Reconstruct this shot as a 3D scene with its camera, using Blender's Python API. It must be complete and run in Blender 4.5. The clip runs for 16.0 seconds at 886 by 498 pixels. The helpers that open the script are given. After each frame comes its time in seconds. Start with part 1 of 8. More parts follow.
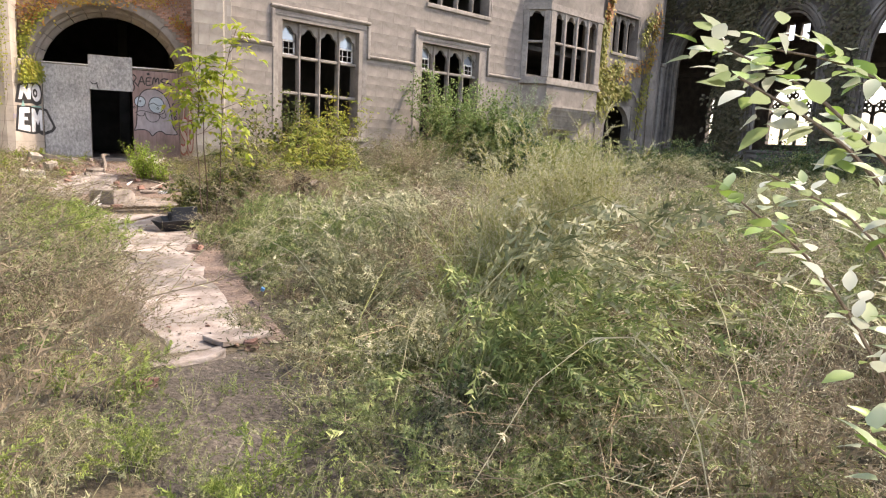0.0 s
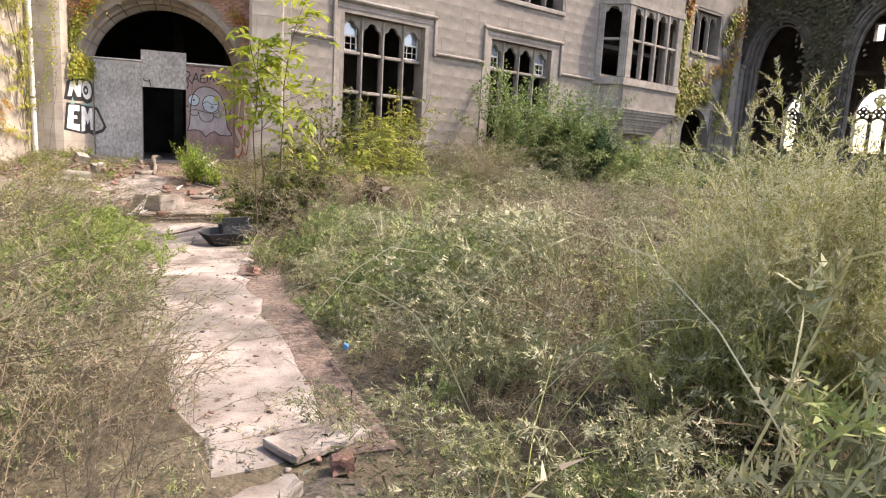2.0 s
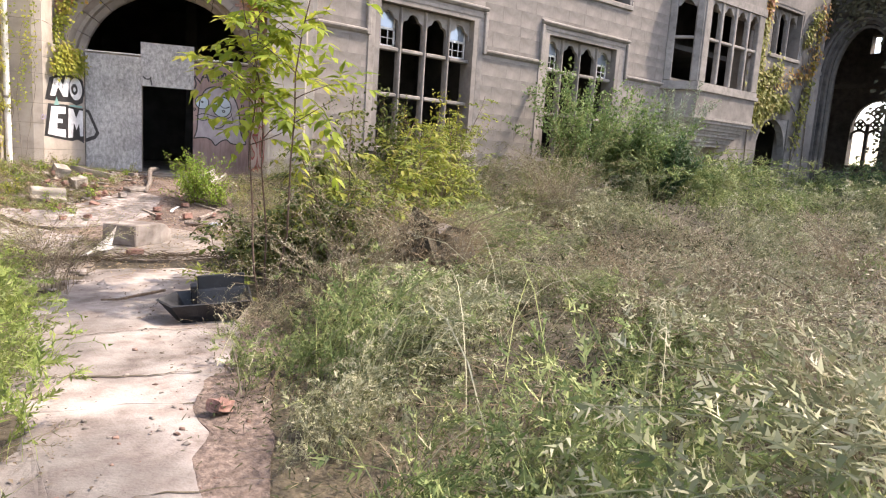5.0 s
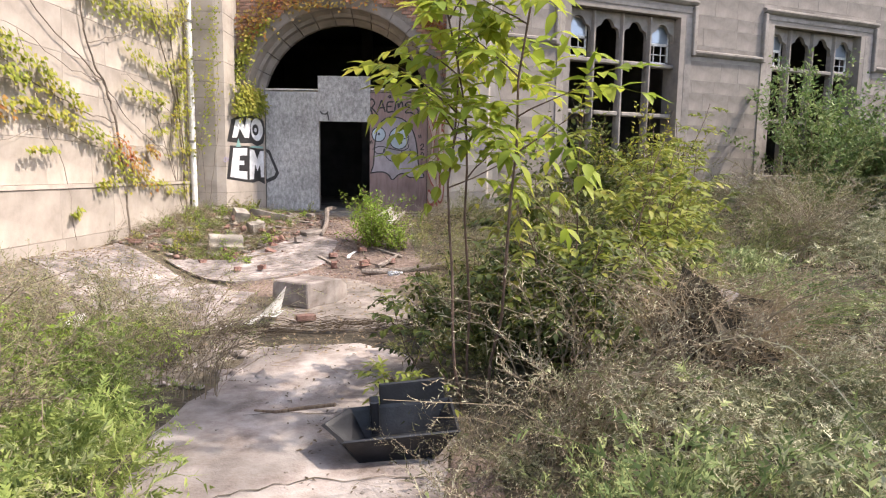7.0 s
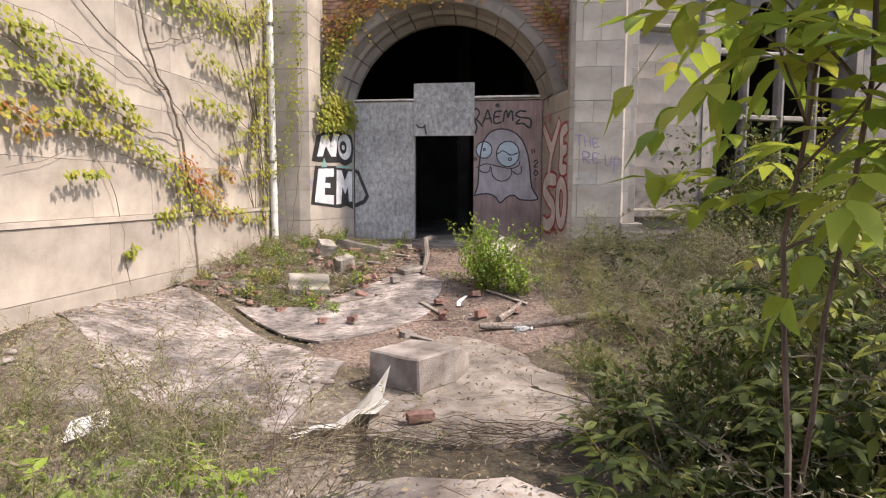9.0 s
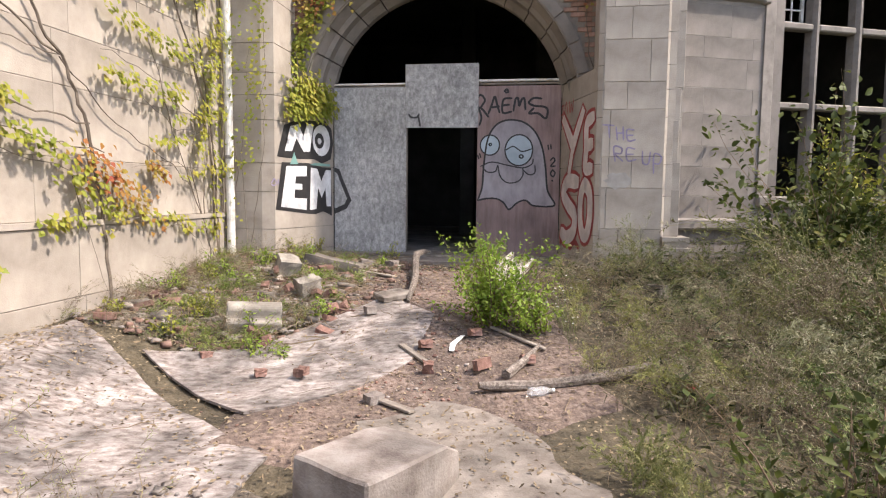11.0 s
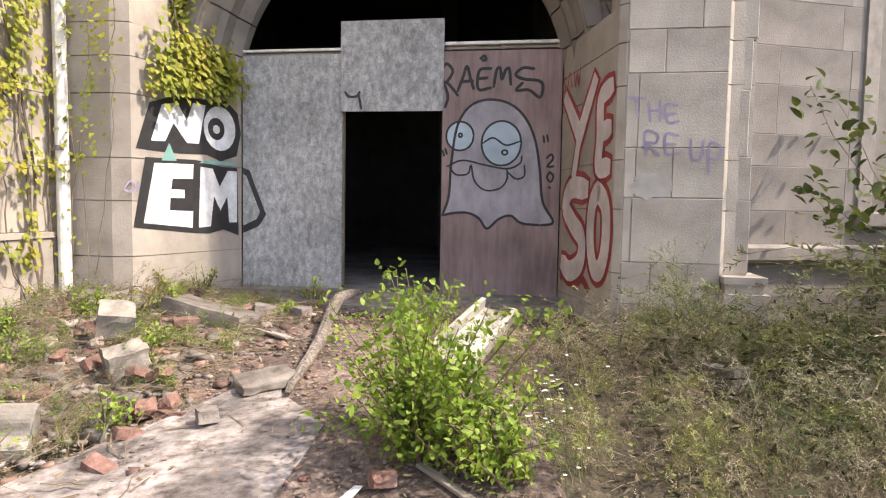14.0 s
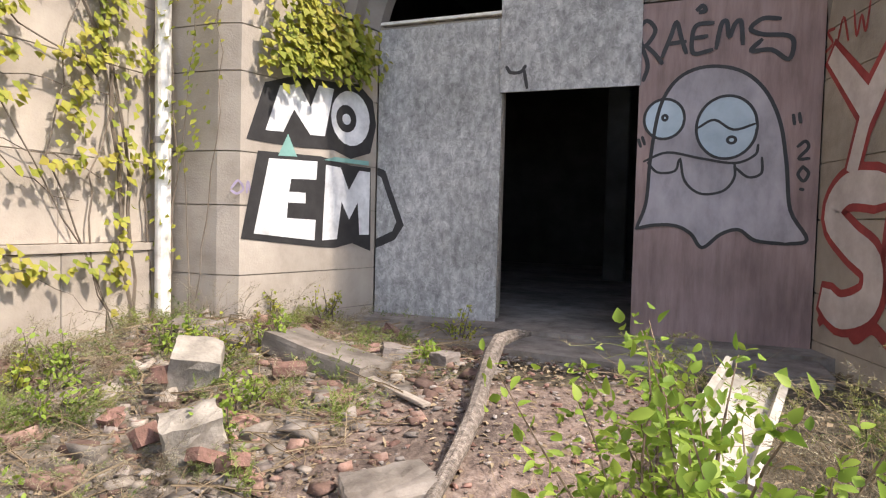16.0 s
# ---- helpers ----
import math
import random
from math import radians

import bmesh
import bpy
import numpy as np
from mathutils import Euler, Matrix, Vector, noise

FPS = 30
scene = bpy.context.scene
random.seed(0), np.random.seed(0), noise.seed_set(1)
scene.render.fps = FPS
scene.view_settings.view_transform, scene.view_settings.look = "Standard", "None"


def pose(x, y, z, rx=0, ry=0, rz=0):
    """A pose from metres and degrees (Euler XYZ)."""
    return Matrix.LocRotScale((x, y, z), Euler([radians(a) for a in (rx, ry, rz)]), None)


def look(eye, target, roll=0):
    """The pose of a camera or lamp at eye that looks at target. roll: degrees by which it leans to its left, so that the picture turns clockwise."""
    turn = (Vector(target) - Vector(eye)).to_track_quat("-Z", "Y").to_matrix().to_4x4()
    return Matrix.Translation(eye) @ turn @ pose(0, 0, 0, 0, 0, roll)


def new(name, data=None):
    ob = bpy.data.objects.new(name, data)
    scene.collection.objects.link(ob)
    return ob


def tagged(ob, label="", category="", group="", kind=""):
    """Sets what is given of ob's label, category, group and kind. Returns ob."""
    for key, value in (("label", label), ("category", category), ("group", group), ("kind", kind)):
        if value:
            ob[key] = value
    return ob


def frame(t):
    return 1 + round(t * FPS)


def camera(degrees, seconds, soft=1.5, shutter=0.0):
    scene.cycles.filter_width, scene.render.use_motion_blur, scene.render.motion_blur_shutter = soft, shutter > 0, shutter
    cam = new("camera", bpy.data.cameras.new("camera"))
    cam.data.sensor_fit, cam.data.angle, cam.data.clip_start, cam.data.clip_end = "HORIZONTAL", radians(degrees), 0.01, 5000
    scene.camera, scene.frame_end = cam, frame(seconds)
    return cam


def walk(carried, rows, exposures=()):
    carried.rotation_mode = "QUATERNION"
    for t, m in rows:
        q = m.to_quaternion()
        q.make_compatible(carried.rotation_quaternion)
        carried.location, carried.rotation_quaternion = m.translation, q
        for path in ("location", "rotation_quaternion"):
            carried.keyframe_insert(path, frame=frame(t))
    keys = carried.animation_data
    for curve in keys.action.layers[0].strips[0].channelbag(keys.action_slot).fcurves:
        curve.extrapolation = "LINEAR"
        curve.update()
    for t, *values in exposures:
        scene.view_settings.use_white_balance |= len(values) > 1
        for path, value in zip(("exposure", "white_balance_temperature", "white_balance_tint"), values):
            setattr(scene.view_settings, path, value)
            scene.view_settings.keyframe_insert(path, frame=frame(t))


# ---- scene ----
cam = camera(69.5, 16.0, soft=1.15)
PATH = [
    (0, (-1.052, -0.870, 1.550), (0.432, 0.744, 1.200), 2.6),
    (0.5, (-0.904, -0.472, 1.449), (0.526, 1.190, 1.099), 2.6),
    (1, (-0.630, 0.043, 1.435), (0.747, 1.746, 1.079), 2.5),
    (1.5, (-0.503, 0.494, 1.423), (0.862, 2.208, 1.071), 2.7),
    (2, (-0.364, 1.022, 1.449), (1.001, 2.741, 1.112), 3.1),
    (2.5, (-0.131, 1.513, 1.422), (1.232, 3.233, 1.086), 3.2),
    (3, (0.171, 2.080, 1.473), (1.524, 3.810, 1.144), 3.2),
    (3.2, (0.259, 2.285, 1.475), (1.610, 4.017, 1.151), 3.5),
    (5.3, (1.254, 4.262, 1.618), (2.526, 6.056, 1.313), 3.9),
    (5.5, (1.321, 4.487, 1.666), (2.579, 6.295, 1.382), 3.9),
    (6, (1.474, 5.019, 1.648), (2.682, 6.864, 1.392), 3.0),
    (6.5, (1.596, 5.596, 1.656), (2.609, 7.555, 1.397), 1.9),
    (7, (1.671, 6.101, 1.661), (2.460, 8.159, 1.399), 0.9),
    (7.5, (1.698, 6.682, 1.726), (2.402, 8.773, 1.482), 0.7),
    (8, (1.742, 7.326, 1.684), (2.383, 9.438, 1.451), 0.7),
    (8.5, (1.778, 7.958, 1.718), (2.341, 10.094, 1.496), 0.2),
    (9, (1.792, 8.500, 1.735), (2.321, 10.647, 1.531), 0.2),
    (9.2, (1.856, 8.728, 1.756), (2.375, 10.876, 1.544), -0.7),
    (11.3, (2.638, 10.937, 1.701), (3.148, 13.090, 1.521), 0.9),
    (11.5, (2.745, 11.168, 1.668), (3.273, 13.318, 1.494), 0.7),
    (12, (2.985, 11.671, 1.714), (3.525, 13.816, 1.543), 0.6),
    (12.5, (3.191, 12.197, 1.702), (3.740, 14.342, 1.534), 0.9),
    (13, (3.423, 12.685, 1.752), (3.978, 14.828, 1.588), 1.0),
    (13.5, (3.695, 13.147, 1.716), (4.242, 15.294, 1.568), 0.9),
    (14, (3.842, 13.545, 1.718), (4.326, 15.708, 1.574), 1.0),
    (14.5, (3.894, 13.994, 1.725), (4.292, 16.174, 1.592), 1.9),
    (15, (3.864, 14.451, 1.693), (4.168, 16.647, 1.573), 2.4),
    (15.5, (3.745, 15.008, 1.565), (3.925, 17.219, 1.487), 1.9),
    (16, (3.806, 15.350, 1.641), (3.812, 17.569, 1.547), 1.5),
]
walk(cam, [(t, look(eye, target, roll)) for t, eye, target, roll in PATH], [(0, 1.87, 7700, 16), (3.0, 1.86, 7500, 17), (5.5, 1.86, 7050, 16), (7, 1.65, 6900, 15), (9, 1.36, 7000, 15), (11.5, 1.54, 6900, 14), (13.5, 1.68, 7000, 14), (15, 1.82, 7150, 13), (16, 1.58, 6900, 13)])

# ---- light ----
SUN_AZ, SUN_EL = radians(-28), radians(52)
world = bpy.data.worlds.new("sky")
scene.world = world
world.use_nodes = True
wt = world.node_tree
sky = wt.nodes.new("ShaderNodeTexSky")
sky.sky_type = "NISHITA"
sky.sun_disc = False
sky.sun_elevation = SUN_EL
sky.sun_rotation = radians(90) - SUN_AZ
sky.air_density, sky.dust_density = 1.0, 2.0
bg = wt.nodes["Background"]
wt.links.new(sky.outputs[0], bg.inputs[0])
bg.inputs[1].default_value = 0.155
sun = new("sun", bpy.data.lights.new("sun", "SUN"))
sun.data.energy, sun.data.angle, sun.data.color = 2.2, radians(1.6), (1.0, 0.94, 0.85)
sun.matrix_world = look((0, 0, 0), (-math.cos(SUN_AZ) * math.cos(SUN_EL), -math.sin(SUN_AZ) * math.cos(SUN_EL), -math.sin(SUN_EL)))


# ---- materials ----
def mat(name, stops, scale=4.0, rough=0.85, bump=0.3, fine=40.0, stain=0.25, stain_scale=0.6, per=0.0, metal=0.0, trans=0.0, stretch=(1, 1, 1), bump_dist=0.01):
    """Noise-mottled surface: stops are colours over the grain noise, stain darkens at large scale, per varies piece by piece."""
    m = bpy.data.materials.new(name)
    m.use_nodes = True
    t = m.node_tree
    b = t.nodes["Principled BSDF"]
    co = t.nodes.new("ShaderNodeTexCoord")
    mp = t.nodes.new("ShaderNodeMapping")
    mp.inputs["Scale"].default_value = stretch
    t.links.new(co.outputs["Object"], mp.inputs[0])
    n1 = t.nodes.new("ShaderNodeTexNoise")
    n1.inputs["Scale"].default_value, n1.inputs["Detail"].default_value, n1.inputs["Roughness"].default_value = scale, 8, 0.65
    t.links.new(mp.outputs[0], n1.inputs[0])
    r = t.nodes.new("ShaderNodeValToRGB")
    el = r.color_ramp.elements
    while len(el) < len(stops):
        el.new(0.5)
    for i, c in enumerate(stops):
        el[i].position = 0.3 + 0.4 * i / max(1, len(stops) - 1)
        el[i].color = (*c, 1)
    t.links.new(n1.outputs[0], r.inputs[0])
    n2 = t.nodes.new("ShaderNodeTexNoise")
    n2.inputs["Scale"].default_value, n2.inputs["Detail"].default_value = stain_scale, 5
    t.links.new(co.outputs["Object"], n2.inputs[0])
    mr = t.nodes.new("ShaderNodeMapRange")
    mr.inputs[1].default_value, mr.inputs[2].default_value = 0.35, 0.65
    mr.inputs[3].default_value, mr.inputs[4].default_value = 1 - stain, 1 + stain * 0.4
    t.links.new(n2.outputs[0], mr.inputs[0])
    mul = t.nodes.new("ShaderNodeMix")
    mul.data_type, mul.blend_type = "RGBA", "MULTIPLY"
    mul.inputs[0].default_value = 1.0
    t.links.new(r.outputs[0], mul.inputs[6])
    t.links.new(mr.outputs[0], mul.inputs[7])
    out = mul.outputs[2]
    if per:
        oi = t.nodes.new("ShaderNodeObjectInfo")
        ge = t.nodes.new("ShaderNodeNewGeometry")
        ad = t.nodes.new("ShaderNodeMath")
        ad.operation = "ADD"
        fr = t.nodes.new("ShaderNodeMath")
        fr.operation = "FRACT"
        t.links.new(oi.outputs["Random"], ad.inputs[0])
        t.links.new(ge.outputs["Random Per Island"], ad.inputs[1])
        t.links.new(ad.outputs[0], fr.inputs[0])
        m3 = t.nodes.new("ShaderNodeMapRange")
        m3.inputs[3].default_value, m3.inputs[4].default_value = 1 - per, 1 + per
        t.links.new(fr.outputs[0], m3.inputs[0])
        mu2 = t.nodes.new("ShaderNodeMix")
        mu2.data_type, mu2.blend_type = "RGBA", "MULTIPLY"
        mu2.inputs[0].default_value = 1.0
        t.links.new(out, mu2.inputs[6])
        t.links.new(m3.outputs[0], mu2.inputs[7])
        out = mu2.outputs[2]
    t.links.new(out, b.inputs["Base Color"])
    b.inputs["Roughness"].default_value, b.inputs["Metallic"].default_value = rough, metal
    if bump:
        n3 = t.nodes.new("ShaderNodeTexNoise")
        n3.inputs["Scale"].default_value, n3.inputs["Detail"].default_value = fine, 4
        t.links.new(mp.outputs[0], n3.inputs[0])
        bu = t.nodes.new("ShaderNodeBump")
        bu.inputs["Strength"].default_value, bu.inputs["Distance"].default_value = bump, bump_dist
        t.links.new(n3.outputs[0], bu.inputs["Height"])
        t.links.new(bu.outputs[0], b.inputs["Normal"])
    return m


def leaf_mat(name, stops, rough=0.55, glow=0.35):
    """Thin leaves: colour varies leaf by leaf; light passes through."""
    m = bpy.data.materials.new(name)
    m.use_nodes = True
    t = m.node_tree
    b = t.nodes["Principled BSDF"]
    ge = t.nodes.new("ShaderNodeNewGeometry")
    r = t.nodes.new("ShaderNodeValToRGB")
    el = r.color_ramp.elements
    while len(el) < len(stops):
        el.new(0.5)
    for i, c in enumerate(stops):
        el[i].position = i / max(1, len(stops) - 1)
        el[i].color = (*c, 1)
    # part of the variation goes leaf by leaf, part in larger drifts
    co = t.nodes.new("ShaderNodeTexCoord")
    nz = t.nodes.new("ShaderNodeTexNoise")
    nz.inputs["Scale"].default_value, nz.inputs["Detail"].default_value = 1.6, 3
    t.links.new(co.outputs["Object"], nz.inputs[0])
    rg = t.nodes.new("ShaderNodeMapRange")
    rg.inputs[1].default_value, rg.inputs[2].default_value = 0.3, 0.7
    t.links.new(nz.outputs[0], rg.inputs[0])
    mixv = t.nodes.new("ShaderNodeMix")
    mixv.inputs[0].default_value = 0.5
    t.links.new(ge.outputs["Random Per Island"], mixv.inputs[2])
    t.links.new(rg.outputs[0], mixv.inputs[3])
    t.links.new(mixv.outputs[0], r.inputs[0])
    t.links.new(r.outputs[0], b.inputs["Base Color"])
    b.inputs["Roughness"].default_value = rough
    b.inputs["Specular IOR Level"].default_value = 0.25
    tr = t.nodes.new("ShaderNodeBsdfTranslucent")
    t.links.new(r.outputs[0], tr.inputs[0])
    mx = t.nodes.new("ShaderNodeMixShader")
    mx.inputs[0].default_value = glow
    t.links.new(b.outputs[0], mx.inputs[1])
    t.links.new(tr.outputs[0], mx.inputs[2])
    t.links.new(mx.outputs[0], t.nodes["Material Output"].inputs[0])
    return m


STONE = mat("limestone", [(0.165, 0.144, 0.127), (0.232, 0.204, 0.181), (0.275, 0.243, 0.217)], 3, 0.9, 0.35, 60, 0.34, 0.5, 0.02)
STONE_TRIM = mat("carved limestone", [(0.19, 0.168, 0.148), (0.275, 0.244, 0.218), (0.325, 0.29, 0.26)], 5, 0.9, 0.3, 70, 0.3, 0.8)
STONE_PALE = mat("pale ashlar", [(0.29, 0.25, 0.21), (0.385, 0.335, 0.285), (0.44, 0.39, 0.335)], 2.5, 0.9, 0.3, 60, 0.26, 0.5, 0.05)
# darker limestone tone for the nave stonework
STONE_DARK = mat("dark limestone", [(0.07, 0.06, 0.055), (0.14, 0.12, 0.105), (0.22, 0.19, 0.165)], 2.0, 0.92, 0.4, 40, 0.4, 0.3)
MORTAR = mat("mortar", [(0.20, 0.17, 0.14), (0.30, 0.26, 0.22)], 12, 0.95, 0.4, 90, 0.3, 0.8)
BRICK = mat("red brick", [(0.115, 0.072, 0.056), (0.195, 0.115, 0.088), (0.30, 0.21, 0.175)], 9, 0.9, 0.4, 90, 0.4, 1.2, 0.32)
BRICK_WALL = mat("weathered brick", [(0.20, 0.11, 0.08), (0.30, 0.17, 0.125), (0.36, 0.24, 0.19)], 9, 0.92, 0.4, 90, 0.35, 1.0, 0.3)
# near-black colour stands for the shade inside hall and rooms
DARK = mat("near-black indoor shade", [(0.06, 0.055, 0.05), (0.10, 0.093, 0.086)], 2, 0.95, 0.2, 30, 0.4, 0.5)
OSB = mat("grey strand board", [(0.23, 0.225, 0.22), (0.38, 0.37, 0.36), (0.55, 0.535, 0.52)], 16, 0.85, 0.45, 45, 0.25, 1.0, stretch=(1, 1, 0.55))


def strands(m):
    """Pressed flakes at many angles over the board's own mottling."""
    t = m.node_tree
    b = t.nodes["Principled BSDF"]
    co = t.nodes.new("ShaderNodeTexCoord")
    wob = t.nodes.new("ShaderNodeTexNoise")
    wob.inputs["Scale"].default_value, wob.inputs["Detail"].default_value = 11, 2
    t.links.new(co.outputs["Object"], wob.inputs[0])
    add = t.nodes.new("ShaderNodeMix")
    add.data_type, add.blend_type = "RGBA", "ADD"
    add.inputs[0].default_value = 0.16
    t.links.new(co.outputs["Object"], add.inputs[6])
    t.links.new(wob.outputs[1], add.inputs[7])
    vo = t.nodes.new("ShaderNodeTexVoronoi")
    vo.inputs["Scale"].default_value, vo.inputs["Randomness"].default_value = 42, 1.0
    t.links.new(add.outputs[2], vo.inputs[0])
    mr = t.nodes.new("ShaderNodeMapRange")
    mr.inputs[3].default_value, mr.inputs[4].default_value = 0.72, 1.2
    t.links.new(vo.outputs["Color"], mr.inputs[0])
    old = b.inputs["Base Color"].links[0].from_socket
    mul = t.nodes.new("ShaderNodeMix")
    mul.data_type, mul.blend_type = "RGBA", "MULTIPLY"
    mul.inputs[0].default_value = 1.0
    t.links.new(old, mul.inputs[6])
    t.links.new(mr.outputs[0], mul.inputs[7])
    t.links.new(mul.outputs[2], b.inputs["Base Color"])


strands(OSB)
PLY_RED = mat("stained red-brown plywood", [(0.22, 0.15, 0.14), (0.30, 0.21, 0.195), (0.36, 0.26, 0.245)], 6, 0.85, 0.3, 60, 0.3, 1.2, stretch=(2.5, 2.5, 0.35))
GREY_WOOD = mat("weathered grey timber", [(0.17, 0.14, 0.115), (0.28, 0.24, 0.20), (0.38, 0.33, 0.28)], 9, 0.9, 0.5, 30, 0.3, 1.5, 0.12, stretch=(0.4, 4, 4))
PLY_PALE = mat("bleached dirty plywood", [(0.075, 0.06, 0.052), (0.20, 0.165, 0.148), (0.315, 0.28, 0.26), (0.41, 0.375, 0.355)], 10, 0.9, 0.6, 40, 0.6, 2.4, stretch=(1.0, 1.7, 1))
CONCRETE = mat("worn concrete", [(0.135, 0.104, 0.088), (0.24, 0.20, 0.176), (0.315, 0.278, 0.25), (0.37, 0.335, 0.305)], 4, 0.92, 0.6, 60, 0.55, 1.1)
CONCRETE_DARK = mat("darker concrete", [(0.12, 0.095, 0.078), (0.215, 0.185, 0.158), (0.30, 0.265, 0.232)], 6, 0.92, 0.4, 70, 0.45, 1.2, 0.1)
SOIL = mat("soil and litter", [(0.04, 0.032, 0.02), (0.085, 0.068, 0.042), (0.15, 0.12, 0.08)], 7, 0.95, 0.8, 26, 0.45, 0.5, bump_dist=0.04)
GREY_SOIL = mat("gravelly grey-brown earth", [(0.075, 0.06, 0.046), (0.15, 0.122, 0.095), (0.26, 0.225, 0.185)], 16, 0.95, 0.8, 34, 0.4, 1.2, bump_dist=0.03)
SPRAY_PINK = mat("dirty white spray paint", [(0.50, 0.43, 0.41), (0.64, 0.58, 0.555)], 7, 0.7, 0.1, 60, 0.25, 2)
LOG_WOOD = mat("weathered brown log", [(0.07, 0.055, 0.045), (0.20, 0.165, 0.138), (0.38, 0.33, 0.285)], 14, 0.92, 0.8, 40, 0.4, 2.0, stretch=(2.5, 2.5, 2.5), bump_dist=0.02)
RED_SOIL = mat("brick dust and earth", [(0.075, 0.052, 0.042), (0.175, 0.126, 0.102), (0.30, 0.235, 0.195)], 16, 0.95, 0.8, 34, 0.45, 1.4, bump_dist=0.03)
PALE_STONE = mat("weathered pale limestone", [(0.19, 0.165, 0.138), (0.34, 0.305, 0.26), (0.46, 0.42, 0.36)], 6, 0.9, 0.5, 60, 0.45, 1.3)
LOOSE_BRICK = mat("weathered red brick", [(0.13, 0.072, 0.056), (0.24, 0.13, 0.102), (0.36, 0.235, 0.195)], 12, 0.92, 0.5, 90, 0.45, 1.4, 0.25)
BROWN_SOIL = mat("brown earth and brick crumbs", [(0.07, 0.05, 0.039), (0.145, 0.104, 0.083), (0.24, 0.185, 0.155)], 18, 0.95, 0.9, 30, 0.5, 2.0, bump_dist=0.03)
DARK_GRAVEL = mat("dark trodden earth and gravel", [(0.03, 0.024, 0.018), (0.065, 0.053, 0.041), (0.15, 0.128, 0.105)], 22, 0.95, 0.9, 40, 0.4, 1.4, bump_dist=0.03)
BLACK_PLASTIC = mat("dusty black plastic", [(0.005, 0.006, 0.008), (0.009, 0.010, 0.013), (0.02, 0.022, 0.026)], 8, 0.5, 0.15, 60, 0.3, 2.5)
WHITE_PAINT = mat("chipped white paint", [(0.50, 0.46, 0.40), (0.74, 0.71, 0.66), (0.80, 0.78, 0.74)], 10, 0.6, 0.2, 60, 0.25, 2.0)
GLAZED = mat("dirty glazed ceramic", [(0.20, 0.18, 0.15), (0.36, 0.335, 0.29), (0.46, 0.43, 0.375)], 6, 0.65, 0.2, 50, 0.4, 2.0)
WHITE_SHEET = mat("white sheet", [(0.62, 0.60, 0.56), (0.78, 0.77, 0.74), (0.82, 0.81, 0.79)], 5, 0.6, 0.15, 40, 0.15, 3.0)
SPRAY_BLACK = mat("black spray paint", [(0.016, 0.015, 0.016), (0.035, 0.033, 0.034)], 9, 0.6, 0.1, 60, 0.2, 3)
SPRAY_WHITE = mat("white spray paint", [(0.50, 0.505, 0.52), (0.66, 0.665, 0.68), (0.78, 0.78, 0.79)], 9, 0.6, 0.1, 60, 0.22, 3)
SPRAY_GREY = mat("pale lilac spray paint", [(0.25, 0.225, 0.24), (0.35, 0.315, 0.335), (0.42, 0.38, 0.40)], 6, 0.7, 0.15, 60, 0.2, 2, stretch=(1, 1, 0.5))
SPRAY_BLUE = mat("pale blue spray paint", [(0.36, 0.44, 0.50), (0.46, 0.54, 0.60)], 6, 0.7, 0.1, 60, 0.15, 2)
SPRAY_RED = mat("red spray paint", [(0.26, 0.035, 0.035), (0.37, 0.06, 0.055)], 9, 0.6, 0.1, 60, 0.25, 2)
SPRAY_VIOLET = mat("faded violet spray paint", [(0.20, 0.16, 0.26), (0.31, 0.27, 0.36)], 9, 0.7, 0.1, 60, 0.3, 3)
BARK = mat("brown bark", [(0.10, 0.065, 0.04), (0.19, 0.13, 0.085), (0.27, 0.20, 0.14)], 14, 0.9, 0.5, 60, 0.3, 2, stretch=(3, 3, 0.6))
BARK_RED = mat("thin reddish bark", [(0.065, 0.038, 0.027), (0.12, 0.075, 0.055), (0.19, 0.13, 0.10)], 14, 0.85, 0.4, 60, 0.3, 2, stretch=(3, 3, 0.6))
VINE_WOOD = mat("grey vine stem", [(0.11, 0.085, 0.065), (0.20, 0.16, 0.125)], 14, 0.9, 0.3, 60, 0.3, 2)
IRON = mat("rusty grey iron", [(0.10, 0.09, 0.085), (0.21, 0.195, 0.185), (0.30, 0.28, 0.265)], 8, 0.6, 0.2, 60, 0.3, 2, metal=0.3)
LEAF_YELLOW = leaf_mat("yellow-green leaf", [(0.12, 0.17, 0.03), (0.23, 0.26, 0.04), (0.34, 0.33, 0.055), (0.36, 0.27, 0.07)])
LEAF_TREE = leaf_mat("ailanthus leaf", [(0.12, 0.18, 0.028), (0.23, 0.30, 0.042), (0.36, 0.40, 0.06), (0.44, 0.37, 0.08)], glow=0.5)
LEAF_THICKET = leaf_mat("olive-green thicket leaf", [(0.06, 0.09, 0.018), (0.13, 0.165, 0.03), (0.23, 0.25, 0.045), (0.32, 0.26, 0.07)], 0.5, 0.35)
LEAF_OLIVE = leaf_mat("olive-yellow leaf", [(0.05, 0.075, 0.015), (0.105, 0.135, 0.024), (0.20, 0.215, 0.04), (0.32, 0.27, 0.06)], 0.5, 0.3)
# olive lowered so the leaf colour itself carries the canopy's shade
LEAF_SHADE = leaf_mat("olive leaf darkened for shade", [(0.02, 0.033, 0.01), (0.048, 0.066, 0.016), (0.095, 0.115, 0.027), (0.18, 0.155, 0.045)], 0.55, 0.3)
LEAF_GREEN = leaf_mat("fresh green leaf", [(0.12, 0.21, 0.03), (0.22, 0.31, 0.045), (0.33, 0.39, 0.075)])
LEAF_MID = leaf_mat("mid green leaf", [(0.055, 0.105, 0.032), (0.11, 0.175, 0.055), (0.22, 0.29, 0.11), (0.36, 0.40, 0.20)])
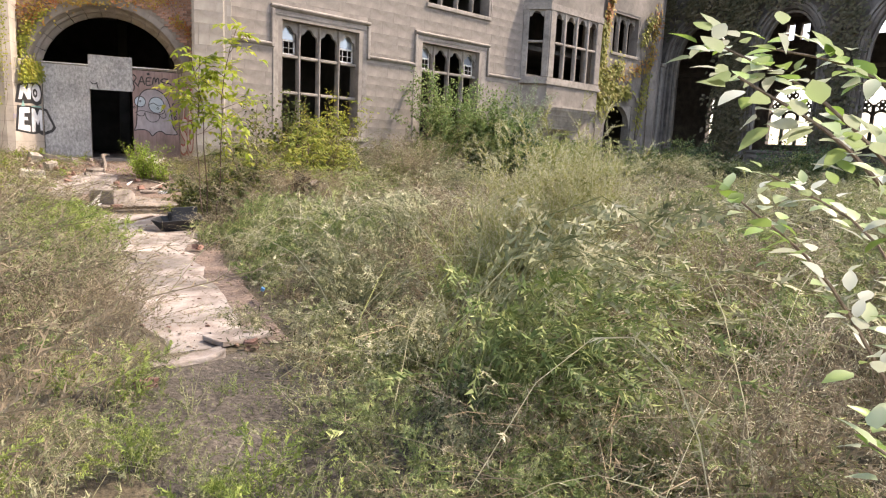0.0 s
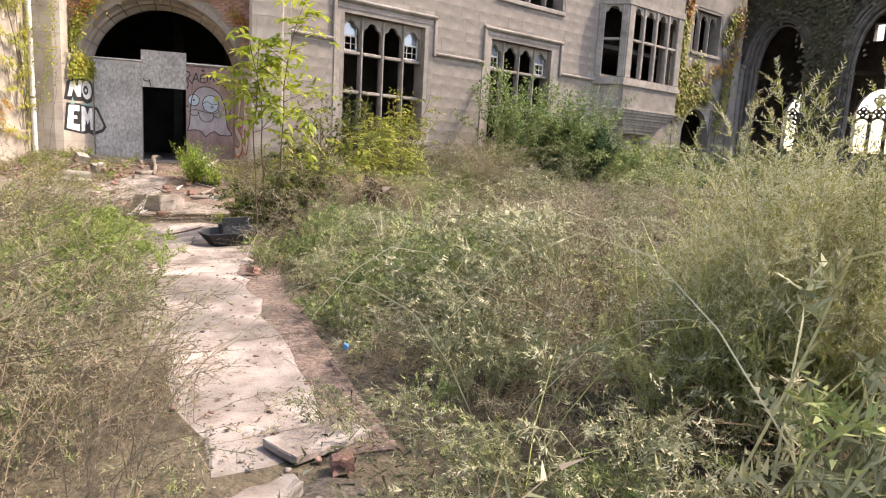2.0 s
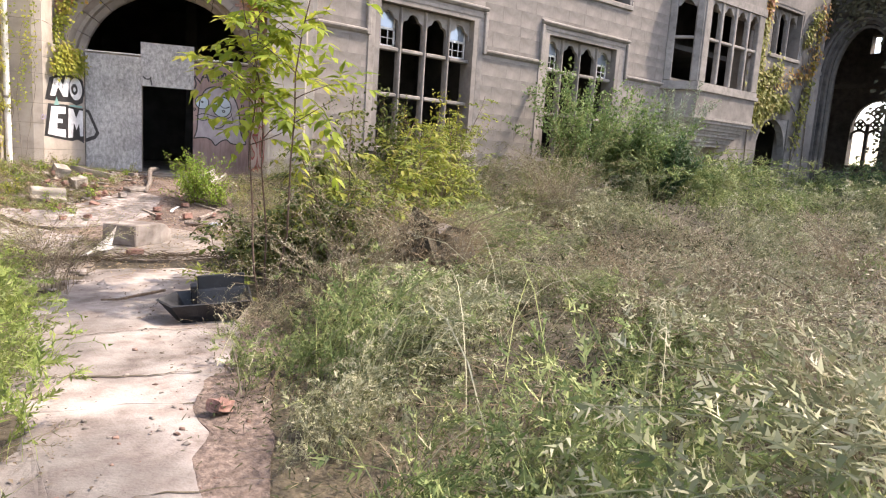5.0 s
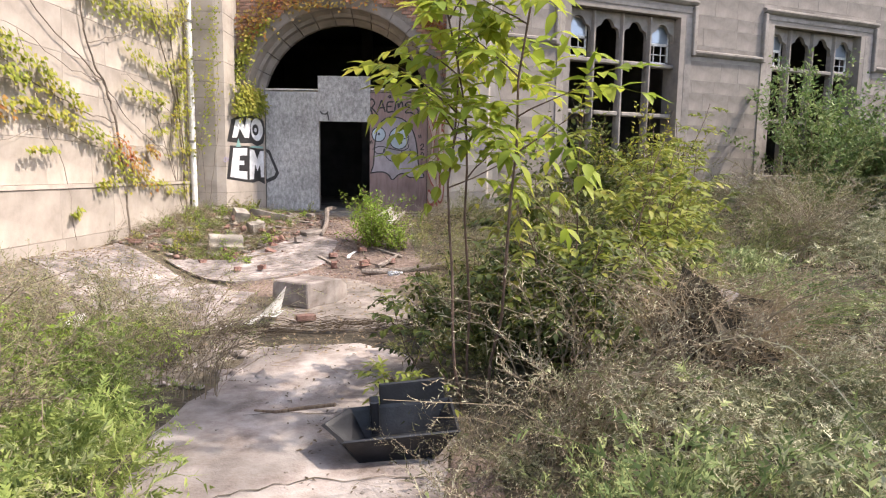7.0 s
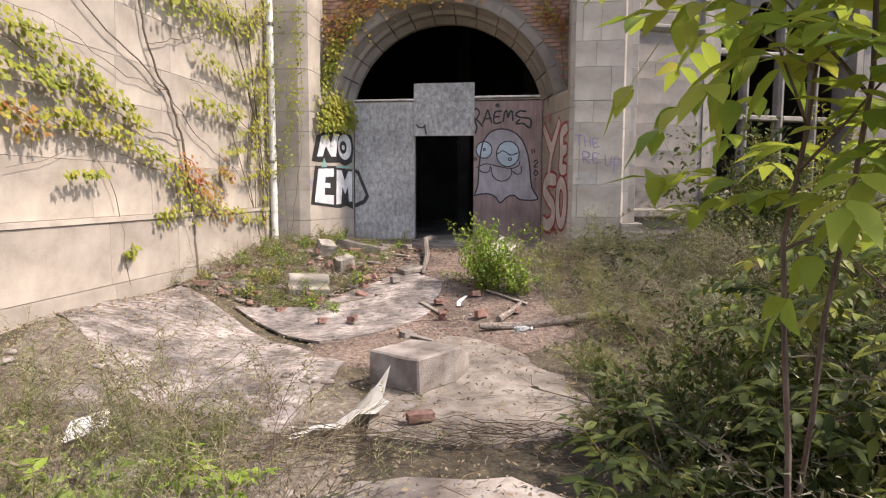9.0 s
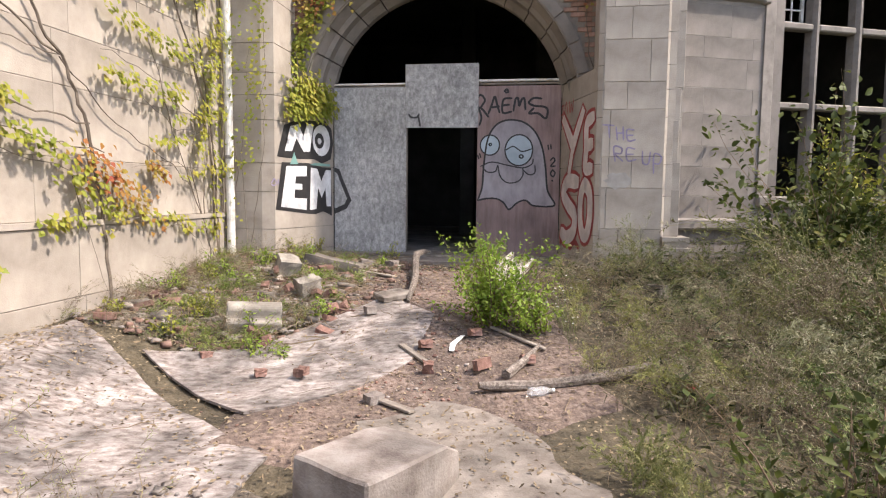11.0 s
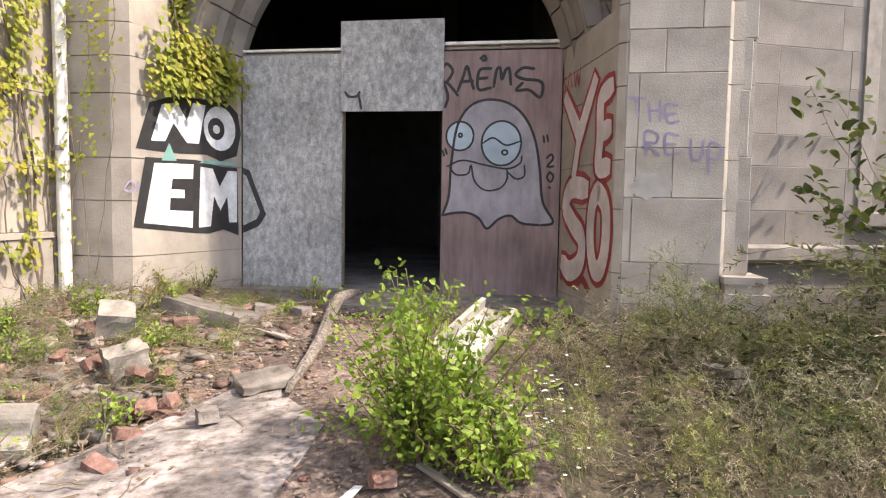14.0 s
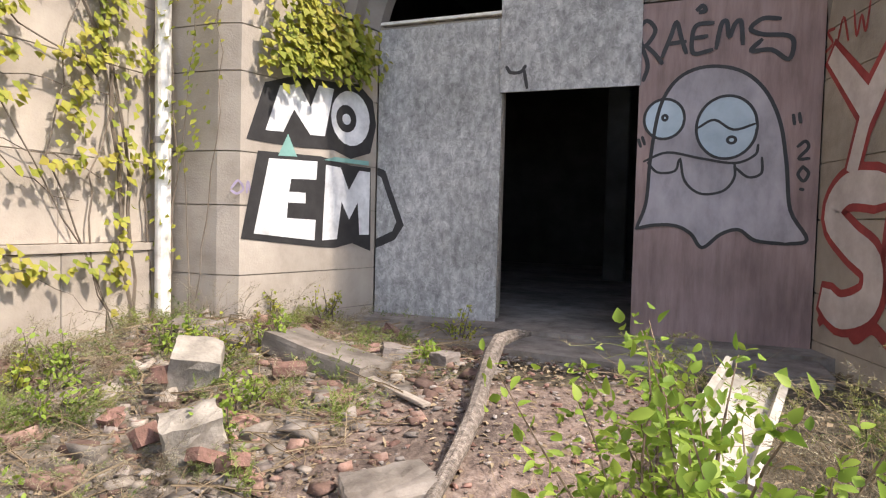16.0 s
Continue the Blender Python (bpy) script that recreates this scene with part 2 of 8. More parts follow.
LEAF_DEEP = leaf_mat("deep green leaf", [(0.03, 0.065, 0.026), (0.058, 0.11, 0.045), (0.12, 0.18, 0.09)], 0.45, 0.25)
LEAF_CREEPER = leaf_mat("dull yellow-green creeper leaf", [(0.10, 0.115, 0.03), (0.19, 0.20, 0.045), (0.27, 0.25, 0.06), (0.25, 0.17, 0.08)], 0.6, 0.25)
LEAF_PALE = leaf_mat("pale broad leaf", [(0.17, 0.27, 0.06), (0.28, 0.38, 0.12), (0.46, 0.50, 0.32)], 0.4, 0.35)
LEAF_IVY = leaf_mat("dark dusty ivy leaf", [(0.04, 0.042, 0.022), (0.085, 0.08, 0.042), (0.135, 0.115, 0.066), (0.18, 0.14, 0.092)], 0.6, 0.15)
LEAF_SILVER = leaf_mat("silvery green leaf", [(0.14, 0.18, 0.115), (0.23, 0.27, 0.185), (0.36, 0.38, 0.28)])
LEAF_RED = leaf_mat("reddening leaf", [(0.30, 0.05, 0.045), (0.34, 0.15, 0.05), (0.32, 0.26, 0.05), (0.24, 0.14, 0.10)])
WEED_GREY = leaf_mat("grey-green weed", [(0.055, 0.068, 0.03), (0.15, 0.162, 0.08), (0.28, 0.278, 0.16), (0.46, 0.435, 0.29)], 0.75, 0.18)
WEED_GREEN = leaf_mat("green weed", [(0.045, 0.078, 0.022), (0.12, 0.165, 0.055), (0.225, 0.262, 0.10), (0.38, 0.38, 0.18)], 0.75, 0.2)
WEED_TIP = leaf_mat("pale seed head", [(0.30, 0.29, 0.18), (0.43, 0.405, 0.27), (0.58, 0.54, 0.40)], 0.85, 0.3)
WEED_FRESH = leaf_mat("fresh green weed", [(0.085, 0.135, 0.03), (0.185, 0.24, 0.06), (0.33, 0.365, 0.11)], 0.65, 0.3)
WEED_YOLK = leaf_mat("olive-yellow weed", [(0.085, 0.105, 0.03), (0.18, 0.195, 0.06), (0.29, 0.29, 0.10), (0.42, 0.39, 0.18)], 0.8, 0.25)
WEED_LIME = leaf_mat("yellow-green tip", [(0.21, 0.25, 0.085), (0.32, 0.35, 0.14), (0.45, 0.44, 0.24)], 0.8, 0.3)
WEED_BROWN = leaf_mat("brown twiggy weed", [(0.10, 0.076, 0.052), (0.20, 0.16, 0.11), (0.31, 0.26, 0.18)], 0.9, 0.2)
WEED_OLIVE = leaf_mat("olive weed", [(0.045, 0.06, 0.02), (0.125, 0.14, 0.05), (0.225, 0.23, 0.09), (0.38, 0.34, 0.18)], 0.85, 0.25)
# very dark leaf colour paints the shade in gaps between weeds
WEED_SHADED = leaf_mat("undergrowth darkened for gap shade", [(0.02, 0.026, 0.012), (0.042, 0.05, 0.02), (0.07, 0.068, 0.034), (0.10, 0.078, 0.05)], 0.85, 0.15)
WEED_DRY = leaf_mat("dry weed", [(0.17, 0.125, 0.08), (0.28, 0.215, 0.14), (0.38, 0.31, 0.21)], 0.9, 0.2)

# dark debris colour, lowered further to stand for the saplings' shade
LITTER = leaf_mat("dark litter deepened for sapling shade", [(0.045, 0.033, 0.022), (0.10, 0.075, 0.05), (0.19, 0.15, 0.105)], 0.9, 0.1)

# ---- building helpers ----
ARCH = pose(4.33, 21.1, 0, 0, 0, -22)  # frame of the arch and the side wall: x along the boards, y inward
IDENT = Matrix.Identity(4)
rng = random.Random(7)


def mesh_of(bm, name):
    bmesh.ops.recalc_face_normals(bm, faces=bm.faces)
    me = bpy.data.meshes.new(name)
    bm.to_mesh(me)
    bm.free()
    return me


def part(name, bm, material, parent, label=""):
    """One mesh object under a thing or a part; the bmesh is in the parent's space."""
    me = bm if isinstance(bm, bpy.types.Mesh) else mesh_of(bm, name)
    if not me.materials:
        me.materials.append(material)
    ob = new(name, me)
    ob.parent = parent
    return tagged(ob, label)


def thing(name, label, category, m=IDENT, group="", kind="", bm=None, material=None):
    """A top-level thing: an Empty at m, or a mesh where bm is given."""
    ob = new(name, mesh_of(bm, name) if bm else None)
    if bm:
        ob.data.materials.append(material)
    ob.matrix_world = m
    return tagged(ob, label, category, group, kind)


def box(bm, x0, x1, y0, y1, z0, z1, bevel=0.0, m=None):
    vs = [bm.verts.new((x, y, z)) for x in (x0, x1) for y in (y0, y1) for z in (z0, z1)]
    fs = [bm.faces.new([vs[i] for i in q]) for q in ((0, 1, 3, 2), (4, 6, 7, 5), (0, 4, 5, 1), (2, 3, 7, 6), (0, 2, 6, 4), (1, 5, 7, 3))]
    if bevel:
        es = list({e for f in fs for e in f.edges})
        r = bmesh.ops.bevel(bm, geom=es, offset=bevel, segments=1, affect="EDGES")
        vs = list({v for f in r["faces"] for v in f.verts} | {v for v in vs if v.is_valid})
    if m:
        bmesh.ops.transform(bm, matrix=m, verts=[v for v in vs if v.is_valid])
    return vs


def slab(bm, outline, d0, d1, axis="y"):
    """A flat plate from a 2D outline (x, z), thick from d0 to d1 along y; or (x, y) along z."""
    f = (lambda p, d: (p[0], d, p[1])) if axis == "y" else (lambda p, d: (p[0], p[1], d))
    a = [bm.verts.new(f(p, d0)) for p in outline]
    b = [bm.verts.new(f(p, d1)) for p in outline]
    bm.faces.new(a)
    bm.faces.new(b[::-1])
    n = len(a)
    for i in range(n):
        bm.faces.new((a[i], b[i], b[(i + 1) % n], a[(i + 1) % n]))


def tube(bm, pts, radii, sides=6):
    """A tapered tube along points."""
    rings = []
    for i, p in enumerate(pts):
        p = Vector(p)
        d = Vector(pts[min(i + 1, len(pts) - 1)]) - Vector(pts[max(i - 1, 0)])
        d.normalize()
        s = d.orthogonal().normalized()
        q = d.cross(s)
        r = radii[i] if not isinstance(radii, float) else radii
        rings.append([bm.verts.new(p + r * (math.cos(a) * s + math.sin(a) * q)) for a in (2 * math.pi * k / sides for k in range(sides))])
    for a, b in zip(rings, rings[1:]):
        # keep the rings untwisted
        k0 = min(range(sides), key=lambda k: sum((a[i].co - b[(i + k) % sides].co).length for i in range(sides)))
        for i in range(sides):
            bm.faces.new((a[i], a[(i + 1) % sides], b[(i + 1 + k0) % sides], b[(i + k0) % sides]))
    bm.faces.new(rings[0])
    bm.faces.new(rings[-1])


def wall_bm(x0, x1, z0, z1, y0, y1, holes):
    """A wall in x-z from y0 to y1 with rectangular holes (x0, x1, z0, z1)."""
    bm = bmesh.new()
    xs = sorted({x0, x1, *[v for h in holes for v in h[:2] if x0 < v < x1]})
    for a, b in zip(xs, xs[1:]):
        c = (a + b) / 2
        spans = sorted((h[2], h[3]) for h in holes if h[0] < c < h[1])
        z = z0
        for s0, s1 in spans + [(z1, z1)]:
            if s0 - z > 0.002:
                box(bm, a, b, y0, y1, z, s0)
            z = max(z, s1)
    return bm


BLOCKS = {}


def block_mesh(w, h, d, material, bev=0.004):
    """A stone block of that size with worn edges, centred in x and z, its face at y = 0."""
    key = (round(w, 2), round(h, 2), round(d, 2), material.name)
    if key not in BLOCKS:
        bm = bmesh.new()
        box(bm, -w / 2, w / 2, 0, d, -h / 2, h / 2, bev)
        BLOCKS[key] = mesh_of(bm, "stone")
        BLOCKS[key].materials.append(material)
    return BLOCKS[key]


def ashlar(parent, x0, x1, z0, z1, face, courses, widths, material, holes=(), limit=300, seed=1, joint=0.008, depth=0.04, tail=True, xf=None):
    """Stone blocks proud of a wall's face (y = face in the parent's space), course by course, round the holes."""
    r = random.Random(seed)
    pieces = []
    z, ci = z0, 0
    while z < z1 - 0.05:
        h = min(courses[ci % len(courses)], z1 - z)
        ci += 1
        x = x0 - r.choice(widths) * r.random() * 0.7
        while x < x1 - 0.02:
            w = r.choice(widths)
            spans = [(max(x, x0), min(x + w, x1))]
            for hx0, hx1, hz0, hz1 in holes:
                if hz0 < z + h - 0.01 and hz1 > z + 0.01:
                    nx = []
                    for s0, s1 in spans:
                        if hx1 <= s0 or hx0 >= s1:
                            nx.append((s0, s1))
                        else:
                            nx += [(s0, hx0)] if hx0 > s0 else []
                            nx += [(hx1, s1)] if hx1 < s1 else []
                    spans = nx
            for s0, s1 in spans:
                if s1 - s0 > 0.05:
                    pieces.append(((s0 + s1) / 2, z + h / 2, s1 - s0 - joint, h - joint))
            x += w
        z += h
    for cx, cz, w, h in pieces[:limit]:
        o = new("stone", block_mesh(w, h, depth, material))
        o.parent = parent
        o.matrix_local = (xf or IDENT) @ pose(cx, face - 0.006 + r.uniform(-0.0015, 0.0015), cz)
    if len(pieces) > limit and tail:
        bm = bmesh.new()
        for cx, cz, w, h in pieces[limit:]:
            box(bm, cx - w / 2, cx + w / 2, face - 0.006, face + 0.01, cz - h / 2, cz + h / 2)
        if xf:
            bmesh.ops.transform(bm, matrix=xf, verts=bm.verts)
        tagged(part("far_stones", bm, material, parent), kind="stuff")


def arc(cx, cz, r, a0, a1, n):
    return [(cx + r * math.cos(radians(a0 + (a1 - a0) * i / n)), cz + r * math.sin(radians(a0 + (a1 - a0) * i / n))) for i in range(n + 1)]


# ---- ground ----
def smooth(a, b, x):
    t = min(1, max(0, (x - a) / (b - a)))
    return t * t * (3 - 2 * t)


ARCH_INV = ARCH.inverted()


def ground_z(x, y):
    q = ARCH_INV @ Vector((x, y, 0))
    z = 0.02 + 0.62 * smooth(-6.0, -1.6, q.y)
    z += 0.42 * smooth(-0.4, -2.2, q.x) * smooth(-11, -7, q.y) * (1 - smooth(-6.0, -1.6, q.y))
    z += 0.16 * math.exp(-((q.x + 1.75) ** 2 + (q.y + 1.9) ** 2 * 0.5) / 0.6)
    far = smooth(25, 60, math.hypot(x - 4, y - 8))
    z += (0.05 * noise.noise(Vector((x * 0.5, y * 0.5, 0))) + 0.02 * noise.noise(Vector((x * 1.9, y * 1.9, 3)))) * (1 - far)
    return z * (1 - far)


def ground():
    bm = bmesh.new()
    def steps(c, near, far_list):
        inner = [c - near + i * 0.3 for i in range(int(2 * near / 0.3) + 1)]
        return [c - f for f in far_list[::-1]] + inner + [c + f for f in far_list]
    xs = steps(8, 16, [19, 24, 32, 48, 90, 200, 600, 1500])
    ys = steps(10, 16, [19, 24, 32, 48, 90, 200, 600, 1500])
    grid = [[bm.verts.new((x, y, ground_z(x, y))) for y in ys] for x in xs]
    for i in range(len(xs) - 1):
        for j in range(len(ys) - 1):
            bm.faces.new((grid[i][j], grid[i + 1][j], grid[i + 1][j + 1], grid[i][j + 1])).smooth = True
    thing("ground", "brown soil with dead plant litter", "ground", kind="structure", bm=bm, material=SOIL)


ground()


def ground_patch(name, label, outline, lift, material, kind="structure", thick=0.06, category="pavement", seed=0, step=0.16, edge=0.0):
    """A thin sheet of ground cover that follows the ground inside a ragged outline."""
    r = random.Random(seed)
    bm = bmesh.new()
    cx, cy = sum(p[0] for p in outline) / len(outline), sum(p[1] for p in outline) / len(outline)
    ring = []
    for i, p in enumerate(outline):
        q = outline[(i + 1) % len(outline)]
        n = max(1, int(math.dist(p, q) / step))
        for k in range(n):
            t = k / n
            ring.append((p[0] + (q[0] - p[0]) * t, p[1] + (q[1] - p[1]) * t))
    ring = [(x + 0.13 * noise.noise(Vector((x * 2.3, y * 2.3, seed))) + r.uniform(-0.012, 0.012), y + 0.13 * noise.noise(Vector((x * 2.3, y * 2.3, seed + 9))) + r.uniform(-0.012, 0.012)) for x, y in ring]
    loops = []
    for s, dz in ((1.0, -edge), (0.93, -edge * 0.2), (0.83, 0), (0.72, 0), (0.61, 0), (0.5, 0), (0.39, 0), (0.28, 0), (0.16, 0)):
        loops.append([bm.verts.new((cx + (x - cx) * s, cy + (y - cy) * s, ground_z(cx + (x - cx) * s, cy + (y - cy) * s) + lift + dz)) for x, y in ring])
    mid = bm.verts.new((cx, cy, ground_z(cx, cy) + lift))
    low = [bm.verts.new((v.co.x, v.co.y, v.co.z - thick)) for v in loops[0]]
    n = len(ring)
    for i in range(n):
        j = (i + 1) % n
        bm.faces.new((low[i], low[j], loops[0][j], loops[0][i]))
        for a, b in zip(loops, loops[1:]):
            bm.faces.new((a[i], a[j], b[j], b[i]))
        bm.faces.new((loops[-1][i], loops[-1][j], mid))
    return thing(name, label, category, kind=kind, bm=bm, material=material)


# broken concrete walk in three lengths, and the red earth before the door
ground_patch("pavement_1", "cracked pale concrete walk strewn with grit", [(0.50, 3.6), (1.12, 3.5), (1.72, 5.2), (2.30, 7.62), (1.9, 7.80), (1.3, 7.98), (0.75, 6.2)], 0.018, CONCRETE, seed=1, edge=0.016)
ground_patch("pavement_2", "cracked pale concrete slab strewn with grit", [(1.1, 8.03), (2.42, 7.65), (3.1, 9.6), (3.35, 11.4), (3.1, 12.0), (2.15, 12.15), (1.75, 11.2), (1.3, 9.8)], 0.022, CONCRETE, seed=2, edge=0.016)
ground_patch("pavement_3", "stained concrete slab with dead stems", [(2.25, 12.75), (3.0, 12.45), (3.7, 12.35), (4.15, 13.2), (4.1, 14.6), (3.9, 15.25), (3.5, 15.5), (2.95, 15.05), (2.5, 13.9)], 0.04, CONCRETE_DARK, seed=3)
ground_patch("rubble_earth", "grey-brown rubbly earth before the fallen boards", [(-0.9, 11.2), (1.2, 11.0), (2.2, 12.0), (2.4, 14.2), (1.7, 14.8), (-0.6, 15.5)], 0.03, GREY_SOIL, seed=4, category="earth", edge=0.07)
ground_patch("rubble_earth", "red-brown earth full of brick dust", [(1.6, 14.6), (3.4, 14.2), (5.0, 15.0), (5.3, 17.4), (5.2, 19.3), (3.4, 19.6), (2.6, 17.0)], 0.035, RED_SOIL, seed=5, category="earth", edge=0.07)
ground_patch("rubble_earth", "grey-brown gravelly earth with broken brick", [(-0.3, 0.2), (1.1, 0.4), (1.4, 2.0), (0.9, 3.4), (-0.3, 3.3)], 0.035, DARK_GRAVEL, seed=6, category="earth", edge=0.16)

ground_patch("rubble_earth", "brown rubble earth heaped by the wall", [tuple((ARCH @ Vector((u, v, 0)))[:2]) for u, v in ((-2.3, -0.7), (0.2, -0.7), (0.3, -2.5), (-0.6, -4.4), (-2.3, -5.2))], 0.04, GREY_SOIL, seed=8, category="earth", edge=0.07)
ground_patch("rubble_earth", "red earth along the broken edge of the walk", [(1.05, 3.4), (1.30, 3.4), (1.95, 6.0), (2.55, 7.7), (3.25, 9.2), (3.1, 9.6), (2.15, 7.8), (1.55, 5.4)], 0.022, BROWN_SOIL, seed=9, category="earth", edge=0.01)

# ---- arch, its piers and boards ----
SILL = 0.78


CU, SPRING, R_IN, R_OUT = 0.60, 3.05, 1.90, 2.12
arch_wall = thing("wall_arch", "red brick wall with a round stone-lined archway", "wall", ARCH, kind="structure")
outl = [(-1.76, 3.3), (CU - R_OUT, 3.3)] + arc(CU, SPRING + 0.0, R_OUT, 174, 6, 24) + [(CU + R_OUT, 3.3), (3.0, 3.3), (3.0, 6.3), (-1.76, 6.3)]
bm = bmesh.new()
slab(bm, outl, -0.66, -0.2)
part("backing", bm, MORTAR, arch_wall)
# voussoirs of the splayed ring
for i in range(15):
    a0, a1 = 180 - 12 * i - 0.25, 180 - 12 * (i + 1) + 0.25
    bm = bmesh.new()
    ro = R_OUT + 0.02
    prof = [(R_IN, 0.12), (R_IN, -0.02), (R_IN + 0.10, -0.16), (R_IN + 0.10, -0.34), (R_IN + 0.16, -0.40), (ro, -0.68), (ro + 0.16, -0.70), (ro + 0.16, -0.3), (ro, 0.12)]
    rows = []
    for k in range(4):
        a = radians(a0 + (a1 - a0) * k / 3)
        rows.append([bm.verts.new((CU + r * math.cos(a), y, SPRING + r * math.sin(a))) for r, y in prof])
    for p, q in zip(rows, rows[1:]):
        for j in range(len(prof)):
            k = (j + 1) % len(prof)
            bm.faces.new((p[j], p[k], q[k], q[j]))
    bm.faces.new(rows[0])
    bm.faces.new(rows[-1][::-1])
    part("voussoir", bm, STONE, arch_wall)

def inset(plan, d=0.008):
    """A plan drawn in by d toward its middle."""
    cx, cy = sum(q[0] for q in plan) / len(plan), sum(q[1] for q in plan) / len(plan)
    out = []
    for x, y in plan:
        k = max(0.0, 1 - 2.2 * d / math.hypot(x - cx, y - cy))
        out.append((cx + (x - cx) * k, cy + (y - cy) * k))
    return out


# side jambs, splayed outward to the piers
JAMB_L = [(-1.30, 0.10), (-1.27, 0.0), (-1.66, -1.50), (-1.84, -1.55), (-2.45, -1.55), (-2.45, 0.10)]
JAMB_R = [(2.52, 0.10), (2.49, 0.0), (2.92, -1.50), (2.98, -1.55), (3.80, -1.55), (3.83, -1.52), (4.02, -1.50), (4.02, 0.3), (2.6, 0.3)]
for name, plan, z0, z1 in (("wall_pier_left", JAMB_L, 0.2, 3.45), ("wall_pier_right", JAMB_R, 0.2, 3.45)):
    pier = thing(name, "splayed pale ashlar jamb with spray paint" if "left" in name else "pale ashlar pier beside the archway", "wall", ARCH, kind="structure")
    # the upper pier stands over the outer part only
    zz, k = z0, 0
    r = random.Random(len(name))
    while zz < z1 - 0.02:
        h = min((0.62, 0.36, 0.55, 0.42)[k % 4], z1 - zz)
        bm = bmesh.new()
        slab(bm, plan, zz + 0.005, zz + h - 0.005, "z")
        part("course", bm, STONE_PALE, pier)
        zz += h
        k += 1
    bm = bmesh.new()
    slab(bm, inset(plan), z0, z1, "z")
    part("joint_bed", bm, MORTAR, pier)
    up = [(-2.45, -1.55), (-1.84, -1.55), (-1.66, -1.50), (-1.66, -0.60), (-2.45, -0.60)] if "left" in name else [(2.92, -1.50), (2.98, -1.55), (3.80, -1.55), (3.83, -1.52), (4.02, -1.50), (4.02, -0.60), (2.92, -0.60)]
    while zz < 6.2:
        h = (0.62, 0.36, 0.55, 0.42)[k % 4]
        bm = bmesh.new()
        slab(bm, up, zz + 0.005, zz + h - 0.005, "z")
        part("course", bm, STONE_PALE, pier)
        zz += h
        k += 1
    bm = bmesh.new()
    slab(bm, inset(up), z1, 6.25, "z")
    part("joint_bed", bm, MORTAR, pier)

# upright joints and the plinth of the outer pier
pier = thing("pier_facing", "pale limestone blocks of the pier front", "wall", ARCH, kind="structure")
ashlar(pier, 2.99, 3.80, 0.3, 6.2, -1.555, (0.62, 0.36, 0.55, 0.42), (0.30, 0.52, 0.82), STONE_PALE, seed=4, joint=0.007)
ashlar(pier, 3.84, 4.03, 1.2, 6.2, -1.505, (0.62, 0.36, 0.55, 0.42), (0.4,), STONE_PALE, seed=5, joint=0.007)
bm = bmesh.new()
slab(bm, [(3.80, -1.70), (4.16, -1.70), (4.16, -1.2), (3.80, -1.2)], 0.2, 1.05, "z")
slab(bm, [(3.82, -1.66), (4.12, -1.66), (4.12, -1.2), (3.82, -1.2)], 1.052, 1.13, "z")
slab(bm, [(3.80, -1.68), (4.14, -1.68), (4.14, -1.2), (3.80, -1.2)], 1.132, 1.19, "z")
part("plinth", bm, STONE_PALE, pier)

# hall behind the boards, its indoor shade put into the surface colour
hall = thing("wall_hall", "bare hall walls behind the archway, darkened for indoor shade", "wall", ARCH, kind="structure")
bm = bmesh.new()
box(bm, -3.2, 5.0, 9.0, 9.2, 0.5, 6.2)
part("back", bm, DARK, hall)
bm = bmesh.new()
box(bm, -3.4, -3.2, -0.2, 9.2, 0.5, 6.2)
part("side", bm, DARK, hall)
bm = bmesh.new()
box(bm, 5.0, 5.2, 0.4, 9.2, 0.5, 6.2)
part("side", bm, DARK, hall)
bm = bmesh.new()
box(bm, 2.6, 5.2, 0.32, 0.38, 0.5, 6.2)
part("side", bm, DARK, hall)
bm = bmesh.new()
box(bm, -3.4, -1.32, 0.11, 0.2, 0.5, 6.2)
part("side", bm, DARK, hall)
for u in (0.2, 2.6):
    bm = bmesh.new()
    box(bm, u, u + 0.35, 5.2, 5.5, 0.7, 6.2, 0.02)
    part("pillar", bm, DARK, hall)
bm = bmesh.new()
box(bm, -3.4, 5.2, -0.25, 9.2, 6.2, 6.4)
thing("ceiling", "ceiling slab of the hall, darkened for indoor shade", "ceiling", ARCH, kind="structure", bm=bm, material=DARK)
bm = bmesh.new()
box(bm, -3.4, 5.2, -0.35, 9.2, 0.4, SILL - 0.03)
thing("floor", "dusty grey concrete hall floor", "floor", ARCH, kind="structure", bm=bm, material=CONCRETE_DARK)

# side wall, running toward the viewer
side = thing("wall_side", "tall sunlit pale ashlar wall with creepers", "wall", ARCH @ pose(-2.40, -1.55, 0, 0, 0, 90), kind="structure")
bm = bmesh.new()
box(bm, -13.5, 0.3, 0.03, 0.5, -0.2, 11)
part("backing", bm, MORTAR, side)
ashlar(side, -13.5, 0.0, 1.42, 9.0, 0.03, (0.62, 0.70, 0.52), (1.1, 1.5, 0.9, 1.8), STONE_PALE, seed=11, joint=0.005, depth=0.05)
ashlar(side, -13.5, 0.0, -0.1, 1.36, -0.03, (0.75, 0.71), (1.4, 1.8, 2.2), STONE_PALE, seed=12, joint=0.006, depth=0.11)
bm = bmesh.new()
slab(bm, [(-13.5, 1.362), (0, 1.362), (0, 1.418), (-13.5, 1.418)], -0.055, 0.03)
part("ledge", bm, STONE_PALE, side)

